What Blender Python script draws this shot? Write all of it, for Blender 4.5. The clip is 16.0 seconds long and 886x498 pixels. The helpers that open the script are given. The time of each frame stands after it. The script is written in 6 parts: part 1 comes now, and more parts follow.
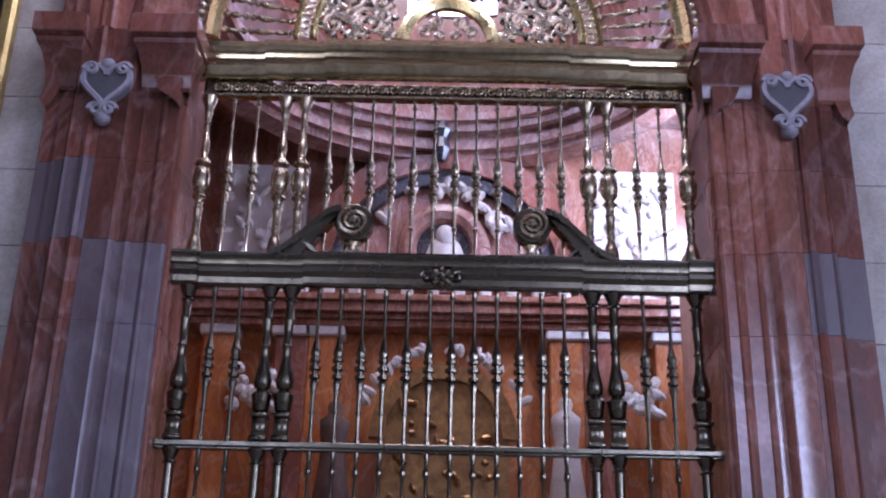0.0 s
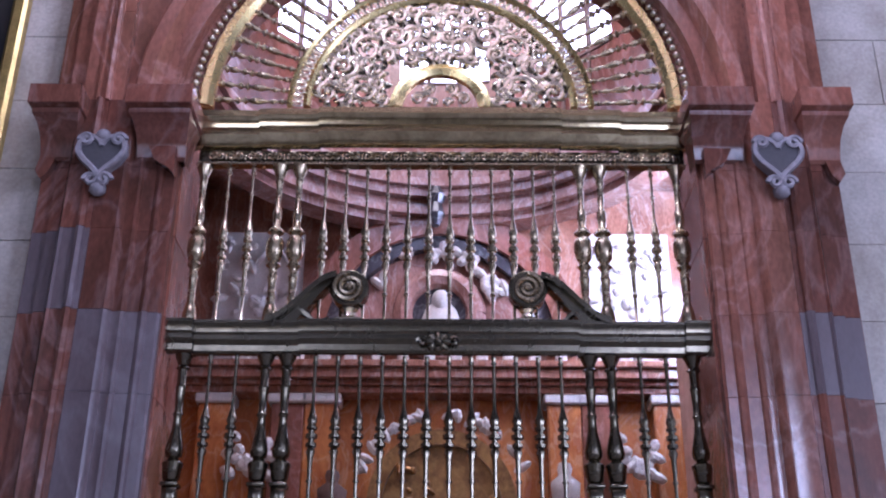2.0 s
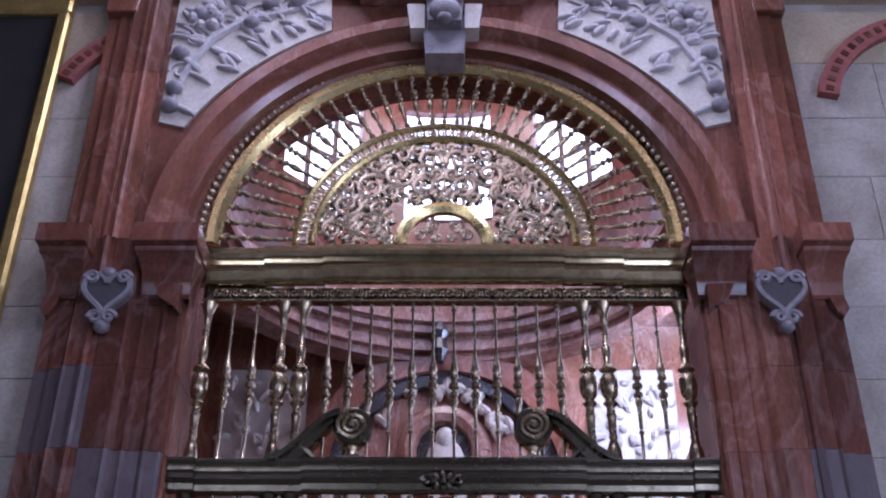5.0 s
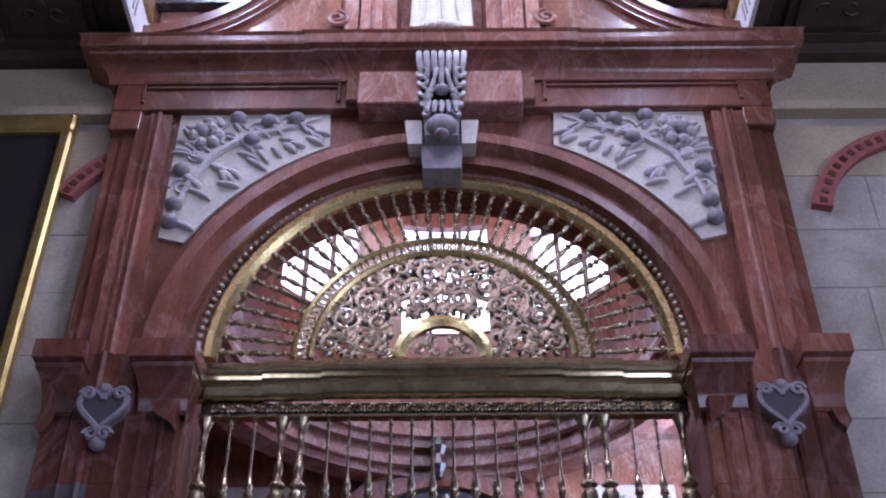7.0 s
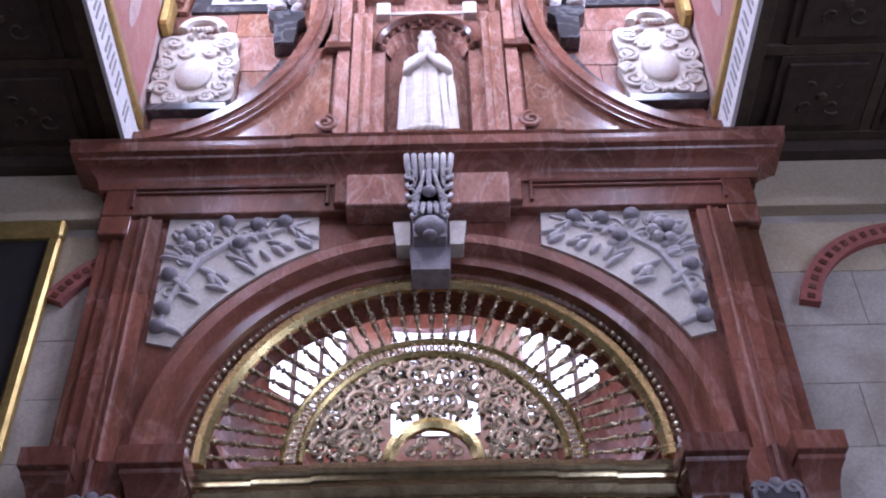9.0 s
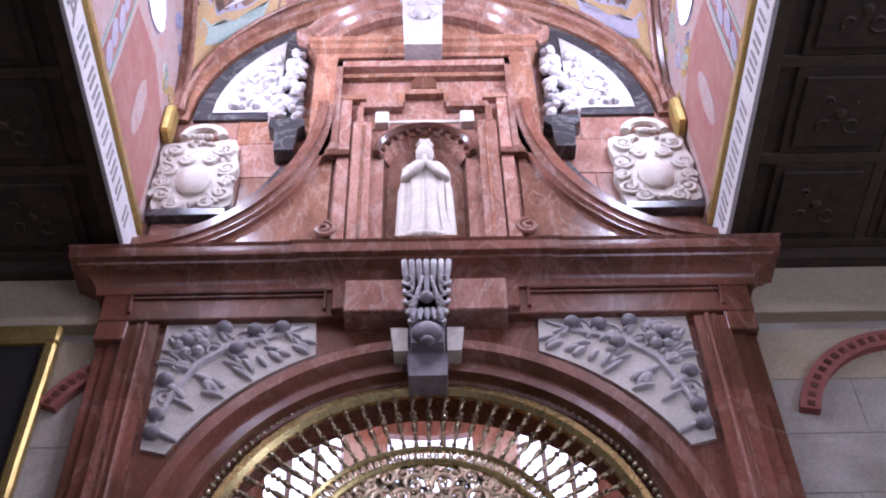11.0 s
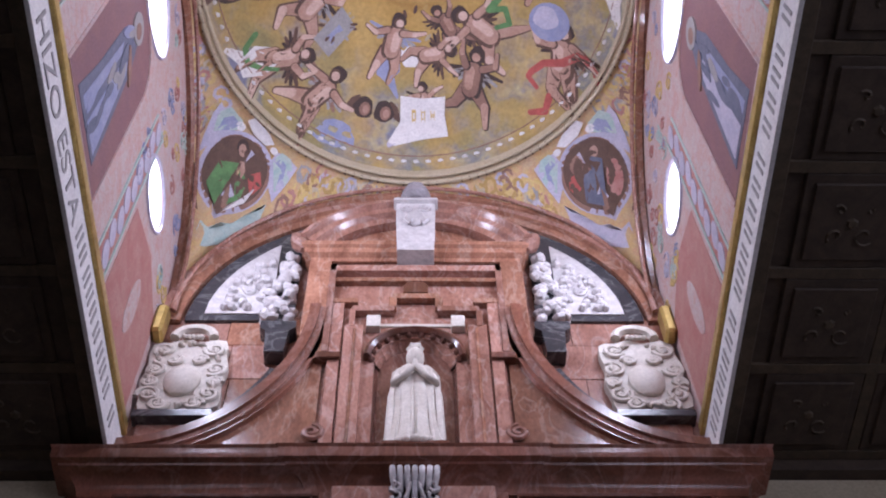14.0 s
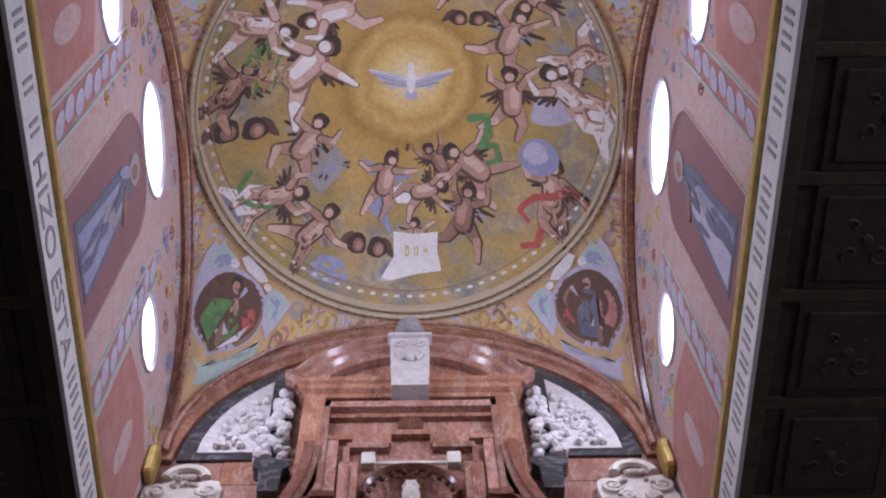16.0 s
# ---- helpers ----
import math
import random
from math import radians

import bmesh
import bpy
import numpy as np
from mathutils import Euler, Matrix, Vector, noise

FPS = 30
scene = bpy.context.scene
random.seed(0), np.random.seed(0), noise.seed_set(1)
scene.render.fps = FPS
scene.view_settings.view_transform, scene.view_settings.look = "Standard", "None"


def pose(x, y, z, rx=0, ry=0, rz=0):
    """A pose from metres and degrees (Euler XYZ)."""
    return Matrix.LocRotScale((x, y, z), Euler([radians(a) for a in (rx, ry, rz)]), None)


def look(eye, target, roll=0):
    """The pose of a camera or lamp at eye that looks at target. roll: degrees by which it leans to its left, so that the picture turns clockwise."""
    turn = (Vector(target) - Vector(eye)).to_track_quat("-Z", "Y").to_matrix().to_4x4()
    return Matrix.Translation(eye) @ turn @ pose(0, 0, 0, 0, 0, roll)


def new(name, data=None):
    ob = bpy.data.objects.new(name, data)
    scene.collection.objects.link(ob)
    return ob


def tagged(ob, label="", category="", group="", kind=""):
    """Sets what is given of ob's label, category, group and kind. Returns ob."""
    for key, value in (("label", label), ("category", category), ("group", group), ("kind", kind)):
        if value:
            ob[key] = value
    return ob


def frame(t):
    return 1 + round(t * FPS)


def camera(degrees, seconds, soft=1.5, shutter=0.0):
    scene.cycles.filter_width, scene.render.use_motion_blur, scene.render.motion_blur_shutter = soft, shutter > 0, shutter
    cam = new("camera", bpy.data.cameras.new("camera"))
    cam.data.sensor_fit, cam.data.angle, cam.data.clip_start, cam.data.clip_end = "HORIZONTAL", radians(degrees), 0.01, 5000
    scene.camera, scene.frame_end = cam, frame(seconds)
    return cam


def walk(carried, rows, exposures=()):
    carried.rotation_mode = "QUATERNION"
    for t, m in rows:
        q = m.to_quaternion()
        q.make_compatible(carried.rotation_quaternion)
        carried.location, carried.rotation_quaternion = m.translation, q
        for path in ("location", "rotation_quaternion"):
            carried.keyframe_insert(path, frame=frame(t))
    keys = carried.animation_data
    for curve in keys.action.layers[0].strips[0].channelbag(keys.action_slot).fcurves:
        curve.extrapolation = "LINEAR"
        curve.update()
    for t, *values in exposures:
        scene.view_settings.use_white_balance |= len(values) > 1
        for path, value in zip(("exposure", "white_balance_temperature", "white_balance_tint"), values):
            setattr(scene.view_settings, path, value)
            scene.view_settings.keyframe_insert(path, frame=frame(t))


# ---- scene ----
CAMX, CAMY, EYE = 0.065, -6.88, 1.6
cam = camera(42.0, 16.0, soft=2.1)
# seconds, sideways place, yaw, pitch, lean to the right
ROWS = [
    (0.0, 0.065, 0.51, 22.64, -1.36), (0.5, 0.065, 0.56, 23.14, -1.37), (1.0, 0.065, 0.43, 23.72, -1.16), (1.5, 0.065, 0.33, 24.58, -0.96),
    (2.0, 0.065, 0.31, 25.86, -0.42), (2.5, 0.065, 0.52, 27.29, -0.49), (3.0, 0.065, 0.63, 28.53, -0.54), (5.5, 0.061, 0.47, 34.01, -0.06),
    (6.0, 0.057, 0.36, 35.65, 0.60), (6.5, 0.053, 0.34, 37.06, 0.61), (7.0, 0.049, 0.36, 38.24, 0.20), (7.5, 0.045, 0.38, 39.19, 0.17),
    (8.0, 0.041, 0.14, 40.50, 0.66), (8.5, 0.037, -0.32, 41.83, 0.80), (9.0, 0.033, -0.59, 43.23, 1.57), (11.5, 0.012, -1.31, 50.15, 1.95),
    (12.0, 0.008, -1.50, 52.09, 2.30), (12.5, 0.004, -1.78, 53.97, 2.51), (13.0, 0.000, -2.17, 55.55, 2.63), (13.5, 0.000, -2.37, 57.07, 2.29),
    (14.0, 0.000, -2.61, 58.57, 2.01), (14.5, 0.000, -2.98, 60.12, 2.31), (15.0, 0.000, -3.29, 61.88, 3.01), (15.5, 0.000, -3.67, 63.38, 3.60),
    (16.0, 0.000, -4.01, 65.20, 4.05),
]
walk(cam, [(t, pose(x, CAMY, EYE, 90 + p, 0, yaw) @ pose(0, 0, 0, 0, 0, -lean)) for t, x, yaw, p, lean in ROWS],
     exposures=[(0.0, 1.45, 5050, 29), (1.8, 1.32, 5050, 29), (2.0, 1.65, 5050, 29), (2.2, 1.32, 5050, 29), (3.0, 1.18, 5050, 29), (6.0, 0.85, 5150, 27), (9.0, 0.8, 5300, 26), (12.5, 0.42, 5800, 25), (14.5, -0.15, 5850, 23), (16.0, -0.42, 5950, 24)])

# ---- light ----
world = bpy.data.worlds.new("daylight")
scene.world = world
world.use_nodes = True
sky = world.node_tree.nodes.new("ShaderNodeTexSky")
sky.sky_type, sky.sun_disc, sky.sun_elevation, sky.sun_rotation = "NISHITA", False, radians(50), radians(200)
world.node_tree.links.new(sky.outputs[0], world.node_tree.nodes["Background"].inputs[0])
world.node_tree.nodes["Background"].inputs[1].default_value = 0.1


def lamp(name, place, target, sx, sy, watts, colour):
    data = bpy.data.lights.new(name, "AREA")
    data.shape, data.size, data.size_y, data.energy, data.color = "RECTANGLE", sx, sy, watts, colour
    ob = new(name, data)
    ob.matrix_world = look(place, target)
    return ob


DAY = (0.86, 0.9, 1.0)
YC, S = -2.92, 2.625          # lantern: centre along y, half width
for side in (-1, 1):
    for wy, wz, w, sy, sz in ((-1.25, 11.86, 56, 0.66, 0.62), (YC, 12.93, 92, 1.05, 0.8), (-4.6, 11.86, 56, 0.66, 0.62)):
        lamp("window_light", (side * (S - 0.02), wy, wz), (0, wy * 0.9, wz - 0.8), sy, sz, w * (1.08 if side > 0 else 0.98), DAY).data.shape = "ELLIPSE"
# added fill lamps: under the drum's cap, and at a made-up side window
lamp("drum_light", (0, 3.62, 13.1), (0, 3.62, 6), 3.0, 3.0, 120, (1.0, 0.86, 0.72))
lamp("chapel_fill", (3.15, 4.5, 7.6), (1.7, 6.6, 6.9), 1.0, 1.5, 165, (0.8, 0.86, 1.0))
# added lamp at a made-up aisle opening, brightens the right side
lamp("aisle_fill", (9.8, -9.0, 5.6), (2.6, 0, 5.6), 3.4, 3.4, 215, (0.86, 0.88, 1.0))
# lamps at tall, unseen openings of the nave, added behind the visitor for frontal light
lamp("nave_fill", (-4.5, -15.6, 6.6), (0, 0, 5.6), 3.0, 4.8, 46, (0.9, 0.88, 1.0))
lamp("nave_fill", (5.0, -15.6, 6.6), (0, 0, 5.6), 3.0, 4.8, 130, (0.84, 0.86, 1.0))

# ---- materials ----


def mat(name, base, rough=0.5, metal=0.0, var=0.12, scale=4.0, second=None, amount=0.5, fine=40.0, bump=0.1, spots=None, per_piece=0.0, sharp=0.15, coords="Object", streak=1.0):
    """A surface with mottling at two scales: base and second colour mixed by large noise, fine grain, optional veins."""
    m = bpy.data.materials.new(name)
    m.use_nodes = True
    nt = m.node_tree
    b = nt.nodes["Principled BSDF"]
    N, L = nt.nodes.new, nt.links.new
    tc = N("ShaderNodeTexCoord")
    src = tc.outputs[coords]
    if streak != 1.0:
        mp = N("ShaderNodeMapping")
        mp.inputs["Scale"].default_value = (1, 1, streak)
        L(src, mp.inputs["Vector"])
        src = mp.outputs[0]
    big = N("ShaderNodeTexNoise")
    big.inputs["Scale"].default_value, big.inputs["Detail"].default_value, big.inputs["Roughness"].default_value = scale, 6, 0.62
    big.inputs["Distortion"].default_value = 0.6
    L(src, big.inputs["Vector"])
    ramp = N("ShaderNodeValToRGB")
    ramp.color_ramp.elements[0].position, ramp.color_ramp.elements[1].position = 0.5 - sharp, 0.5 + sharp
    L(big.outputs["Fac"], ramp.inputs[0])
    mix = N("ShaderNodeMix")
    mix.data_type = "RGBA"
    mix.inputs["A"].default_value = (*base, 1)
    sec = second or tuple(c * (1 - 2 * var) for c in base)
    mix.inputs["B"].default_value = (*sec, 1)
    mul = N("ShaderNodeMath")
    mul.operation = "MULTIPLY"
    mul.inputs[1].default_value = amount if second else 1.0
    L(ramp.outputs[0], mul.inputs[0])
    L(mul.outputs[0], mix.inputs["Factor"])
    col = mix.outputs["Result"]
    if spots:
        # veins or pale clouds: colour, scale, amount
        vn = N("ShaderNodeTexNoise")
        vn.inputs["Scale"].default_value, vn.inputs["Detail"].default_value, vn.inputs["Distortion"].default_value = spots[1], 8, 1.8
        L(src, vn.inputs["Vector"])
        vr = N("ShaderNodeValToRGB")
        vr.color_ramp.elements[0].position, vr.color_ramp.elements[1].position = 0.46, 0.5
        e = vr.color_ramp.elements.new(0.54)
        vr.color_ramp.elements[0].color = vr.color_ramp.elements[2].color = (0, 0, 0, 1)
        vr.color_ramp.elements[1].color = (1, 1, 1, 1)
        L(vn.outputs["Fac"], vr.inputs[0])
        vm = N("ShaderNodeMath")
        vm.operation = "MULTIPLY"
        vm.inputs[1].default_value = spots[2]
        L(vr.outputs[0], vm.inputs[0])
        mx = N("ShaderNodeMix")
        mx.data_type = "RGBA"
        mx.inputs["B"].default_value = (*spots[0], 1)
        L(vm.outputs[0], mx.inputs["Factor"])
        L(col, mx.inputs["A"])
        col = mx.outputs["Result"]
    grain = N("ShaderNodeTexNoise")
    grain.inputs["Scale"].default_value, grain.inputs["Detail"].default_value = fine, 5
    L(src, grain.inputs["Vector"])
    hsv = N("ShaderNodeHueSaturation")
    mr = N("ShaderNodeMapRange")
    mr.inputs["From Min"].default_value, mr.inputs["From Max"].default_value = 0.3, 0.7
    mr.inputs["To Min"].default_value, mr.inputs["To Max"].default_value = 1 - var, 1 + var
    L(grain.outputs["Fac"], mr.inputs["Value"])
    val = mr.outputs[0]
    if per_piece:
        oi = N("ShaderNodeObjectInfo")
        pr = N("ShaderNodeMapRange")
        pr.inputs["To Min"].default_value, pr.inputs["To Max"].default_value = 1 - per_piece, 1 + per_piece
        L(oi.outputs["Random"], pr.inputs["Value"])
        pm = N("ShaderNodeMath")
        pm.operation = "MULTIPLY"
        L(val, pm.inputs[0])
        L(pr.outputs[0], pm.inputs[1])
        val = pm.outputs[0]
    L(val, hsv.inputs["Value"])
    L(col, hsv.inputs["Color"])
    L(hsv.outputs[0], b.inputs["Base Color"])
    rr = N("ShaderNodeMapRange")
    rr.inputs["To Min"].default_value, rr.inputs["To Max"].default_value = max(0.03, rough - 0.12), min(1, rough + 0.12)
    L(big.outputs["Fac"], rr.inputs["Value"])
    L(rr.outputs[0], b.inputs["Roughness"])
    b.inputs["Metallic"].default_value = metal
    if bump:
        bp = N("ShaderNodeBump")
        bp.inputs["Strength"].default_value, bp.inputs["Distance"].default_value = bump, 0.01
        L(grain.outputs["Fac"], bp.inputs["Height"])
        L(bp.outputs[0], b.inputs["Normal"])
    return m


def glow(name, colour, strength):
    m = bpy.data.materials.new(name)
    m.use_nodes = True
    b = m.node_tree.nodes["Principled BSDF"]
    b.inputs["Base Color"].default_value = (*colour, 1)
    b.inputs["Emission Color"].default_value = (*colour, 1)
    b.inputs["Emission Strength"].default_value = strength
    return m


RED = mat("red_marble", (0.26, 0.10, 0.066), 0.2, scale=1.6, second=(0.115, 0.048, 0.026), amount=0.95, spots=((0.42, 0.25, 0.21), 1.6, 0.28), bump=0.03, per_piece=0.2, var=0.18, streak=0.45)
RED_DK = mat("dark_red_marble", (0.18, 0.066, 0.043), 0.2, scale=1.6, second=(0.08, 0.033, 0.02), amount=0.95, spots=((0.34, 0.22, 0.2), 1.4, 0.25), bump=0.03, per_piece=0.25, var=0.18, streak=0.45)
PINK = mat("rose_marble", (0.37, 0.20, 0.155), 0.2, scale=3.6, second=(0.21, 0.09, 0.06), amount=0.9, spots=((0.55, 0.44, 0.40), 2.6, 0.3), bump=0.03, per_piece=0.22, var=0.2, streak=0.45)
AMBER = mat("amber_marble", (0.52, 0.20, 0.055), 0.25, scale=3, second=(0.26, 0.075, 0.025), amount=0.85, spots=((0.6, 0.4, 0.25), 2.5, 0.3), bump=0.03, streak=0.45)
ORANGE = mat("orange_marble", (0.34, 0.165, 0.105), 0.18, scale=3.6, second=(0.18, 0.075, 0.045), amount=0.9, spots=((0.52, 0.4, 0.33), 2.6, 0.28), bump=0.03, per_piece=0.22, var=0.2, streak=0.45)
PATCH = mat("grey_marble_patch", (0.115, 0.088, 0.09), 0.34, scale=2.0, second=(0.09, 0.06, 0.06), amount=0.7, spots=((0.3, 0.27, 0.28), 1.0, 0.15), bump=0.03, streak=0.45)
BLACK = mat("black_marble", (0.035, 0.034, 0.038), 0.22, scale=3, second=(0.07, 0.065, 0.07), spots=((0.3, 0.3, 0.3), 2, 0.25), bump=0.02)
WHITE = mat("white_stone", (0.60, 0.555, 0.49), 0.6, scale=5, second=(0.43, 0.385, 0.32), amount=0.6, bump=0.25)
STONE = mat("grey_limestone", (0.46, 0.425, 0.37), 0.7, scale=1.1, second=(0.31, 0.27, 0.215), amount=0.85, bump=0.3, per_piece=0.04, sharp=0.1)
CREAM = mat("cream_plaster", (0.47, 0.40, 0.28), 0.8, scale=1.5, second=(0.38, 0.31, 0.20), amount=0.7, bump=0.2)
GREYCARVE = mat("grey_carved_stone", (0.29, 0.265, 0.28), 0.6, scale=8, second=(0.16, 0.14, 0.15), amount=0.8, bump=0.3)
CARVELT = mat("pale_carved_stone", (0.54, 0.51, 0.50), 0.6, scale=8, second=(0.36, 0.33, 0.33), amount=0.8, bump=0.3)
BLACKISH = mat("hollow_dark_grey", (0.05, 0.045, 0.048), 0.5, scale=8, second=(0.06, 0.055, 0.06), amount=0.8, bump=0.2)
BRONZE = mat("dark_bronze", (0.16, 0.14, 0.095), 0.25, metal=1.0, scale=9, second=(0.08, 0.07, 0.05), amount=0.7, bump=0.05)
BRONZE_LT = mat("worn_bronze", (0.46, 0.38, 0.25), 0.26, metal=1.0, scale=9, second=(0.22, 0.17, 0.10), amount=0.7, bump=0.05)
BRASS = mat("polished_brass", (0.74, 0.62, 0.29), 0.27, metal=1.0, scale=9, second=(0.50, 0.36, 0.12), amount=0.6, bump=0.04)
PALEMETAL = mat("pale_gilt_metal", (0.74, 0.66, 0.50), 0.24, metal=0.9, scale=9, second=(0.36, 0.29, 0.19), amount=0.6, bump=0.05)
BRASSBEAM = mat("bright_worn_brass", (0.66, 0.56, 0.32), 0.14, metal=1.0, scale=7, second=(0.26, 0.20, 0.10), amount=0.7, bump=0.04)
GILT = mat("gilded_wood", (0.55, 0.40, 0.13), 0.4, metal=0.7, scale=6, second=(0.30, 0.20, 0.06), amount=0.6, bump=0.1)
DARKWOOD = mat("dark_painted_wood", (0.066, 0.043, 0.027), 0.75, scale=5, second=(0.036, 0.023, 0.015), amount=0.8, bump=0.2)
DARKORN = mat("faded_gilt_paint", (0.088, 0.06, 0.034), 0.7, scale=8, second=(0.05, 0.035, 0.02), amount=0.8, bump=0.2)
CANVAS = mat("dark_canvas", (0.02, 0.02, 0.022), 0.4, scale=2, second=(0.035, 0.03, 0.025), amount=0.8)
REDBRICK = mat("red_painted_stucco", (0.33, 0.11, 0.09), 0.8, scale=5, second=(0.22, 0.07, 0.06), amount=0.7, bump=0.2)
FRESCO_OCHRE = mat("ochre_fresco", (0.53, 0.36, 0.14), 0.8, scale=5, second=(0.48, 0.36, 0.24), amount=0.8, spots=((0.50, 0.24, 0.15), 4.0, 0.5), bump=0.05)
FRESCO_PINK = mat("pink_fresco", (0.46, 0.31, 0.27), 0.8, scale=5, second=(0.46, 0.42, 0.42), amount=0.8, spots=((0.45, 0.2, 0.16), 4.0, 0.5), bump=0.05)
FRESCO_PURPLE = mat("purple_fresco", (0.20, 0.10, 0.11), 0.8, scale=2.5, second=(0.26, 0.13, 0.12), amount=0.8, bump=0.05)
FRESCO_RED = mat("red_fresco", (0.36, 0.14, 0.12), 0.8, scale=4, second=(0.42, 0.24, 0.20), amount=0.8, bump=0.05)
CLOUD = mat("cloud_fresco", (0.37, 0.35, 0.28), 0.8, scale=2.6, second=(0.38, 0.27, 0.12), amount=0.9, sharp=0.1)
FLESH = mat("flesh_fresco", (0.46, 0.29, 0.22), 0.8, scale=6, second=(0.32, 0.18, 0.13), amount=0.8)
FLESH_DK = mat("brown_fresco", (0.13, 0.075, 0.05), 0.8, scale=6, second=(0.085, 0.05, 0.04), amount=0.8)
BLUE = mat("blue_fresco", (0.22, 0.25, 0.40), 0.8, scale=6, second=(0.32, 0.33, 0.44), amount=0.8)
BLUE_DK = mat("dark_blue_fresco", (0.10, 0.11, 0.16), 0.8, scale=5, second=(0.17, 0.18, 0.23), amount=0.8)
LILAC = mat("lilac_fresco", (0.47, 0.44, 0.52), 0.8, scale=6, second=(0.34, 0.34, 0.45), amount=0.7)
GREENF = mat("green_fresco", (0.12, 0.26, 0.09), 0.8, scale=6, second=(0.07, 0.15, 0.06), amount=0.8)
TEAL = mat("teal_fresco", (0.32, 0.45, 0.42), 0.8, scale=6, second=(0.45, 0.50, 0.45), amount=0.8)
REDF = mat("crimson_fresco", (0.45, 0.10, 0.08), 0.8, scale=6, second=(0.30, 0.07, 0.06), amount=0.8)
# flesh in shade: the painted figures carry their shading in the paint
FLESH_SH = mat("shaded_flesh_fresco", (0.28, 0.16, 0.115), 0.8, scale=6, second=(0.2, 0.11, 0.08), amount=0.8)
HAIR = mat("dark_brown_fresco", (0.055, 0.035, 0.03), 0.8, scale=6, second=(0.06, 0.04, 0.03), amount=0.8)
CLOUD_GR = mat("greenish_cloud_fresco", (0.25, 0.23, 0.13), 0.8, scale=3, second=(0.30, 0.24, 0.12), amount=0.8)
HALO = mat("amber_fresco", (0.46, 0.31, 0.10), 0.8, scale=4, second=(0.50, 0.37, 0.15), amount=0.7)
HALO_DK = mat("brown_gold_fresco", (0.36, 0.235, 0.07), 0.8, scale=4, second=(0.42, 0.28, 0.10), amount=0.7)
GREYF = mat("grey_fresco", (0.26, 0.25, 0.25), 0.8, scale=5, second=(0.36, 0.34, 0.32), amount=0.7)
PAPER = mat("white_fresco", (0.72, 0.70, 0.68), 0.8, scale=4, second=(0.58, 0.56, 0.55), amount=0.7)
YELLOW = mat("pale_gold_fresco", (0.56, 0.42, 0.17), 0.8, scale=3, second=(0.48, 0.33, 0.10), amount=0.7)
ALTAR = mat("gilded_altar", (0.36, 0.20, 0.06), 0.35, metal=0.5, scale=7, second=(0.15, 0.07, 0.02), amount=0.9, bump=0.2)
FLOORM = mat("marble_floor", (0.35, 0.32, 0.29), 0.3, scale=1.0, second=(0.25, 0.22, 0.2), amount=0.7)
PANE = glow("daylit_glass", (0.93, 0.95, 1.0), 2.5)
# drum glass, and the added glow of the chapel's right side panels
PANE_IN = glow("chapel_glass_and_glow", (0.82, 0.85, 1.0), 1.5)
FLESH_LT = mat("light_flesh_fresco", (0.58, 0.42, 0.35), 0.8, scale=6, second=(0.48, 0.32, 0.25), amount=0.8)



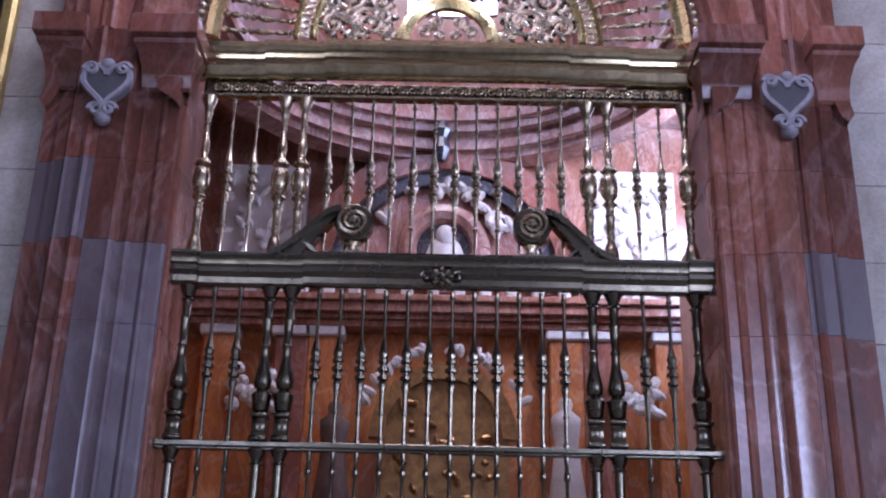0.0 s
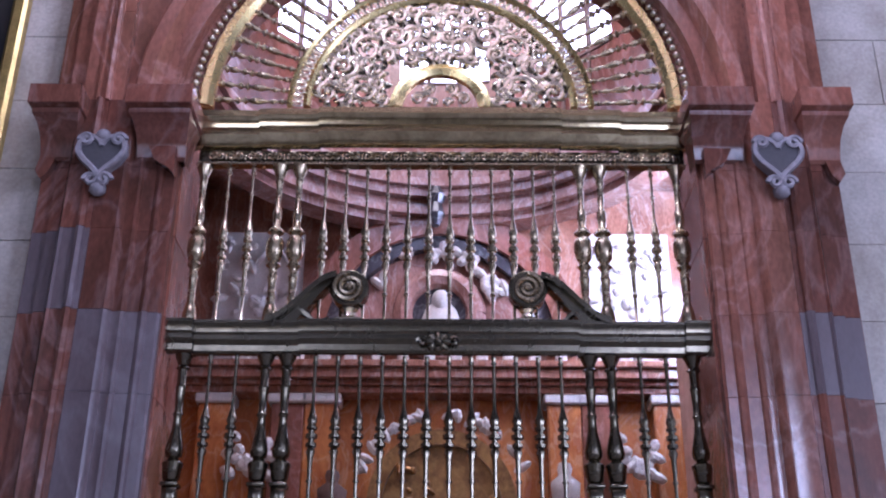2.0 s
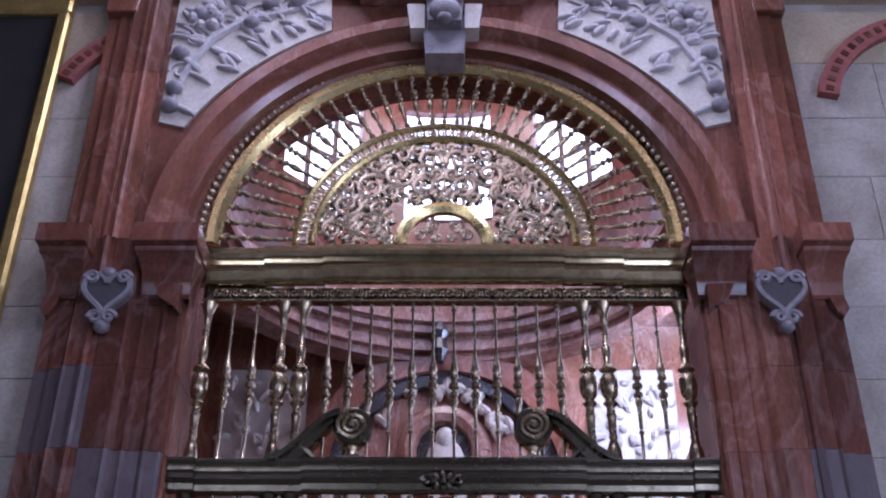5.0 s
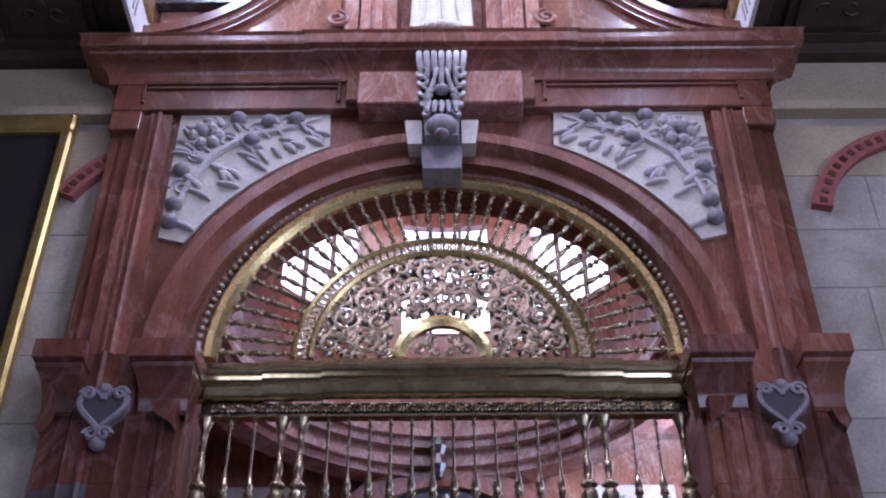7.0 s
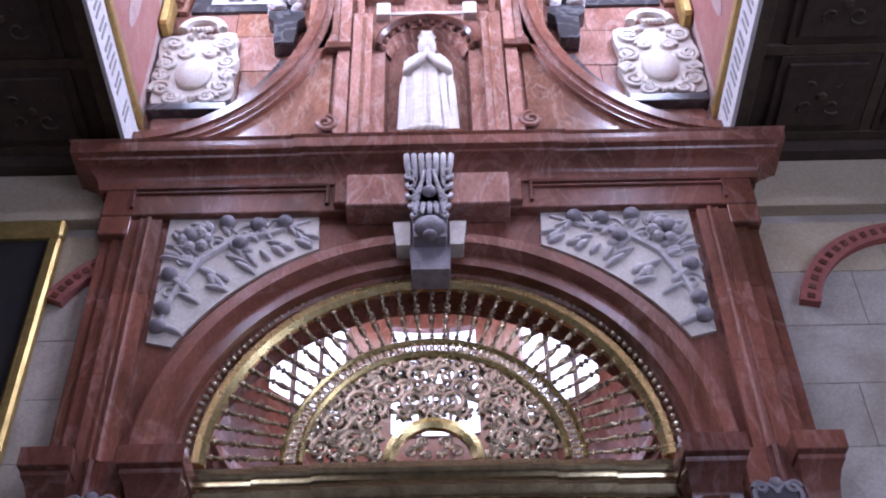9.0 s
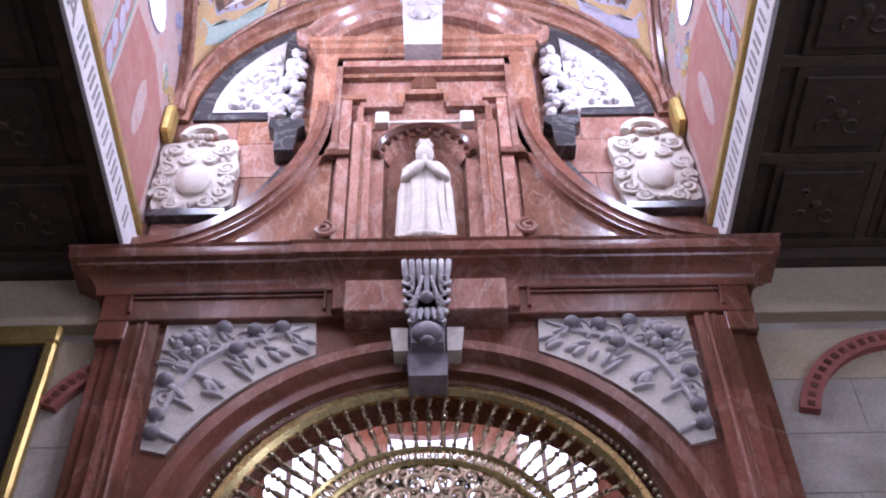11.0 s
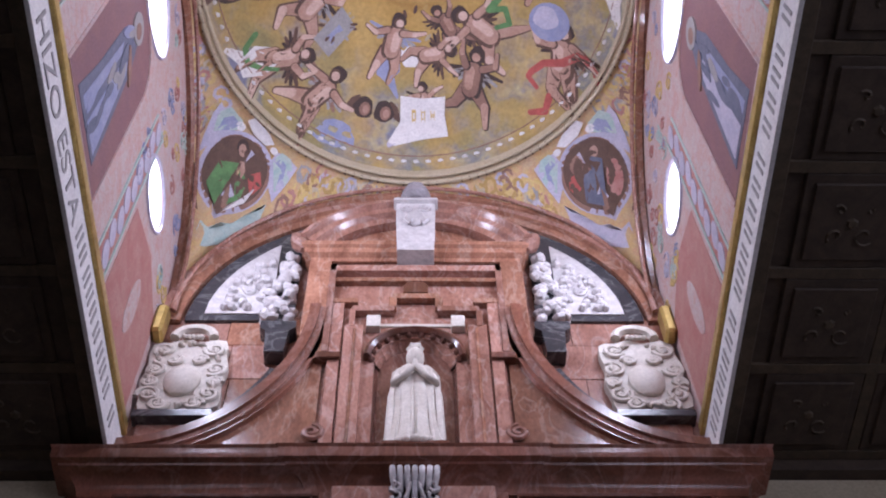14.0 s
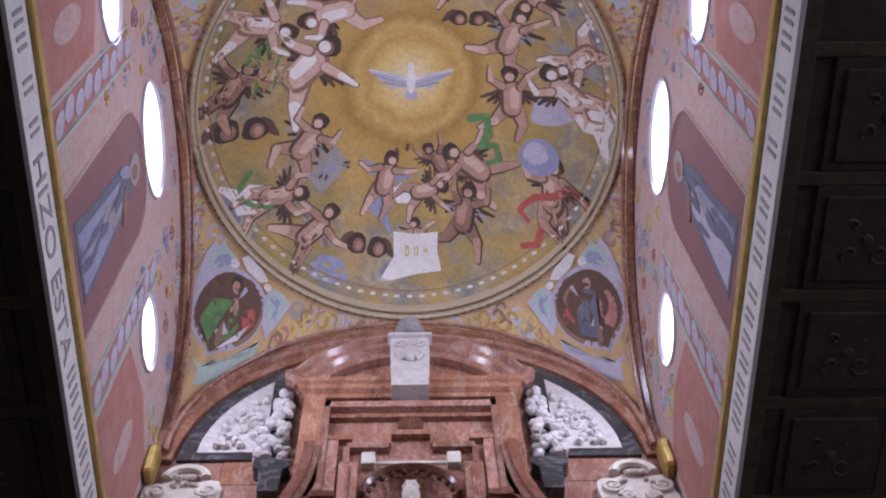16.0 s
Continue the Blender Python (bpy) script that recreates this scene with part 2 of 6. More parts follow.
def sky_fresco(cx, cy, gx0, gy0):
    """The dome's sky: gold in the middle, clouds of grey, blue and olive toward the rim, and the glory round the bird."""
    m = bpy.data.materials.new("sky_fresco")
    m.use_nodes = True
    nt = m.node_tree
    N, L = nt.nodes.new, nt.links.new
    b = nt.nodes["Principled BSDF"]
    b.inputs["Roughness"].default_value = 0.8
    src = N("ShaderNodeTexCoord").outputs["Object"]

    def noise(scale, detail=5, off=0.0):
        mp = N("ShaderNodeMapping")
        mp.inputs["Location"].default_value = (off, off * 0.7, 0)
        L(src, mp.inputs["Vector"])
        n = N("ShaderNodeTexNoise")
        n.inputs["Scale"].default_value, n.inputs["Detail"].default_value = scale, detail
        L(mp.outputs[0], n.inputs["Vector"])
        return n.outputs["Fac"]

    def reach(x, y, wobble):
        """Distance in plan from a point, loosened by noise."""
        mp = N("ShaderNodeMapping")
        mp.inputs["Location"].default_value, mp.inputs["Scale"].default_value = (-x, -y, 0), (1, 1, 0)
        L(src, mp.inputs["Vector"])
        ln = N("ShaderNodeVectorMath")
        ln.operation = "LENGTH"
        L(mp.outputs[0], ln.inputs[0])
        mul = N("ShaderNodeMath")
        mul.operation, mul.inputs[1].default_value = "MULTIPLY_ADD", wobble
        L(noise(4.5), mul.inputs[0])
        L(ln.outputs["Value"], mul.inputs[2])
        return mul.outputs[0]

    def ramp(value, stops):
        r = N("ShaderNodeValToRGB")
        el = r.color_ramp.elements
        el[0].position, el[0].color = stops[0][0], (*stops[0][1], 1)
        el[1].position, el[1].color = stops[-1][0], (*stops[-1][1], 1)
        for p, c in stops[1:-1]:
            el.new(p).color = (*c, 1)
        L(value, r.inputs[0])
        return r.outputs[0]

    def mixed(fac, a, c):
        x = N("ShaderNodeMix")
        x.data_type = "RGBA"
        for sock, val in (("Factor", fac), ("A", a), ("B", c)):
            L(val, x.inputs[sock])
        return x.outputs["Result"]

    def scaled(value, k):
        x = N("ShaderNodeMath")
        x.operation, x.inputs[1].default_value = "MULTIPLY", k
        L(value, x.inputs[0])
        return x.outputs[0]

    def times(a, c):
        x = N("ShaderNodeMath")
        x.operation = "MULTIPLY"
        L(a, x.inputs[0])
        L(c, x.inputs[1])
        return x.outputs[0]
    w, k = (1, 1, 1), (0, 0, 0)
    gold = ramp(noise(1.6), ((0.35, (0.40, 0.25, 0.065)), (0.65, (0.46, 0.31, 0.10))))
    clouds = ramp(noise(1.7, 6, 3.0), ((0.33, (0.22, 0.19, 0.085)), (0.44, (0.29, 0.24, 0.10)), (0.51, (0.20, 0.205, 0.21)), (0.57, (0.40, 0.35, 0.21)), (0.64, (0.19, 0.20, 0.27))))
    rim = ramp(scaled(reach(cx, cy, 0.9), 0.33), ((0.50, k), (0.80, w)))
    patch = ramp(noise(1.25, 6, 7.0), ((0.40, (0.25, 0.25, 0.25)), (0.56, w)))
    col = mixed(times(rim, patch), gold, clouds)
    g = scaled(reach(gx0, gy0, 0.25), 0.7)
    halo = ramp(g, ((0.15, (0.66, 0.56, 0.33)), (0.36, (0.58, 0.42, 0.15)), (0.47, (0.44, 0.27, 0.075)), (0.56, (0.50, 0.34, 0.11)), (0.66, (0.30, 0.17, 0.045)), (0.8, (0.38, 0.24, 0.065))))
    col = mixed(ramp(g, ((0.62, w), (0.80, k))), col, halo)
    hsv = N("ShaderNodeHueSaturation")
    mr = N("ShaderNodeMapRange")
    mr.inputs["From Min"].default_value, mr.inputs["From Max"].default_value = 0.3, 0.7
    mr.inputs["To Min"].default_value, mr.inputs["To Max"].default_value = 0.86, 1.14
    L(noise(22), mr.inputs["Value"])
    L(mr.outputs[0], hsv.inputs["Value"])
    L(col, hsv.inputs["Color"])
    L(hsv.outputs[0], b.inputs["Base Color"])
    return m


# ---- mesh tools ----


class Form:
    """Vertices and faces gathered for one mesh."""

    def __init__(self):
        self.v, self.f = [], []

    def add(self, verts, faces):
        o = len(self.v)
        self.v += [tuple(p) for p in verts]
        self.f += [tuple(i + o for i in f) for f in faces]
        return self

    def box(self, x0, x1, y0, y1, z0, z1, c=0.006):
        c = min(c, abs(x1 - x0) / 3, abs(y1 - y0) / 3, abs(z1 - z0) / 3)
        bm = bmesh.new()
        bmesh.ops.create_cube(bm, size=1)
        for q in bm.verts:
            q.co = (x0 + (q.co.x + 0.5) * (x1 - x0), y0 + (q.co.y + 0.5) * (y1 - y0), z0 + (q.co.z + 0.5) * (z1 - z0))
        if c > 0:
            bmesh.ops.bevel(bm, geom=bm.edges[:], offset=c, segments=1, affect="EDGES")
        return self.take(bm)

    def take(self, bm, m=None):
        bm.verts.index_update()
        vs = [(m @ q.co if m else q.co) for q in bm.verts]
        fs = [[q.index for q in f.verts] for f in bm.faces]
        bm.free()
        return self.add(vs, fs)

    def prism(self, poly, y0, y1, axis="y", holes=()):
        """A flat shape (x, z) with holes, from depth y0 to y1; axis x lays it in the (y, z) plane, z in the (x, y) plane."""
        def place(a, b, d):
            return (a, d, b) if axis == "y" else (d, a, b) if axis == "x" else (a, b, d)
        bm = bmesh.new()
        for loop in (poly, *holes):
            vs = [bm.verts.new((a, b, 0)) for a, b in loop]
            for i in range(len(vs)):
                bm.edges.new((vs[i - 1], vs[i]))
        bmesh.ops.triangle_fill(bm, use_beauty=False, edges=bm.edges[:])
        bm.verts.index_update()
        n = len(bm.verts)
        flat = [q.co.copy() for q in bm.verts]
        tris = [[q.index for q in f.verts] for f in bm.faces]
        bm.free()
        vs = [place(q.x, q.y, y0) for q in flat] + [place(q.x, q.y, y1) for q in flat]
        fs = tris + [[i + n for i in reversed(t)] for t in tris]
        o = 0
        for loop in (poly, *holes):
            k = len(loop)
            for i in range(k):
                fs.append((o + i, o + (i + 1) % k, o + (i + 1) % k + n, o + i + n))
            o += k
        return self.add(vs, fs)

    def lathe(self, prof, x=0, y=0, z=0, n=10, m=None, flute=0.0, flutes=8):
        vs, fs = [], []
        for r, h in prof:
            for i in range(n):
                a = 2 * math.pi * i / n
                k = r * (1 + flute * math.cos(flutes * a))
                p = Vector((k * math.cos(a), k * math.sin(a), h))
                p = m @ p if m else p + Vector((x, y, z))
                vs.append(p)
        for j in range(len(prof) - 1):
            for i in range(n):
                i2 = (i + 1) % n
                fs.append((j * n + i, j * n + i2, (j + 1) * n + i2, (j + 1) * n + i))
        fs.append(tuple(reversed(range(n))))
        fs.append(tuple(range((len(prof) - 1) * n, len(prof) * n)))
        return self.add(vs, fs)

    def tube(self, pts, r, n=6):
        """A round bar along points; r is one radius or one for each point."""
        pts = [Vector(p) for p in pts]
        rs = [r] * len(pts) if isinstance(r, (int, float)) else r
        vs, fs = [], []
        for i, p in enumerate(pts):
            d = (pts[min(i + 1, len(pts) - 1)] - pts[max(i - 1, 0)]).normalized()
            u = d.cross(Vector((0.13, 1, 0.07))).normalized()
            w = d.cross(u)
            for k in range(n):
                a = 2 * math.pi * k / n
                vs.append(p + rs[i] * (math.cos(a) * u + math.sin(a) * w))
        for j in range(len(pts) - 1):
            for k in range(n):
                k2 = (k + 1) % n
                fs.append((j * n + k, j * n + k2, (j + 1) * n + k2, (j + 1) * n + k))
        fs.append(tuple(reversed(range(n))))
        fs.append(tuple(range((len(pts) - 1) * n, len(pts) * n)))
        return self.add(vs, fs)

    def ring(self, prof, cx, cz, a0, a1, n=48):
        """A moulding (radius, y) swept round the centre (cx, cz) in the facade's plane, from a0 to a1 degrees; the profile is closed."""
        vs, fs = [], []
        k = len(prof)
        for i in range(n + 1):
            a = radians(a0 + (a1 - a0) * i / n)
            for r, y in prof:
                vs.append((cx + r * math.cos(a), y, cz + r * math.sin(a)))
        for i in range(n):
            for j in range(k):
                j2 = (j + 1) % k
                fs.append((i * k + j, i * k + j2, (i + 1) * k + j2, (i + 1) * k + j))
        fs.append(tuple(range(k)))
        fs.append(tuple(reversed(range(n * k, (n + 1) * k))))
        return self.add(vs, fs)

    def ball(self, x, y, z, rx, ry=None, rz=None, n=8, m=None):
        ry, rz = ry or rx, rz or rx
        bm = bmesh.new()
        bmesh.ops.create_uvsphere(bm, u_segments=n, v_segments=max(4, n // 2 + 1), radius=1)
        q = (m or Matrix()) @ Matrix.Diagonal((rx, ry, rz, 1))
        return self.take(bm, Matrix.Translation((x, y, z)) @ q)

    def outline(self, path, prof):
        """A moulding prof [(projection, z)] round a path of (x, y, nx, ny): corners with the way each moves outward."""
        vs, fs = [], []
        k = len(prof)
        for x, y, nx, ny in path:
            for p, z in prof:
                vs.append((x + nx * p, y + ny * p, z))
        for i in range(len(path) - 1):
            for j in range(k):
                j2 = (j + 1) % k
                fs.append((i * k + j, (i + 1) * k + j, (i + 1) * k + j2, i * k + j2))
        fs.append(tuple(range(k)))
        fs.append(tuple(reversed(range((len(path) - 1) * k, len(path) * k))))
        return self.add(vs, fs)


def mesh_of(form, name, material, smooth=30):
    me = bpy.data.meshes.new(name)
    me.from_pydata(form.v, [], form.f)
    bm = bmesh.new()
    bm.from_mesh(me)
    bmesh.ops.recalc_face_normals(bm, faces=bm.faces[:])
    for e in bm.edges:
        e.smooth = len(e.link_faces) == 2 and e.calc_face_angle(4) < radians(smooth)
    for f in bm.faces:
        f.smooth = True
    bm.to_mesh(me)
    bm.free()
    for m in material if isinstance(material, (list, tuple)) else [material]:
        me.materials.append(m)
    return me


def part(name, form, material, parent=None, label="", smooth=30):
    data = form if isinstance(form, bpy.types.Mesh) else mesh_of(form, name, material, smooth)
    ob = new(name, data)
    ob.parent = parent
    if label:
        tagged(ob, label)
    return ob


def thing(name, label, category, group="", kind="", at=(0, 0, 0)):
    ob = new(name)
    ob.location = at
    return tagged(ob, label, category, group, kind)


def solid(name, form, material, label, category, group="", kind="", smooth=30):
    return tagged(part(name, form, material, None, "", smooth), label, category, group, kind)


def up(x, z, y):
    """A place drawn on the plane y = 0.3, moved along the visitor's line of sight to the depth y."""
    k = (y - CAMY) / (0.3 - CAMY)
    return CAMX + (x - CAMX) * k, EYE + (z - EYE) * k


def arc(cx, cz, r, a0, a1, n=32, rz=None):
    return [(cx + r * math.cos(radians(a0 + (a1 - a0) * i / n)), cz + (rz or r) * math.sin(radians(a0 + (a1 - a0) * i / n))) for i in range(n + 1)]


def spiral(cx, cz, r0, r1, a0, turns, y, n=26):
    out = []
    for i in range(n + 1):
        s = i / n
        a = radians(a0) + turns * 2 * math.pi * s
        r = r0 + (r1 - r0) * s
        out.append((cx + r * math.cos(a), y, cz + r * math.sin(a)))
    return out

# ---- setting ----
SPRING = 6.03
floor = solid("floor", Form().box(-10, 10, -16, 0.6, -0.2, 0, 0), FLOORM, "pale worn marble floor of the aisle", "floor", kind="structure")
floor_chapel = solid("floor_chapel", Form().box(-3.8, 3.8, 0.6, 7.2, -0.2, 0, 0), FLOORM, "pale marble floor of the chapel behind the grille", "floor", kind="structure")
for sx in (-1, 1):
    wn = "wall_west" if sx < 0 else "wall_east"
    w = solid(wn, Form().box(min(sx * 2.72, sx * 10), max(sx * 2.72, sx * 10), 0.15, 0.6, 0, 10.4, 0), STONE, "grey limestone wall beside the marble portal", "wall", kind="structure")
    # ashlar blocks, proud of the joints
    rnd = random.Random(5 + sx)
    z = 0.0
    row = 0
    while z < 8.4:
        h = 0.56
        x = 2.74 - (0.35 if row % 2 else 0.0)
        while x < 5.2:
            L = rnd.uniform(0.75, 1.1)
            x0, x1 = max(x, 2.735), min(x + L, 5.3)
            if x1 - x0 > 0.1:
                a, b = sorted((sx * x0, sx * (x1 - 0.004)))
                part("stone_block", Form().box(a, b, 0.115 + rnd.uniform(-0.002, 0.002), 0.16, z + 0.002, min(z + h, 8.46) - 0.002, 0.004), STONE if z < 7.3 else CREAM, w)
            x += L
        z += h
        row += 1
    # string course and plaster frieze under the ceiling
    a, b = sorted((sx * 2.72, sx * 9.9))
    part("string_course", Form().box(a, b, 0.02, 0.16, 8.514, 8.616), CREAM, w)
    part("plaster_frieze", Form().box(a, b, 0.09, 0.16, 8.628, 9.145), CREAM, w)
    part("wall_plate", Form().box(a, b, -0.02, 0.16, 9.156, 9.336), DARKWOOD, w)
# unseen wall added to close off the aisle
solid("wall_aisle_west", Form().box(-10.3, -10, -16, 0.6, 0, 10.4, 0), STONE, "plain unseen stone wall added to close the aisle", "wall", kind="structure")
# unseen wall; its opening is added for the aisle fill lamp
solid("wall_aisle_east", Form().prism([(-16, 0), (0.6, 0), (0.6, 10.4), (-16, 10.4)], 10.0, 10.3, axis="x", holes=[[(-10.8, 3.4), (-7.2, 3.4), (-7.2, 7.0), (-10.8, 7.0)]]), STONE, "unseen stone aisle wall with one large opening added for the fill lamp", "wall", kind="structure")
# unseen wall; both openings are added to let light in from behind
back = Form().prism([(-10, 0), (10, 0), (10, 10.4), (-10, 10.4)], -16.3, -16.0, holes=[[(-6, 3.5), (-3, 3.5), (-3, 8.4), (-6, 8.4)], [(3.5, 3.5), (6.5, 3.5), (6.5, 8.4), (3.5, 8.4)]])
solid("wall_nave", back, STONE, "unseen stone wall with two tall openings added for the fill lamps", "wall", kind="structure")

# aisle ceiling round the open lantern
CEIL = 9.3
YF = -5.24
ceiling = Form()
for x0, x1, y0, y1 in ((-10, -S - 0.004, -16, 0.15), (S + 0.004, 10, -16, 0.15), (-S - 0.004, S + 0.004, -16, YF - 0.004)):
    ceiling.box(x0, x1, y0, y1, CEIL + 0.012, CEIL + 0.25, 0)
for sx in (-1, 1):
    for i in range(6):
        for j in range(5):
            cx, cy = sx * (S + 0.75 + 0.95 * i), -0.55 - 0.95 * j
            for k, q in ((0.42, 0.05), (0.34, 0.09)):
                ceiling.box(cx - k, cx + k, cy - k, cy + k, CEIL + 0.012 - q * 0.6, CEIL + 0.02, 0.01)
solid("ceiling", ceiling, DARKWOOD, "dark painted wooden ceiling with square coffers", "ceiling", kind="structure")
orn = Form()
for sx in (-1, 1):
    for i in range(6):
        for j in range(5):
            cx, cy = sx * (S + 0.75 + 0.95 * i), -0.55 - 0.95 * j
            for q in range(4):
                a = q * math.pi / 2 + 0.78
                ox, oy = cx + 0.16 * math.cos(a), cy + 0.16 * math.sin(a)
                orn.tube([(ox + 0.1 * math.cos(b) * (1 - b / 9), oy + 0.1 * math.sin(b) * (1 - b / 9), CEIL - 0.045) for b in [a + 0.5 * k for k in range(11)]], 0.012, 4)
            orn.ball(cx, cy, CEIL - 0.045, 0.05, 0.05, 0.02, 6)
for sx in (-1, 1):
    for i in range(1, 7):
        x = sx * (S + 0.275 + 0.95 * i)
        orn.box(x - 0.05, x + 0.05, -5.2, 0.0, CEIL - 0.015, CEIL + 0.02, 0.004)
    for j in range(6):
        y = -0.075 - 0.95 * j
        a, b = sorted((sx * (S + 0.17), sx * 8.6))
        orn.box(a, b, y - 0.05, y + 0.05, CEIL - 0.02, CEIL + 0.018, 0.004)
for sx in (-1, 1):
    a, b = sorted((sx * (S + 0.01), sx * (S + 0.16)))
    orn.box(a, b, -5.2, 0.0, CEIL - 0.09, CEIL + 0.02, 0.01)
solid("ceiling_ornament", orn, DARKORN, "faded gilt scrolls and ribs painted on the wooden ceiling", "ceiling ornament", kind="structure")

# ---- portal ----
portal = thing("portal", "tall red marble portal with arch, pilasters and heavy cornice", "portal", kind="structure")
OPEN = 1.78
f = Form()
top = arc(0, SPRING, 1.88, 180, 0, 48)
vs, fs = [], []
for xa, za in top:
    vs += [(xa, 0, za), (xa, 0, 8.48), (xa, 0.62, 8.48), (xa, 0.62, za)]
for i in range(len(top) - 1):
    for j in range(4):
        fs.append((i * 4 + j, i * 4 + (j + 1) % 4, i * 4 + 4 + (j + 1) % 4, i * 4 + 4 + j))
part("arch_wall", f.add(vs, fs), RED, portal)
for sx in (-1, 1):
    for p, q, h in ((1.881, 2.72, 8.48), (OPEN, 1.88, SPRING)):
        part("pier", Form().box(min(sx * p, sx * q), max(sx * p, sx * q), 0, 0.62, 0, h, 0), RED, portal)
rnd = random.Random(3)
for sx in (-1, 1):
    def sb(form, x0, x1, *a, **k):
        p, q = sorted((sx * x0, sx * x1))
        return form.box(p, q, *a, **k)
    # shafts of the pilaster: courses of moulded marble, some mended with grey
    cuts = [0.0, 1.2, 2.4, 3.9, 4.45, 5.03, 5.51, 6.03]
    inner_p = [(1.783, 0.02), (1.783, -0.035), (1.80, -0.05), (1.86, -0.05), (1.87, -0.07), (1.89, -0.075), (1.91, -0.065), (1.92, -0.055), (2.0, -0.055), (2.01, -0.07), (2.03, -0.075), (2.05, -0.065), (2.09, -0.065), (2.105, -0.10), (2.13, -0.115), (2.155, -0.105), (2.295, -0.105), (2.295, 0.02)]
    outer_p = [(2.298, 0.02), (2.298, -0.105), (2.33, -0.105), (2.335, -0.13), (2.36, -0.145), (2.385, -0.13), (2.39, -0.105), (2.475, -0.105), (2.49, -0.12), (2.505, -0.105), (2.51, -0.05), (2.60, -0.05), (2.605, -0.02), (2.71, -0.02), (2.71, 0.02)]
    for i in range(len(cuts) - 1):
        z0, z1 = cuts[i] + 0.0015, cuts[i + 1] - 0.0015
        grey_in, grey_out = sx < 0 and i in (2, 3), (sx < 0 and i == 4) or (sx > 0 and i == 3)
        # left shaft in the darker red, right in the lighter; edges darker on both
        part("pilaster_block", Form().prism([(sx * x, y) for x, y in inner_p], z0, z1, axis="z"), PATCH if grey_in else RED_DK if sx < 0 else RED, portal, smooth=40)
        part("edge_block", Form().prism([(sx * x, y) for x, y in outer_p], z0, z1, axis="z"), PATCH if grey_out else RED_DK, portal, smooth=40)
        part("jamb_lining", sb(Form(), OPEN - 0.015, OPEN + 0.05, 0.03, 0.6, z0, z1, 0.004), RED, portal)
    for z0, z1 in ((6.027, 6.8), (6.803, 7.576), (7.58, 8.389)):
        f = Form().prism([(sx * x, y) for x, y in ((2.22, 0.02), (2.22, -0.085), (2.30, -0.085), (2.305, -0.115), (2.325, -0.125), (2.345, -0.115), (2.35, -0.095), (2.375, -0.095), (2.38, -0.11), (2.395, -0.11), (2.40, -0.085), (2.50, -0.085), (2.50, -0.03), (2.62, -0.03), (2.62, 0.02))], z0, z1, axis="z")
        part("pilaster_block", f, RED, portal, smooth=40)
    # imposts
    for x0, x1 in ((1.74, 2.06), (2.50, 2.72)):
        ip = [(0.0, 5.558), (0.02, 5.579), (0.03, 5.643), (0.06, 5.727), (0.12, 5.801), (0.19, 5.832), (0.195, 5.864), (0.25, 5.873), (0.255, 5.88), (0.255, 6.018), (0.25, 6.023), (0.0, 6.023)]
        p, q = sorted((sx * x0, sx * x1))
        f = Form().outline([(p, 0.1, -0.25, 0), (p, -0.06, -0.25, -1), (q, -0.06, 0.25, -1), (q, 0.1, 0.25, 0)], ip)
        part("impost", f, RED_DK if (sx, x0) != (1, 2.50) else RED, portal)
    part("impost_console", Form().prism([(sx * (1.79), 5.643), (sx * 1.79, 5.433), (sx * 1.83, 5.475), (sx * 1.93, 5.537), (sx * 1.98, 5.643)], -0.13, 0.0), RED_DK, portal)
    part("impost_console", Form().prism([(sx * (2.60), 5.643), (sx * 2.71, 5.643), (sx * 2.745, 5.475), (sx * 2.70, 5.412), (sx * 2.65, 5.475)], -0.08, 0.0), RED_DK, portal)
arch_prof = [(2.15, 0.02), (2.15, -0.09), (2.13, -0.105), (2.04, -0.10), (2.025, -0.07), (2.0, -0.03), (1.985, 0.03), (1.965, 0.075), (1.94, 0.08), (1.935, 0.05), (1.91, 0.05), (1.90, 0.11), (1.85, 0.13), (1.85, 0.6), (1.9, 0.6), (1.99, 0.12)]
part("archivolt", Form().ring(arch_prof, 0, SPRING, 0, 180, 64), RED, portal, "red marble arch with stepped mouldings")
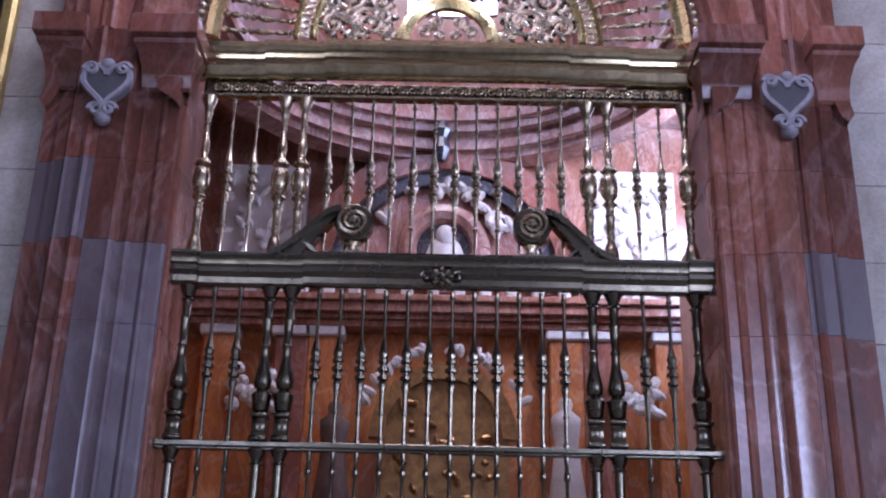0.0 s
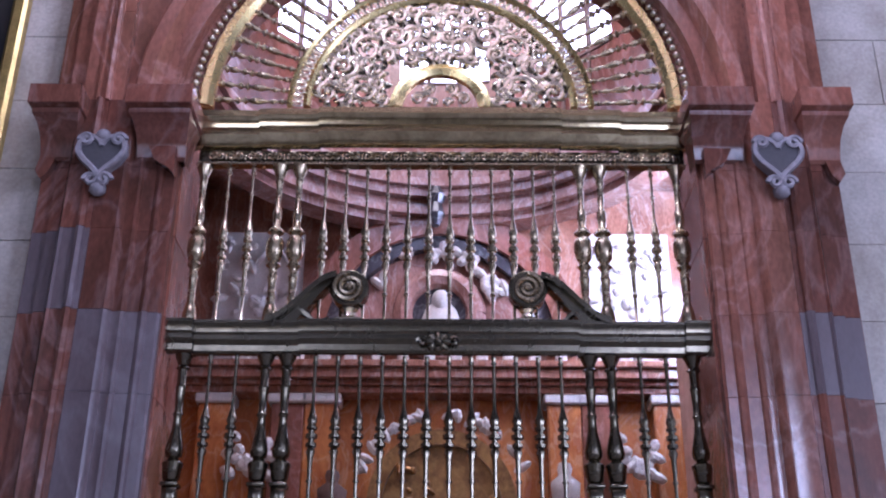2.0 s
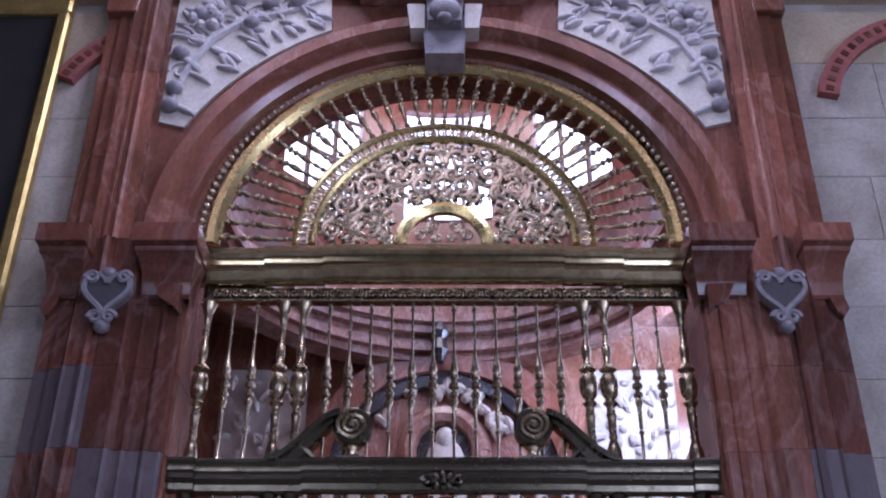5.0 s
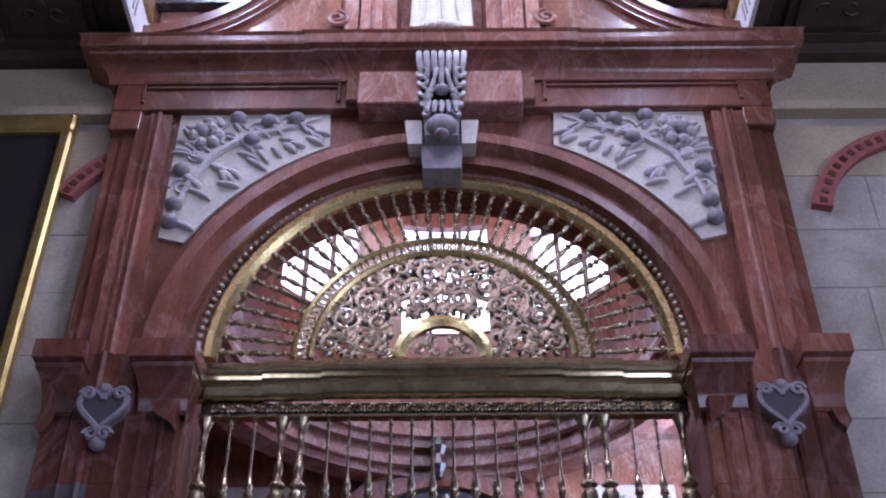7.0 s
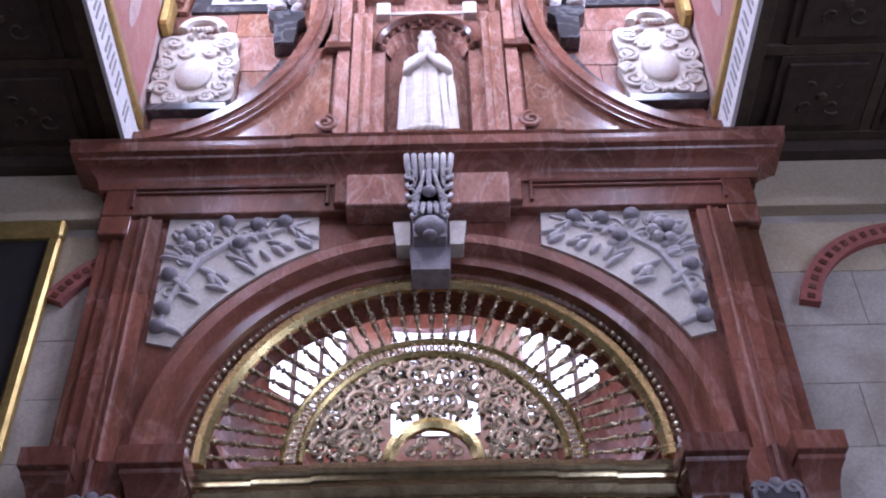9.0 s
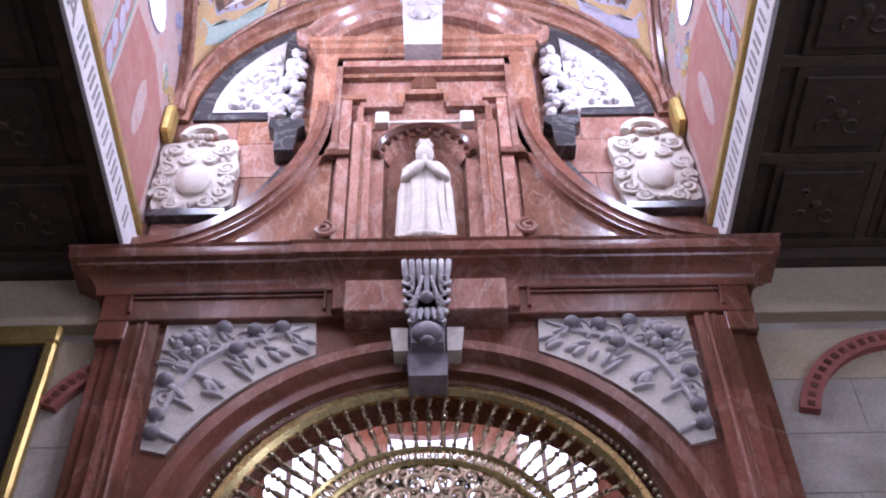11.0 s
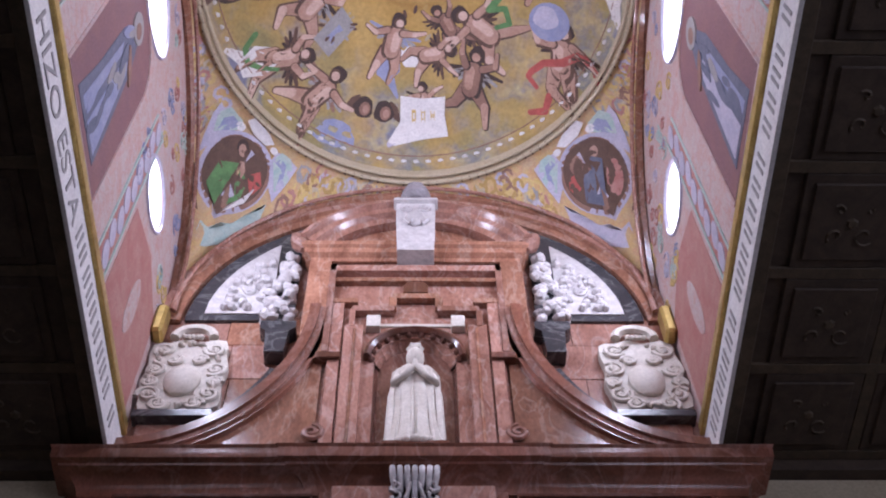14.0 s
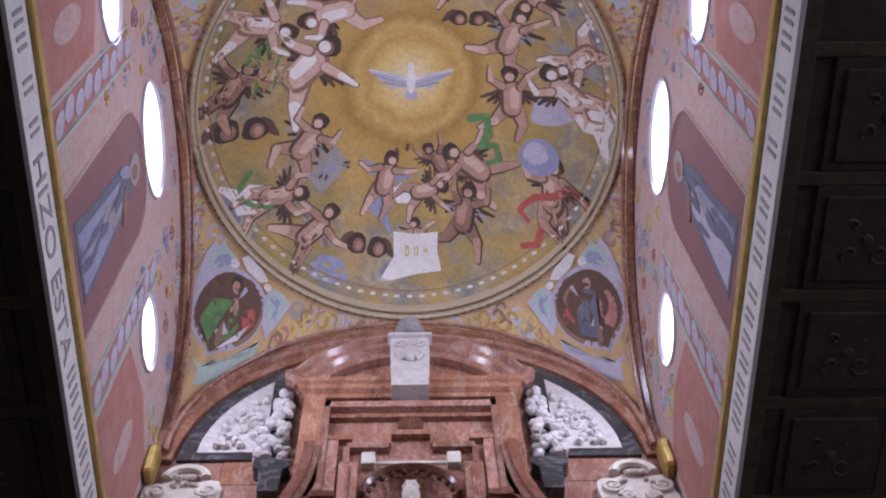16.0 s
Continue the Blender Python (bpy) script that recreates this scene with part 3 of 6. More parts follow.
# spandrel panels with carved fruit and leaves
for sx in (-1, 1):
    poly = [(sx * 2.17, 8.445), (sx * 0.93, 8.445)] + [(sx * x, z) for x, z in arc(0, SPRING, 2.235, 66, 28, 14)] + [(sx * 2.17, 7.131)]
    sp = part("spandrel_panel", Form().prism(poly, -0.03, 0.02), WHITE, portal, "white stone spandrel with carved fruit")
    rnd = random.Random(11)

    def on(x, z, r):
        return math.hypot(x, z - SPRING) > 2.27 + r and x < 2.14 - r and z < 8.411 - r
    big = ((1.97, 8.219), (1.2, 8.355), (1.42, 8.332), (1.68, 8.366), (2.08, 7.801), (2.09, 7.443), (2.10, 7.266), (1.55, 8.117))
    for x, z in big:
        part("fruit", Form().ball(sx * x, -0.06, z, 0.072, 0.065, 0.062, 12), GREYCARVE, sp)
    for a in range(6):
        part("petal", Form().ball(sx * (1.93 + 0.1 * math.cos(a)), -0.06, 8.173 + 0.09 * math.sin(a), 0.055, 0.06, 0.05, 8), CARVELT, sp)
    n = 0
    while n < 46:
        x, z = rnd.uniform(0.95, 2.14), rnd.uniform(7.188, 8.411)
        if on(x, z, 0.04):
            f = Form().ball(0, 0, 0, rnd.uniform(0.07, 0.13), 0.04, rnd.uniform(0.02, 0.04), 8, Matrix.Rotation(rnd.uniform(0.2, 1.1) * -sx, 4, "Y"))
            part("leaf", f, CARVELT, sp).location = (sx * x, -0.035, z)
            n += 1
    f = Form().tube([(sx * x, -0.04, z) for x, z in ((1.0, 8.389), (1.3, 8.253), (1.6, 8.173), (1.85, 7.97), (2.02, 7.632), (2.12, 7.244))], [0.016, 0.028, 0.036, 0.036, 0.028, 0.016])
    part("stem", f, CARVELT, sp)
    for x, z in ((1.75, 8.139), (2.0, 7.97), (1.5, 8.253), (1.25, 8.321), (2.06, 7.632), (1.85, 8.309)):
        part("tendril", Form().tube([(sx * p[0], p[1], p[2]) for p in spiral(x, z, 0.1, 0.02, 0, 1.4, -0.04)], 0.014, 5), CARVELT, sp)
# frieze with raised frames and centre block
fr = Form().box(-2.74, 2.74, -0.10, 0.3, 8.434, 8.788, 0.01)
part("frieze", fr, RED, portal)
for sx in (-1, 1):
    a, b = sorted((sx * 2.48, sx * 2.735))
    part("frieze_end", Form().box(a, b, -0.098, 0.25, 8.22, 8.432, 0.01), RED, portal)
for sx in (-1, 1):
    f = Form()
    a, b = sorted((sx * 2.5, sx * 0.85))
    f.box(a, b, -0.135, -0.09, 8.708, 8.748, 0.006).box(a, b, -0.125, -0.09, 8.662, 8.691, 0.006)
    for x in (2.49, 0.86):
        f.box(sx * x - 0.015, sx * x + 0.015, -0.13, -0.09, 8.502, 8.731, 0.005)
    part("frieze_frame", f, RED_DK, portal)
part("frieze_block", Form().box(-0.69, 0.67, -0.24, 0.0, 8.355, 8.731, 0.012), PINK, portal)
part("frieze_ear", Form().box(-0.80, 0.78, -0.17, 0.0, 8.457, 8.731, 0.012), RED, portal)
cor = [(0.0, 8.73), (0.03, 8.73), (0.04, 8.77), (0.05, 8.81), (0.08, 8.86), (0.13, 8.9), (0.20, 8.925), (0.21, 8.945), (0.265, 8.955), (0.27, 8.965), (0.275, 9.06), (0.285, 9.07), (0.295, 9.085), (0.0, 9.085)]
W0, YB, CB = 2.77, 0.3, 0.88
path = [(-W0, YB, -1, 0), (-W0, -0.08, -1, -1), (-CB, -0.08, -1, -1), (-CB, -0.095, -1, -1), (CB, -0.095, 1, -1), (CB, -0.08, 1, -1), (W0, -0.08, 1, -1), (W0, YB, 1, 0)]
part("cornice", Form().outline(path, cor), RED, portal, "deep red marble cornice breaking forward at its middle")
# keystone and acanthus console
part("keystone", Form().prism([(-0.15, 7.74), (0.15, 7.74), (0.19, 8.22), (-0.19, 8.22)], -0.12, 0.12), GREYCARVE, portal, "pale grey keystone of the arch")
for sx in (-1, 1):
    # white colour carries the light that the ears catch
    part("keystone_ear", Form().prism([(sx * 0.16, 7.97), (sx * 0.27, 7.97), (sx * 0.30, 8.23), (sx * 0.16, 8.23)], -0.16, 0.0), WHITE, portal, "ear beside the keystone, its lit white put into the colour")
part("console_core", Form().prism([(-0.19, 8.86), (-0.18, 8.6), (-0.15, 8.3), (-0.13, 7.98), (0.13, 7.98), (0.15, 8.3), (0.18, 8.6), (0.19, 8.86)], -0.24, -0.1), GREYCARVE, portal, "grey stone core of the console")
f, rnd = Form(), random.Random(14)
for k in range(7):
    # row of curling leaf tips under the cornice
    x = -0.18 + 0.06 * k
    f.tube([(x * 0.9, -0.25, 8.62), (x, -0.31, 8.74), (x * 1.04, -0.34, 8.84), (x * 1.08, -0.30, 8.86)], [0.014, 0.026, 0.026, 0.012], 6)
for sx in (-1, 1):
    for z, w, r in ((8.66, 0.15, 0.05), (8.55, 0.145, 0.045), (8.43, 0.14, 0.045), (8.31, 0.125, 0.04), (8.2, 0.11, 0.035)):
        f.tube([(q[0], q[1] - 0.012 * i, q[2]) for i, q in enumerate(spiral(sx * w, z, r, 0.008, 90 - sx * 60, -sx * 1.2, -0.25, 8))], [0.022 - 0.0015 * i for i in range(9)], 6)
    for i in range(7):
        f.ball(sx * (0.04 + 0.014 * i), -0.29 + 0.005 * i, 8.66 - 0.055 * i, 0.02, 0.03, 0.055, 8, Matrix.Rotation(-sx * (0.2 + 0.12 * i), 4, "Y"))
part("console_leaves", f, CARVELT, portal, "pale carved leaves curling over the console", smooth=60)
f = Form().ball(0, -0.31, 8.43, 0.06, 0.055, 0.05, 12).ball(0, -0.27, 8.06, 0.13, 0.09, 0.1, 14).ball(0, -0.29, 7.95, 0.06, 0.06, 0.035, 10)
f.tube([(0, -0.27, 8.8), (0, -0.31, 8.6), (0, -0.3, 8.48)], [0.03, 0.024, 0.02], 8)
for k in range(5):
    f.tube([(0.05 * (k - 2), -0.26, 8.34), (0.055 * (k - 2), -0.32, 8.25), (0.06 * (k - 2), -0.33, 8.15)], [0.02, 0.03, 0.012], 6)
part("console_boss", f, GREYCARVE, portal, "dark worn boss of the console", smooth=60)
# heart-shaped cartouches on the pilasters
for sx in (-1, 1):
    x, z = sx * 2.27, 5.54
    f = Form()
    heart = []
    for i in range(36):
        a = 2 * math.pi * i / 36
        heart.append((x + 0.0098 * 16 * math.sin(a) ** 3, z + 0.0108 * (13 * math.cos(a) - 5 * math.cos(2 * a) - 2 * math.cos(3 * a) - math.cos(4 * a))))
    f.prism(heart, -0.2, -0.11)
    f.tube([(p, -0.2, q) for p, q in heart + heart[:1]], 0.024, 6)
    for s in (-1, 1):
        f.tube(spiral(x + s * 0.045, z - 0.2, 0.05, 0.01, 90 - s * 90, s * 1.3, -0.2), 0.018, 5)
        f.tube(spiral(x + s * 0.11, z + 0.1, 0.05, 0.01, 90 - s * 90, s * 1.3, -0.21), 0.018, 5)
    f.ball(x, -0.16, z - 0.25, 0.06, 0.06, 0.05).ball(x, -0.21, z + 0.14, 0.05, 0.03, 0.04)
    c = thing("heart_cartouche", "grey carved heart-shaped cartouche on the marble pilaster", "carving", group="cartouches on the pilasters")
    part("carved_border", f, GREYCARVE, c, smooth=60)
    # flat plate; the hollow's dark is put into its colour
    part("heart_field", Form().prism([(x + (p - x) * 0.86, z + (q - z) * 0.86) for p, q in heart], -0.206, -0.19), BLACKISH, c, "flat field in the dark colour of a hollow")

# blind arches painted red, partly hidden by the portal
for cx, cz, r, a0, a1 in ((-2.16, 7.25, 0.86, 155, 110), (3.93, 7.27, 0.88, 168, 60)):
    f = Form().ring([(r, 0.04), (r + 0.16, 0.04), (r + 0.16, 0.13), (r, 0.13)], cx, cz, a0, a1, 24)
    band = solid("blind_arch", f, REDBRICK, "red stucco band of a blind arch on the wall", "arch", group="blind arches", kind="structure")
    n = 9 if cx < 0 else 18
    for i in range(n):
        a = a0 + (a1 - a0) * (i + 0.5) / n
        part("arch_bead", Form().ring([(r + 0.05, 0.03), (r + 0.11, 0.03), (r + 0.11, 0.06), (r + 0.05, 0.06)], cx, cz, a - 1.4, a + 1.4, 1), RED_DK, band)

# large dark painting in a gilt frame
pic = thing("framed_painting", "large dark canvas in a gilt moulded frame on the wall", "painting")
x0, x1, z0, z1 = -5.4, -3.06, 4.9, 8.5
part("canvas", Form().box(x0 + 0.08, x1 - 0.08, 0.05, 0.11, z0 + 0.08, z1 - 0.08), CANVAS, pic, "dark unreadable canvas")
for a, b, c, d in ((x0, x1, z1 - 0.2, z1), (x0, x1, z0, z0 + 0.2), (x0, x0 + 0.11, z0 + 0.2, z1 - 0.2), (x1 - 0.11, x1, z0 + 0.2, z1 - 0.2)):
    part("frame_rail", Form().box(a, b, -0.01, 0.11, c, d, 0.025), GILT, pic)
# ---- bronze grille ----
GY = 0.2
GS = 7.2 / 7.0


def gx(x):
    return x * GS


def gz(z):
    return EYE + (z - EYE) * (GY - CAMY) / -CAMY


grille = thing("grille", "tall bronze chapel grille of turned balusters with gilt fan above", "grille")


def turned(h, r, knops, n=8):
    """A turned bar of height h and slim radius r; knops are (share of the height, radius, half length)."""
    prof = [(r * 1.5, 0), (r * 1.5, 0.02), (r, 0.03)]
    for s, kr, kl in sorted(knops):
        z = s * h
        prof += [(r, z - kl - 0.004), (r + (kr - r) * 0.7, z - kl * 0.6), (kr, z), (r + (kr - r) * 0.7, z + kl * 0.6), (r, z + kl + 0.004)]
    prof += [(r, h - 0.03), (r * 1.5, h - 0.02), (r * 1.5, h)]
    return Form().lathe(prof, n=n)


def slim_bar(h, k, n=8):
    """A slim baluster: thin shaft, long flare, three discs and a tapering foot."""
    steps = ((0, 16), (0.02, 16), (0.03, 9), (0.18, 10), (0.184, 16), (0.198, 16), (0.202, 10), (0.33, 14), (0.375, 24), (0.40, 16), (0.406, 28), (0.428, 28), (0.433, 15), (0.455, 15), (0.46, 31), (0.484, 31), (0.489, 16), (0.51, 16), (0.515, 28), (0.535, 28), (0.54, 19), (0.575, 27), (0.60, 21), (0.65, 12), (0.69, 9), (0.80, 8.5), (0.805, 15), (0.817, 15), (0.822, 8.5), (0.945, 9), (0.95, 16), (0.962, 16), (0.967, 10), (1, 14))
    return Form().lathe([(r * 0.001 * k, s * h) for s, r in steps], n=n)


def big_column(h, urn_low, n=12):
    """A thick turned column with a fluted urn, at its middle or on a pedestal at its foot."""
    f = Form()
    if urn_low:
        f.box(-0.055, 0.055, -0.055, 0.055, 0, 0.03, 0.004).box(-0.043, 0.043, -0.043, 0.043, 0.03, 0.15, 0.004).box(-0.055, 0.055, -0.055, 0.055, 0.15, 0.175, 0.004)
        f.lathe([(0.02, 0.175), (0.05, 0.195), (0.058, 0.26), (0.066, 0.30), (0.05, 0.315), (0.03, 0.33), (0.05, 0.345), (0.056, 0.38), (0.045, 0.45), (0.03, 0.52), (0.024, 0.60), (0.034, 0.62), (0.024, 0.64), (0.03, 0.78), (0.036, 0.80), (0.028, 0.82), (0.030, h - 0.1), (0.045, h - 0.09), (0.03, h - 0.07), (0.06, h)], n=n, flute=0.05)
    else:
        f.lathe([(0.045, 0), (0.045, 0.03), (0.05, 0.06), (0.042, 0.12), (0.022, 0.18), (0.03, 0.2), (0.024, 0.22), (0.028, 0.33), (0.034, 0.36), (0.026, 0.38), (0.03, 0.42), (0.05, 0.44), (0.03, 0.47), (0.05, 0.50), (0.06, 0.56), (0.058, 0.62), (0.048, 0.65), (0.03, 0.67), (0.058, 0.69), (0.05, 0.71), (0.024, 0.74), (0.03, 0.8), (0.032, 0.86), (0.02, 0.88), (0.022, h - 0.14), (0.03, h - 0.12), (0.025, h - 0.1), (0.06, h)], n=n, flute=0.05)
    return f


BIG = (1.61, 1.09, 0.955)
THIN = (1.44, 1.275, 0.775, 0.633, 0.492, 0.352, 0.21, 0.07)
tiers = ((4.377, 5.55, BRONZE_LT, False), (3.184, 4.173, BRONZE, True), (0.25, 3.135, BRONZE, True))
for z0, z1, m, low in tiers:
    a, b = gz(z0), gz(z1)
    thin = mesh_of(slim_bar(b - a, 1.12 if m is BRONZE_LT else 1.25), "baluster", m, 35)
    big = mesh_of(big_column(b - a, low), "grille_column", m, 50)
    for xs, data, nm in ((THIN, thin, "baluster"), (BIG, big, "grille_column")):
        for x in xs:
            for sx in (-1, 1):
                part(nm, data, None, grille).location = (gx(sx * x), GY, a)
# rails
f = Form()
for p, z0, z1 in ((0.03, 3.13, 3.145), (0.045, 3.145, 3.179)):
    f.box(gx(-1.78), gx(1.80), GY - p, GY + p, gz(z0), gz(z1), 0.006)
part("lower_rail", f, BRONZE, grille)
part("bottom_rail", Form().box(-1.77, 1.77, GY - 0.06, GY + 0.06, 0, 0.26, 0.01), BRONZE, grille)
rail = [(0.035, 4.173), (0.055, 4.188), (0.06, 4.224), (0.085, 4.254), (0.085, 4.285), (0.10, 4.3), (0.105, 4.346), (0.115, 4.361), (0.115, 4.377), (0, 4.377), (0, 4.173)]


def beam(name, prof, xs, deep, m, label):
    """A moulded bar facing the aisle, a part for each stretch; xs are the breaks, deep how far each stretch stands forward."""
    for (x0, x1), d in zip(zip(xs, xs[1:]), deep):
        f = Form().outline([(gx(x0), GY + 0.05, 0, 0), (gx(x0), GY - d, 0, -1), (gx(x1), GY - d, 0, -1), (gx(x1), GY + 0.05, 0, 0)], [(p, gz(z)) for p, z in prof])
        part(name, f, m, grille, label)


beam("crossbeam", rail, (-1.78, -1.55, -0.88, 0.89, 1.56, 1.80), (0.03, 0.0, 0.03, 0.0, 0.03), BRONZE, "dark bronze crossbeam with moulded front")
# rosette and the broken scroll pediment
for k in range(8):
    a = k * math.pi / 4
    f = Form().ball(gx(0) + 0.055 * math.cos(a), GY - 0.13, gz(4.224) + 0.045 * math.sin(a), 0.032, 0.025, 0.024, 8, Matrix.Rotation(-a, 4, "Y"))
    part("rosette_petal", f, BRONZE, grille)
f = Form().ball(gx(0), GY - 0.15, gz(4.224), 0.028)
for s in (-1, 1):
    f.tube(spiral(gx(s * 0.1), gz(4.234), 0.035, 0.008, 90 - s * 90, s * 1.2, GY - 0.12), 0.012, 5)
part("rosette", f, BRONZE, grille)
for sx in (-1, 1):
    f = Form()
    pts = []
    for i in range(15):
        s = i / 14
        x = 1.10 - 0.44 * s
        z = 4.407 + 0.31 * (s * s * (3 - 2 * s))
        pts.append((x, z))
    low = [(x, z - 0.05 - 0.10 * math.sin(math.pi * min(1, 0.15 + i / 16))) for i, (x, z) in enumerate(pts)]
    for y0, y1, grow in ((GY - 0.09, GY + 0.04, 0.0), (GY - 0.13, GY - 0.07, 0.0)):
        top = pts if y1 > GY else pts
        base = low if y1 > GY else [(x, z - 0.045) for x, z in pts]
        f.prism([(gx(sx * x), gz(z)) for x, z in top] + [(gx(sx * x), gz(z)) for x, z in reversed(base)], y0, y1)
    part("pediment_scroll", f, BRONZE, grille, "dark bronze S-shaped scroll of the broken pediment")
    f = Form()
    vx, vz = gx(sx * 0.575), gz(4.612)
    f.lathe([(0.125, -0.06), (0.13, 0.05), (0.118, 0.06)], n=28, m=Matrix.Translation((vx, GY - 0.04, vz)) @ Matrix.Rotation(math.pi / 2, 4, "X"))
    part("volute", f, BRONZE, grille)
    f = Form()
    f.tube(spiral(vx, vz, 0.105, 0.015, 90, -sx * 2.3, GY - 0.105, 40), [0.02 - 0.0002 * i for i in range(41)], 6)
    f.ball(vx, GY - 0.11, vz, 0.022)
    part("volute_spiral", f, BRONZE_LT, grille)
    f = Form()
    f.box(vx - 0.09, vx + 0.09, GY - 0.1, GY + 0.03, gz(4.387), gz(4.407), 0.005)
    f.lathe([(0.085, gz(4.407)), (0.05, gz(4.428)), (0.04, gz(4.459)), (0.06, gz(4.479))], vx, GY - 0.03, 0, 12)
    part("volute_foot", f, PALEMETAL, grille, "pale worn metal foot under the scroll")
    f = Form()
    f.tube([(gx(sx * (1.0 - 0.3 * i / 6)), GY - 0.08, gz(4.428 + 0.05 * math.sin(i))) for i in range(7)], [0.006, 0.02, 0.012, 0.024, 0.012, 0.02, 0.006])
    part("pediment_leaf", f, BRONZE, grille)
# upper beam with polished mouldings and pierced frieze
top = [(0.03, 5.68), (0.05, 5.69), (0.06, 5.715), (0.085, 5.745), (0.095, 5.76), (0.095, 5.79), (0.115, 5.80), (0.12, 5.83), (0.14, 5.865), (0.15, 5.875), (0.15, 5.92), (0, 5.92), (0, 5.68)]
beam("upper_beam", top, (-1.72, -1.24, -0.83, 0.83, 1.24, 1.74), (0.0, 0.025, 0.05, 0.025, 0.0), BRASSBEAM, "polished brass beam with stepped mouldings")
part("frieze_strip", Form().box(gx(-1.66), gx(1.68), GY - 0.05, GY + 0.03, gz(5.55), gz(5.57), 0.004), BRONZE_LT, grille)
part("frieze_back", Form().box(gx(-1.66), gx(1.68), GY - 0.005, GY + 0.03, gz(5.57), gz(5.68), 0.002), BRONZE, grille)
unit = Form()
for s in (-1, 1):
    unit.tube(spiral(s * 0.03, 0, 0.034, 0.006, 90, s * 1.5, 0, 14), 0.007, 5)
unit.ball(0, 0, 0.02, 0.014).ball(0.068, 0, -0.01, 0.012, 0.012, 0.03)
unit = mesh_of(unit, "frieze_scroll", BRONZE_LT, 50)
n = 24
for i in range(n):
    part("frieze_scroll", unit, None, grille).location = (gx(-1.60 + 3.2 * (i + 0.5) / n), GY - 0.03, gz(5.625))

# fan over the beam
CZ = gz(6.034)
fan = thing("fanlight_grille", "half-round gilt bronze fan of radiating balusters and scrollwork", "grille")
R1, R1i, R2, R2i, R3, R3i = 1.715 * GS, 1.60 * GS, 1.08 * GS, 0.92 * GS, 0.355 * GS, 0.265 * GS
gxc = gx(0.0)
part("outer_ring", Form().ring([(R1 - 0.005, GY - 0.03), (R1 - 0.03, GY - 0.06), (R1i + 0.04, GY - 0.05), (R1i, GY - 0.01), (R1i, GY + 0.03), (R1 - 0.005, GY + 0.03)], gxc, CZ, 0, 180, 72), BRASS, fan, "polished brass outer ring")
bead = mesh_of(Form().ball(0, 0, 0, 0.025, 0.03, 0.034, 8), "bead", PALEMETAL, 60)
for i in range(84):
    a = radians(180 * (i + 0.5) / 84)
    if abs(a - math.pi / 2) < 0.14:
        continue
    o = part("bead", bead, None, fan)
    o.matrix_basis = Matrix.Translation((gxc + (R1 + 0.022) * math.cos(a), GY - 0.07, CZ + (R1 + 0.022) * math.sin(a))) @ Matrix.Rotation(math.pi / 2 - a, 4, "Y")
ray = mesh_of(turned(R1i - R2, 0.012, ((0.08, 0.024, 0.012), (0.2, 0.02, 0.02), (0.42, 0.027, 0.06), (0.58, 0.03, 0.014), (0.68, 0.03, 0.014), (0.84, 0.025, 0.035), (0.93, 0.032, 0.016)), 8), "ray_baluster", BRONZE_LT, 50)
for i in range(37):
    a = radians(180 * (i + 0.5) / 37)
    o = part("ray_baluster", ray, None, fan)
    o.matrix_basis = Matrix.Translation((gxc + R2 * math.cos(a), GY, CZ + R2 * math.sin(a))) @ Matrix.Rotation(math.pi / 2 - a, 4, "Y")
for nm, a, b, m in (("pierced_ring_rim", R2, R2 - 0.035, BRASS), ("pierced_ring_rim", R2i + 0.045, R2i - 0.005, BRASS), ("inner_ring", R3, R3i, BRASS)):
    part(nm, Form().ring([(a, GY - 0.03), ((a + b) / 2, GY - 0.045), (b, GY - 0.03), (b, GY + 0.02), (a, GY + 0.02)], gxc, CZ, 0, 180, 60), m, fan)
loop = mesh_of(Form().tube([(0.019 * math.cos(t), 0, 0.05 * math.sin(t) * (1 if t < 3.2 else 0.6)) for t in [2 * math.pi * k / 10 for k in range(11)]], 0.011, 5), "ring_loop", PALEMETAL, 60)
for i in range(58):
    a = radians(180 * (i + 0.5) / 58)
    r = (R2 + R2i) / 2
    o = part("ring_loop", loop, None, fan)
    o.matrix_basis = Matrix.Translation((gxc + r * math.cos(a), GY - 0.01, CZ + r * math.sin(a))) @ Matrix.Rotation(math.pi / 2 - a, 4, "Y")


def scroll(name, cx, cz, r, a0, turns, parent, thick=0.021, leaf=True):
    """An acanthus scroll: a tapering spiral with leaflets and a flower at its heart."""
    f = Form()
    pts = spiral(cx, cz, r, r * 0.16, a0, turns, GY, 24)
    f.tube(pts, [thick * (1.15 - 0.5 * i / 24) for i in range(25)], 6)
    f.ball(cx, GY - 0.01, cz, r * 0.2, 0.02, r * 0.2, 8)
    if leaf:
        for i in (2, 5, 8, 11, 14):
            p = Vector(pts[i])
            d = (p - Vector((cx, GY, cz))).normalized()
            f.ball(*(p + d * 0.022), 0.014, 0.014, 0.04, 6, Matrix.Rotation(math.atan2(d.x, d.z) + 0.6 * (1 if turns > 0 else -1), 4, "Y"))
    part(name, f, PALEMETAL, parent, smooth=50)
    if leaf:
        # leaf shapes added in dark bronze to darken the gaps between scrolls
        g = Form()
        for i in range(7):
            b = i * 2 * math.pi / 7 + a0
            q = r * (0.55 + 0.6 * (i % 3) / 2)
            g.ball(cx + q * math.cos(b), GY + 0.022, cz + q * math.sin(b), 0.023, 0.012, 0.046, 6, Matrix.Rotation(1.2 - b, 4, "Y"))
        part("scroll_foliage", g, BRONZE, parent, "dark bronze leaf shapes added behind the scrolls for the dark gaps", smooth=50)


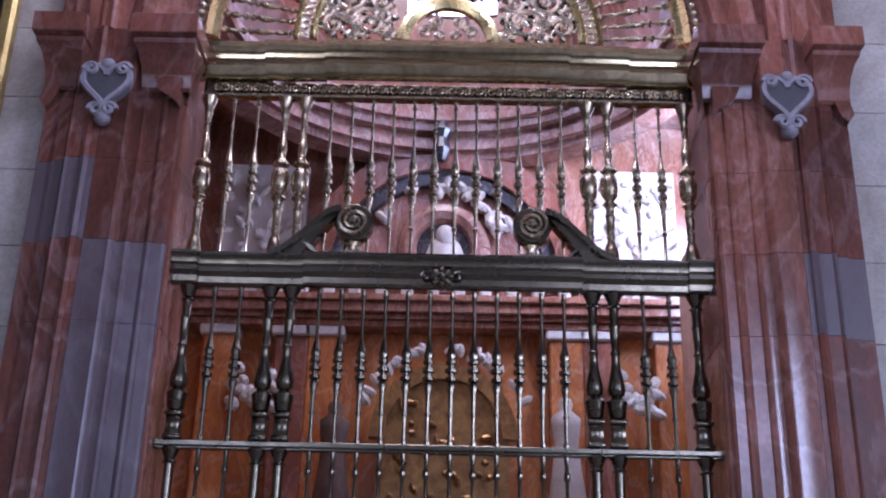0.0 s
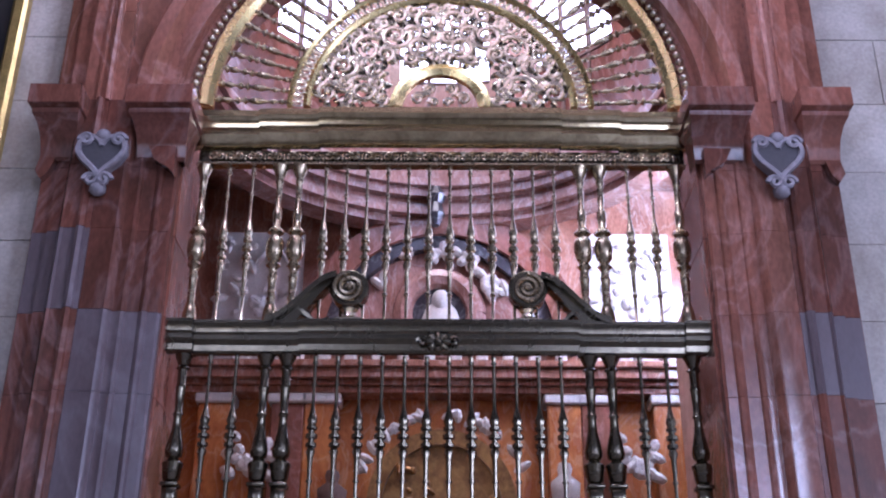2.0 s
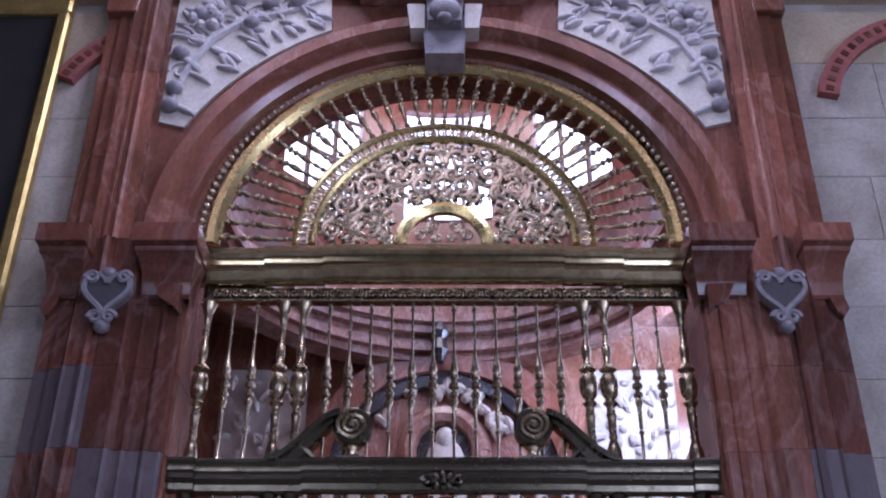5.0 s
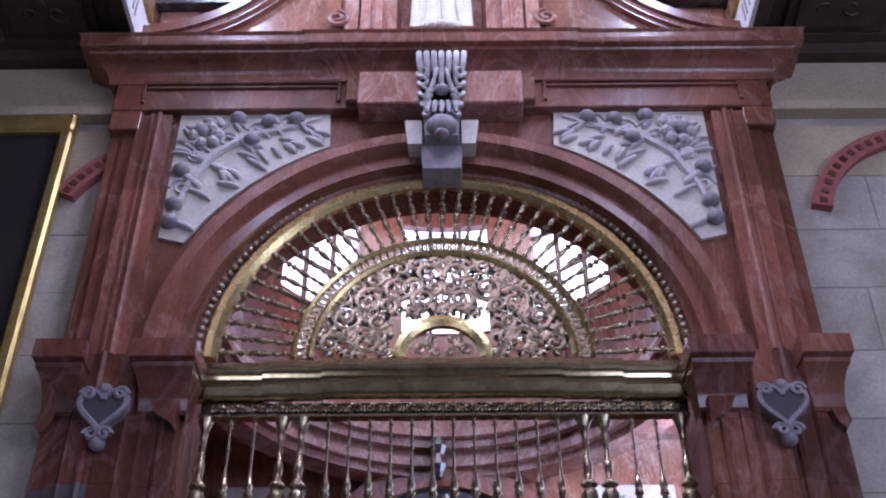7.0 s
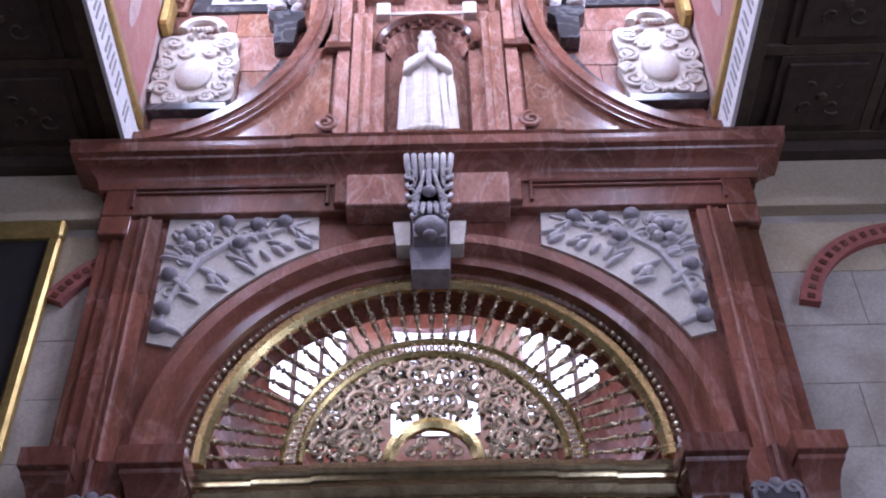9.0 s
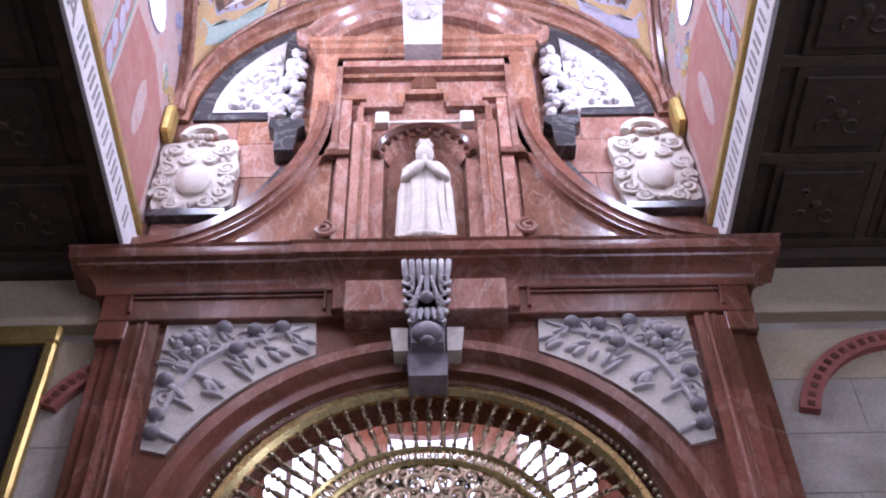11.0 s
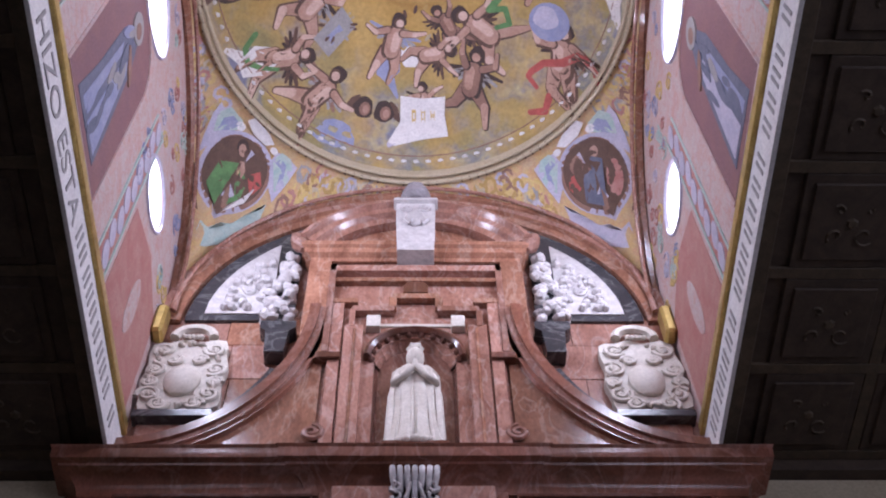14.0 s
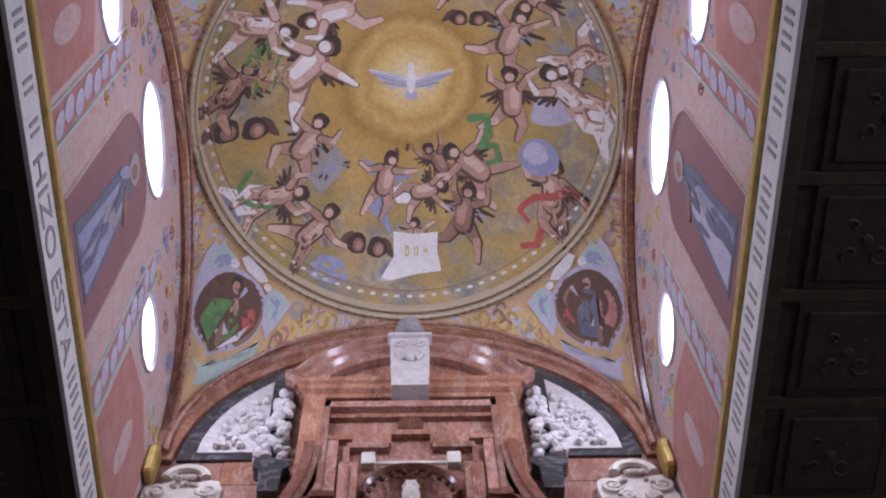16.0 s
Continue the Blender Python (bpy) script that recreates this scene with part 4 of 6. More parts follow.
for sx in (-1, 1):
    for x, z, r, a, t in ((0.14, 0.52, 0.10, 250, 1.6), (0.11, 0.75, 0.10, 200, -1.5), (0.33, 0.62, 0.12, 180, 1.6), (0.31, 0.80, 0.075, 0, 1.4), (0.53, 0.50, 0.125, 140, -1.6), (0.50, 0.70, 0.085, 60, 1.4), (0.70, 0.35, 0.12, 130, 1.6), (0.71, 0.53, 0.065, 40, -1.4), (0.55, 0.15, 0.125, 20, 1.6), (0.80, 0.13, 0.09, 160, -1.5), (0.47, 0.32, 0.075, 200, 1.4), (0.40, 0.06, 0.05, 90, -1.3), (0.22, 0.42, 0.06, 100, 1.3), (0.67, 0.06, 0.05, 90, 1.3), (0.06, 0.62, 0.06, 300, -1.4), (0.20, 0.64, 0.07, 20, 1.4), (0.42, 0.73, 0.06, 120, -1.3), (0.62, 0.62, 0.055, 90, 1.3), (0.40, 0.46, 0.07, 260, -1.5), (0.60, 0.38, 0.055, 10, 1.3), (0.79, 0.40, 0.05, 60, 1.3), (0.84, 0.24, 0.05, 60, 1.3), (0.68, 0.21, 0.07, 300, -1.4), (0.45, 0.2, 0.06, 40, -1.4), (0.05, 0.43, 0.045, 0, 1.3), (0.19, 0.84, 0.06, 60, -1.3), (0.05, 0.86, 0.04, 0, 1.2)):
        scroll("acanthus_scroll", gxc + sx * x * GS, CZ + z * GS, r, a if sx > 0 else 180 - a, t * sx, fan)
    for x, z, r, a, t in ((0.075, 0.16, 0.05, 270, 1.4), (0.16, 0.08, 0.05, 160, -1.4), (0.05, 0.05, 0.035, 0, 1.2)):
        scroll("small_scroll", gxc + sx * x * GS, CZ + z * GS, r, a if sx > 0 else 180 - a, t * sx, fan, 0.016, False)
f = Form().tube([(gxc, GY, CZ + R3), (gxc, GY, CZ + R2i)], 0.01).ball(gxc, GY, CZ + R3 + 0.02, 0.025, 0.03, 0.03)
for z in (0.5, 0.6, 0.72, 0.84):
    f.ball(gxc, GY, CZ + z, 0.03, 0.02, 0.02)
part("centre_stem", f, PALEMETAL, fan)

# ---- chapel behind the grille ----
chapel = thing("chapel_interior", "bright domed chapel of red and orange marble behind the grille", "chapel", kind="structure", at=(0, 0, 1.83))
chapel.scale.z = 1.03
CY = 3.62
def band(form, r, z0, z1, cx=0, cy=CY, n=48, a0=0, a1=360, thick=0.3):
    vs, fs = [], []
    m = int(n * (a1 - a0) / 360)
    for i in range(m + 1):
        a = radians(a0 + (a1 - a0) * i / m)
        for rr, z in ((r, z0), (r, z1), (r + thick, z1), (r + thick, z0)):
            vs.append((cx + rr * math.sin(a), cy + rr * math.cos(a), z))
    for i in range(m):
        for j in range(4):
            fs.append((i * 4 + j, i * 4 + (j + 1) % 4, (i + 1) * 4 + (j + 1) % 4, (i + 1) * 4 + j))
    fs += [(0, 1, 2, 3), tuple(reversed(range(m * 4, m * 4 + 4)))]
    return form.add(vs, fs)


for z0, z1, m in ((-1.77, 4.2, AMBER), (4.2, 7.0, ORANGE)):
    for x0, x1, y0, y1 in ((-3.7, -3.3, 0.62, 6.6), (3.3, 3.7, 0.62, 6.6), (-3.7, 3.7, 6.6, 7.0)):
        part("chapel_wall", Form().box(x0, x1, y0, y1, z0, z1, 0), m, chapel)
part("front_wall_inner", Form().box(-3.7, -2.0, 0.62, 0.75, -1.77, 6.9, 0).box(2.0, 3.7, 0.62, 0.75, -1.77, 6.9, 0), ORANGE, chapel)
# side bays of pale stucco, pilasters and cornice
for sx in (-1, 1):
    for x, m in ((2.72, AMBER), (1.85, RED), (1.45, AMBER)):
        part("chapel_pilaster", Form().box(sx * x - 0.2, sx * x + 0.2, 6.35, 6.6, -1.77, 4.15, 0.02), m, chapel)
        part("pilaster_capital", Form().box(sx * x - 0.24, sx * x + 0.24, 6.3, 6.6, 4.0, 4.12, 0.02), WHITE, chapel)
    f = Form()
    rnd = random.Random(17)
    f.box(sx * 2.35 - 0.55, sx * 2.35 + 0.55, 6.5, 6.62, 4.55, 6.3, 0.02)
    for i in range(60):
        f.ball(sx * 2.35 + rnd.uniform(-0.5, 0.5), 6.48, rnd.uniform(4.6, 6.25), rnd.uniform(0.05, 0.13), 0.07, rnd.uniform(0.03, 0.07), 7, Matrix.Rotation(rnd.uniform(0, 3), 4, "Y"))
    part("stucco_panel", f, WHITE, chapel, "pale stucco panel in high relief")
    f = Form()
    for i in range(26):
        f.ball(sx * 2.25 + rnd.uniform(-0.25, 0.25), 6.2, 3.35 + rnd.uniform(-0.25, 0.25), rnd.uniform(0.06, 0.12), 0.08, 0.06, 7, Matrix.Rotation(rnd.uniform(0, 3), 4, "Y"))
    part("stucco_mask", f, WHITE, chapel, "white stucco ornament on the chapel pilaster")
    for y in (1.2, 3.0, 4.8):
        part("side_pilaster", Form().box(sx * 3.32 - 0.12, sx * 3.32 + 0.12, y, y + 0.5, -1.77, 4.2, 0.02), AMBER if y != 3.0 else ORANGE, chapel)
    for y in (2.2, 4.0):
        # right-hand panels glow to brighten the chapel; no lamp or window stands there
        part("side_panel", Form().box(sx * 3.28 - 0.03, sx * 3.28 + 0.03, y - 0.35, y + 0.6, 4.6, 6.4, 0.02), WHITE if sx < 0 else PANE_IN, chapel)
c = Form()
for p, z0, z1 in ((0.1, 4.12, 4.2), (0.16, 4.2, 4.26), (0.24, 4.26, 4.38), (0.3, 4.38, 4.46)):
    c.box(-3.3, 3.3, 6.6 - p - 0.2, 6.6, z0, z1, 0.01).box(-3.35, -3.3 + p, 0.8, 6.6, z0, z1, 0.01).box(3.3 - p, 3.35, 0.8, 6.6, z0, z1, 0.01)
part("chapel_cornice", c, ORANGE, chapel)
for i in range(16):
    x = -2.4 + 0.32 * i
    part("cornice_block", Form().box(x - 0.07, x + 0.07, 6.25, 6.4, 4.5, 4.62, 0.02), WHITE, chapel)
# lunette arch with dark band over the altar
ac = (-0.05, 4.75)
part("lunette_arch", Form().ring([(1.42, 6.25), (1.75, 6.25), (1.75, 6.6), (1.42, 6.6)], *ac, 0, 180, 40), RED, chapel)
part("lunette_band", Form().ring([(1.25, 6.32), (1.42, 6.32), (1.42, 6.6), (1.25, 6.6)], *ac, 0, 180, 40), BLACK, chapel)
part("lunette_field", Form().prism(arc(*ac, 1.25, 0, 180, 30), 6.45, 6.6), PINK, chapel)
ov = [(-0.05 + 0.46 * math.cos(2 * math.pi * k / 32), 5.15 + 0.48 * math.sin(2 * math.pi * k / 32)) for k in range(32)]
f = Form().tube([(x, 6.42, z) for x, z in ov + ov[:1]], 0.13, 8)
part("oval_frame", f, PINK, chapel, "rose marble frame round an oval niche")
# flat black disc in place of the niche's dark hollow
part("oval_niche", Form().prism([(-0.05 + (x + 0.05) * 0.9, 5.15 + (z - 5.15) * 0.9) for x, z in ov], 6.43, 6.5), BLACK, chapel)
f = Form().ball(-0.03, 6.38, 5.02, 0.24, 0.12, 0.3, 12).ball(-0.03, 6.33, 5.3, 0.12, 0.1, 0.14, 10)
part("bust", f, WHITE, chapel, "plain white bust in the oval niche")
f = Form()
rnd = random.Random(4)
for i in range(30):
    a = rnd.uniform(0.35, 2.8)
    f = Form().ball(-0.05 + 0.85 * math.cos(a) * rnd.uniform(0.8, 1.1), 6.36, 5.1 + 0.85 * math.sin(a) * rnd.uniform(0.85, 1.1), rnd.uniform(0.05, 0.13), 0.08, 0.06, 7, Matrix.Rotation(rnd.uniform(0, 3), 4, "Y"))
    part("garland_leaf", f, WHITE, chapel, "white stucco leaf round the niche")
part("finial", Form().lathe([(0.05, 6.2), (0.12, 6.35), (0.08, 6.5), (0.13, 6.6), (0.05, 6.75)], -0.1, 6.1, 0, 10), BLACK, chapel)
# gilded altarpiece
altar = thing("altarpiece", "gilded arched altarpiece with carved ornament in the chapel", "altar", at=(0, 0, 1.83))
altar.scale.z = 1.03
part("arched_panel", Form().prism([(-0.75, 0.9), (0.75, 0.9)] + arc(0, 2.75, 0.75, 0, 180, 20), 6.1, 6.3), ALTAR, altar)
part("arch_rim", Form().ring([(0.68, 6.02), (0.85, 6.02), (0.85, 6.2), (0.68, 6.2)], 0, 2.75, 0, 180, 28), ALTAR, altar)
part("table", Form().box(-1.1, 1.1, 5.5, 6.4, -1.77, 1.0, 0.02), ORANGE, altar)
rnd = random.Random(8)
for i in range(40):
    f = Form().ball(rnd.uniform(-0.6, 0.6), 6.06, rnd.uniform(1.5, 3.2), rnd.uniform(0.04, 0.1), 0.06, 0.04, 7, Matrix.Rotation(rnd.uniform(0, 3), 4, "Y"))
    part("gilt_carving", f, ALTAR, altar)
for i in range(34):
    a = rnd.uniform(0.3, 2.84)
    f = Form().ball(1.0 * math.cos(a), 6.05, 2.8 + 0.98 * math.sin(a), rnd.uniform(0.05, 0.13), 0.08, 0.05, 7, Matrix.Rotation(rnd.uniform(0, 3), 4, "Y"))
    part("stucco_leaf", f, WHITE, altar)
# plain statues by the altar
def statue(name, x, y, z, h, m, label):
    f = Form()
    prof = [(0.17, 0), (0.19, 0.05), (0.15, 0.3), (0.12, 0.55), (0.14, 0.7), (0.15, 0.8), (0.06, 0.87), (0.075, 0.93), (0.06, 0.98), (0.01, 1.0)]
    f.lathe([(r * h * 0.9, q * h) for r, q in prof], x, y, z, 14, flute=0.06, flutes=5)
    f.box(x - 0.22 * h, x + 0.22 * h, y - 0.2 * h, y + 0.2 * h, 0, z, 0.02)
    return solid(name, f, m, label, "statue", smooth=60)


statue("statue", 1.35, 5.6, 3.85, 1.2, WHITE, "plain white statue on a plinth beside the altar")
statue("statue", -1.2, 5.6, 3.75, 1.2, FLESH_DK, "plain dark statue on a plinth beside the altar")
statue("statue", 2.9, 4.4, 6.3, 1.8, FLESH, "plain pale statue on the chapel cornice")
statue("statue", -2.95, 3.6, 2.9, 1.7, CREAM, "plain cream statue against the chapel wall")
statue("statue", 2.95, 3.6, 2.9, 1.7, WHITE, "plain white statue against the chapel wall")
# drum rings, windows and cap
rings = Form()
for r, z0, z1 in ((2.66, 6.30, 6.40), (2.56, 6.40, 6.50), (2.61, 6.50, 6.62), (2.50, 6.62, 6.74), (2.43, 6.74, 6.84), (2.56, 6.84, 7.05)):
    band(rings, r, z0, z1, n=64, thick=0.32, a0=-115, a1=115)
part("drum_cornice", rings, PINK, chapel, "rose marble rings of the drum cornice", smooth=40)
NW = 9
for k in range(NW):
    c0 = 360 / NW * k
    # dark red puts the drum's dimness behind the fan into the wall colour
    part("drum_panel", band(Form(), 2.68, 7.05, 8.42 if k == 0 else 8.5, a0=c0 - 13, a1=c0 + 13, n=72), RED_DK, chapel)
    part("drum_panel", band(Form(), 2.68, 10.25, 11.0, a0=c0 - 13, a1=c0 + 13, n=72), RED_DK, chapel)
    part("drum_panel", band(Form(), 2.68, 7.05, 11.0, a0=c0 + 13, a1=c0 + 27, n=72), RED_DK if k % 2 else RED, chapel)
bars = mesh_of(band(Form(), 2.66, 7.7, 10.25, cy=0, a0=-0.5, a1=0.5, n=720, thick=0.06), "window_bar", FLESH_DK)
cross = mesh_of(band(Form(), 2.66, -0.015, 0.015, cy=0, a0=-13, a1=13, n=72, thick=0.06), "window_crossbar", FLESH_DK)
for k in range(NW):
    for d in (-4.5, 4.5):
        o = part("window_bar", bars, None, chapel)
        o.matrix_basis = Matrix.Translation((0, CY, 0)) @ Matrix.Rotation(-radians(360 / NW * k + d), 4, "Z")
    for z in (8.4, 9.1, 9.8):
        o = part("window_crossbar", cross, None, chapel)
        o.matrix_basis = Matrix.Translation((0, CY, z)) @ Matrix.Rotation(-radians(360 / NW * k), 4, "Z")
part("drum_pane", band(Form(), 2.8, 7.6, 10.4, n=72, thick=0.02), PANE_IN, chapel, "daylit glass behind the drum openings")
dome_in = Form().lathe([(2.98, 11.0), (2.7, 11.8), (2.0, 12.6), (1.0, 13.0), (0.05, 13.1)], 0, CY, 0, 40)
part("chapel_dome", dome_in, ORANGE, chapel)
cp = Form().prism([(-3.7, 0.62), (3.7, 0.62), (3.7, 7.0), (-3.7, 7.0)], 6.96, 7.05, axis="z", holes=[[(2.62 * math.cos(2 * math.pi * k / 40), CY + 2.62 * math.sin(2 * math.pi * k / 40)) for k in range(40)]])
part("chapel_vault", cp, ORANGE, chapel)
# ---- upper storey of the portal ----
upper = thing("portal_attic", "red marble attic of the portal with niche, scrolls and broken pediment", "attic", kind="structure")
WIDE = 1.065
upper.scale.x = WIDE
solid("wall_lantern_north", Form().prism([(-S - 0.4, 9.05), (S + 0.4, 9.05), (S + 0.4, 15.2), (-S - 0.4, 15.2)], 0.06, 0.4), PINK, "rose marble back wall above the cornice", "wall", kind="structure")
AY = -0.12                       # front of the central aedicule


def uq(pts, y):
    return [up(x, z, y) for x, z in pts]


# blocks of the back wall
rnd = random.Random(21)
z = 9.4
while z < 11.5:
    for sx in (-1, 1):
        x = 1.0
        while x < 2.48:
            w = rnd.uniform(0.45, 0.8)
            a, b = sorted((sx * x, sx * min(x + w - 0.006, 2.49)))
            if b - a > 0.08:
                part("wall_block", Form().box(a, b, 0.03 + rnd.uniform(0, 0.01), 0.07, z + 0.003, min(z + 0.55, 11.5) - 0.003, 0.004), rnd.choice((PINK, PINK, ORANGE)), upper)
            x += w
    z += 0.55
# centre body with the niche cut through it
NX, NZ = 0.40, 11.218
nx, nz = up(NX, NZ, AY)[0] - up(0, NZ, AY)[0], up(0, NZ, AY)[1]
hw = 1.02
ztop = up(0, 13.233, AY)[1]
hole = [(-nx, 9.2), (nx, 9.2)] + arc(0, nz, nx, 0, 180, 20)
part("aedicule_wall", Form().prism([(-hw, 9.12), (hw, 9.12), (hw, ztop), (-hw, ztop)], AY + 0.05, 0.05, holes=[hole]), PINK, upper)
f = Form()
vs, fs, NA, NH = [], [], 18, 3
for j, zz in enumerate((9.2, 10.0, nz)):
    for i in range(NA + 1):
        a = math.pi * i / NA
        vs.append((nx * math.cos(a), AY + 0.06 + 0.3 * math.sin(a), zz))
for j in range(2):
    for i in range(NA):
        fs.append((j * (NA + 1) + i, j * (NA + 1) + i + 1, (j + 1) * (NA + 1) + i + 1, (j + 1) * (NA + 1) + i))
f.add(vs, fs)
# darker red marble puts part of the niche's shadow into the colour
part("niche", f, RED_DK, upper, "shadowed red marble niche")
# scallop shell head
f = Form()
NR = 11
vs, fs = [], []
for i in range(NR * 4 + 1):
    a = math.pi * i / (NR * 4)
    fl = 1 + 0.08 * abs(math.sin(a * NR))
    for s in (0.05, 0.4, 0.75, 1.0):
        r = nx * s * (fl if s > 0.3 else 1)
        vs.append((r * math.cos(a) * 1.02, AY + 0.04 + 0.3 * math.sqrt(max(0, 1 - s * s)) - 0.03 * abs(math.sin(a * NR)) * s, nz + r * math.sin(a) * 1.02))
for i in range(NR * 4):
    for j in range(3):
        fs.append((i * 4 + j, i * 4 + j + 1, (i + 1) * 4 + j + 1, (i + 1) * 4 + j))
f.add(vs, fs)
part("niche_shell", f, PINK, upper, "scalloped shell head of the niche", smooth=20)
f = Form()
for i in range(NR + 1):
    a = math.pi * i / NR
    f.ball(nx * 1.08 * math.cos(a), AY + 0.03, nz + nx * 1.08 * math.sin(a), 0.036, 0.04, 0.036, 8)
f.ring([(nx * 1.08, AY - 0.01), (nx * 1.16, AY - 0.05), (nx * 1.24, AY - 0.04), (nx * 1.26, AY + 0.06), (nx * 1.08, AY + 0.06)], 0, nz, 0, 180, 30)
part("shell_rim", f, RED_DK, upper)
# pilasters, eared frame, stepped lintel, white corner stones
def ub(f, x0, x1, z0, z1, y, depth=0.1, c=0.006):
    (a, p), (b, q) = up(x0, z0, y), up(x1, z1, y)
    return f.box(a, b, y, y + depth, p, q, c)


for sx in (-1, 1):
    def mb(x0, x1, *a, **k):
        p, q = sorted((sx * x0, sx * x1))
        return ub(Form(), p, q, *a, **k)
    part("aedicule_pilaster", mb(0.92, 1.16, 11.194, 13.096, AY - 0.03), ORANGE, upper)
    part("aedicule_pilaster", mb(0.74, 0.86, 9.828, 12.227, AY - 0.02), PINK, upper)
    part("aedicule_pilaster", mb(0.53, 0.72, 9.828, 11.799, AY - 0.03), PINK, upper)
    part("pilaster_fillet", mb(0.60, 0.63, 9.886, 11.739, AY - 0.045, depth=0.05), ORANGE, upper)
    part("corner_stone", mb(0.36, 0.50, 11.775, 11.982, AY - 0.04), WHITE, upper, "white corner stone by the niche")
    part("frame_side", mb(0.86, 0.93, 11.315, 13.008, AY - 0.04, depth=0.12), PINK, upper)
    part("frame_ear", mb(0.60, 0.92, 12.227, 12.314, AY - 0.03), ORANGE, upper)
    part("lintel_step", mb(0.22, 0.66, 12.067, 12.166, AY - 0.035), PINK, upper)
    part("lintel_step", mb(0.62, 0.68, 11.775, 12.092, AY - 0.035), PINK, upper)
    part("lintel_step", mb(0.20, 0.28, 12.141, 12.338, AY - 0.035), ORANGE, upper)
    part("foot_scroll", Form().tube(spiral(*[up(sx * 0.92, 10.026, AY)[0], up(0, 10.003, AY)[1]], 0.10, 0.02, 90, sx * 1.6, AY - 0.02), 0.025, 6), PINK, upper)
    part("pilaster_capital", mb(0.74, 0.98, 11.218, 11.315, AY - 0.06), RED_DK, upper)
part("shell_bar", ub(Form(), -0.4, 0.4, 11.763, 11.811, AY + 0.03, depth=0.03), WHITE, upper)
part("lintel_step", ub(Form(), -0.24, 0.24, 12.314, 12.413, AY - 0.035), ORANGE, upper)
# flat plate; dark red colour stands for the shade of a hollow
f = Form().prism(uq([(-0.13, 12.413), (0.13, 12.413), (0.13, 12.561), (0.0, 12.735), (-0.13, 12.561)], AY), AY - 0.01, AY + 0.06)
part("lintel_niche", f, RED_DK, upper)
part("frame_top", ub(Form(), -0.93, 0.93, 12.884, 13.008, AY - 0.04), PINK, upper)
part("frame_top", ub(Form(), -0.86, 0.86, 12.661, 12.735, AY - 0.02), ORANGE, upper)
k = (AY - CAMY) / (0.3 - CAMY)
ped = [(0.0, 13.033), (0.03, 13.033), (0.04, 13.096), (0.10, 13.133), (0.11, 13.208), (0.15, 13.233), (0.15, 13.308), (0.0, 13.308)]
path = [(-1.05, 0.05, -1, 0), (-1.05, AY, -1, -1), (1.05, AY, 1, -1), (1.05, 0.05, 1, 0)]
part("pediment_cornice", Form().outline(path, [(p * 0.9, EYE + (z - EYE) * k) for p, z in ped]), ORANGE, upper)
# segmental pediment
zt = up(0, 14.612, AY - 0.19)[1]
zlow = up(0, 13.283, AY)[1]
rise, half = zt - zlow - 0.12, 1.2
Rp = (half * half + rise * rise) / (2 * rise)
aa = math.degrees(math.asin(half / Rp))
pz = zt - Rp
prof = [(Rp, AY - 0.18), (Rp - 0.05, AY - 0.19), (Rp - 0.08, AY - 0.12), (Rp - 0.15, AY - 0.11), (Rp - 0.18, AY - 0.05), (Rp - 0.26, AY - 0.03), (Rp - 0.26, 0.08), (Rp, 0.08)]
part("segmental_pediment", Form().ring(prof, 0, pz, 90 - aa, 90 + aa, 40), PINK, upper, "rose marble segmental pediment")
part("tympanum", Form().prism([(-1.02, zlow - 0.02), (1.02, zlow - 0.02)] + arc(0, pz, Rp - 0.22, 90 - aa * 0.86, 90 + aa * 0.86, 24), AY + 0.08, 0.06), ORANGE, upper)
for sx in (-1, 1):
    f = Form().tube([(sx * (1.2 + 0.05 * math.sin(i)), AY - 0.06, zlow + 0.24 - 0.06 * i) for i in range(6)], [0.06, 0.09, 0.07, 0.10, 0.08, 0.05], 8)
    part("pediment_scroll_end", f, PINK, upper)
    f, rnd = Form(), random.Random(71)
    for i in range(12):
        x = 0.8 + 0.4 * rnd.random()
        f.ball(sx * x, AY - 0.02 + rnd.uniform(-0.05, 0.05), pz + math.sqrt(Rp * Rp - min(x, half) ** 2) + rnd.uniform(-0.03, 0.06), rnd.uniform(0.04, 0.07), 0.05, rnd.uniform(0.03, 0.06), 7, Matrix.Rotation(rnd.uniform(0, 3), 4, "Y"))
    part("pediment_carving", f, CARVELT, upper, "white carved leaves on the pediment", smooth=60)
# console of the pediment with a dark urn
f = Form()
za, zb = up(0, 13.346, AY - 0.2)[1], up(0, 14.625, AY - 0.28)[1]
f.prism([(-0.19, za), (0.19, za), (0.21, zb - 0.25), (0.21, zb), (-0.21, zb), (-0.21, zb - 0.25)], AY - 0.2, 0.05)
f.box(-0.24, 0.24, AY - 0.26, 0.05, zb, zb + 0.05, 0.01)
for s in (-1, 1):
    f.tube(spiral(s * 0.11, zb - 0.14, 0.07, 0.012, 90, s * 1.5, AY - 0.21), 0.02, 6)
    f.tube([(s * 0.09, AY - 0.21, zb - 0.27), (s * 0.13, AY - 0.22, zb - 0.4), (s * 0.07, AY - 0.22, zb - 0.5)], 0.02, 6)
f.ball(0, AY - 0.22, zb - 0.45, 0.06, 0.04, 0.09)
part("pediment_console", f, CARVELT, upper, "white carved console at the crown of the pediment")
solid("urn", Form().lathe([(0.10, zb + 0.06), (0.16, zb + 0.1), (0.17, zb + 0.2), (0.11, zb + 0.27), (0.13, zb + 0.32), (0.03, zb + 0.4)], 0, AY - 0.2, -0.012, 14, flute=0.05), GREYCARVE, "dark weathered stone urn on the pediment", "urn")
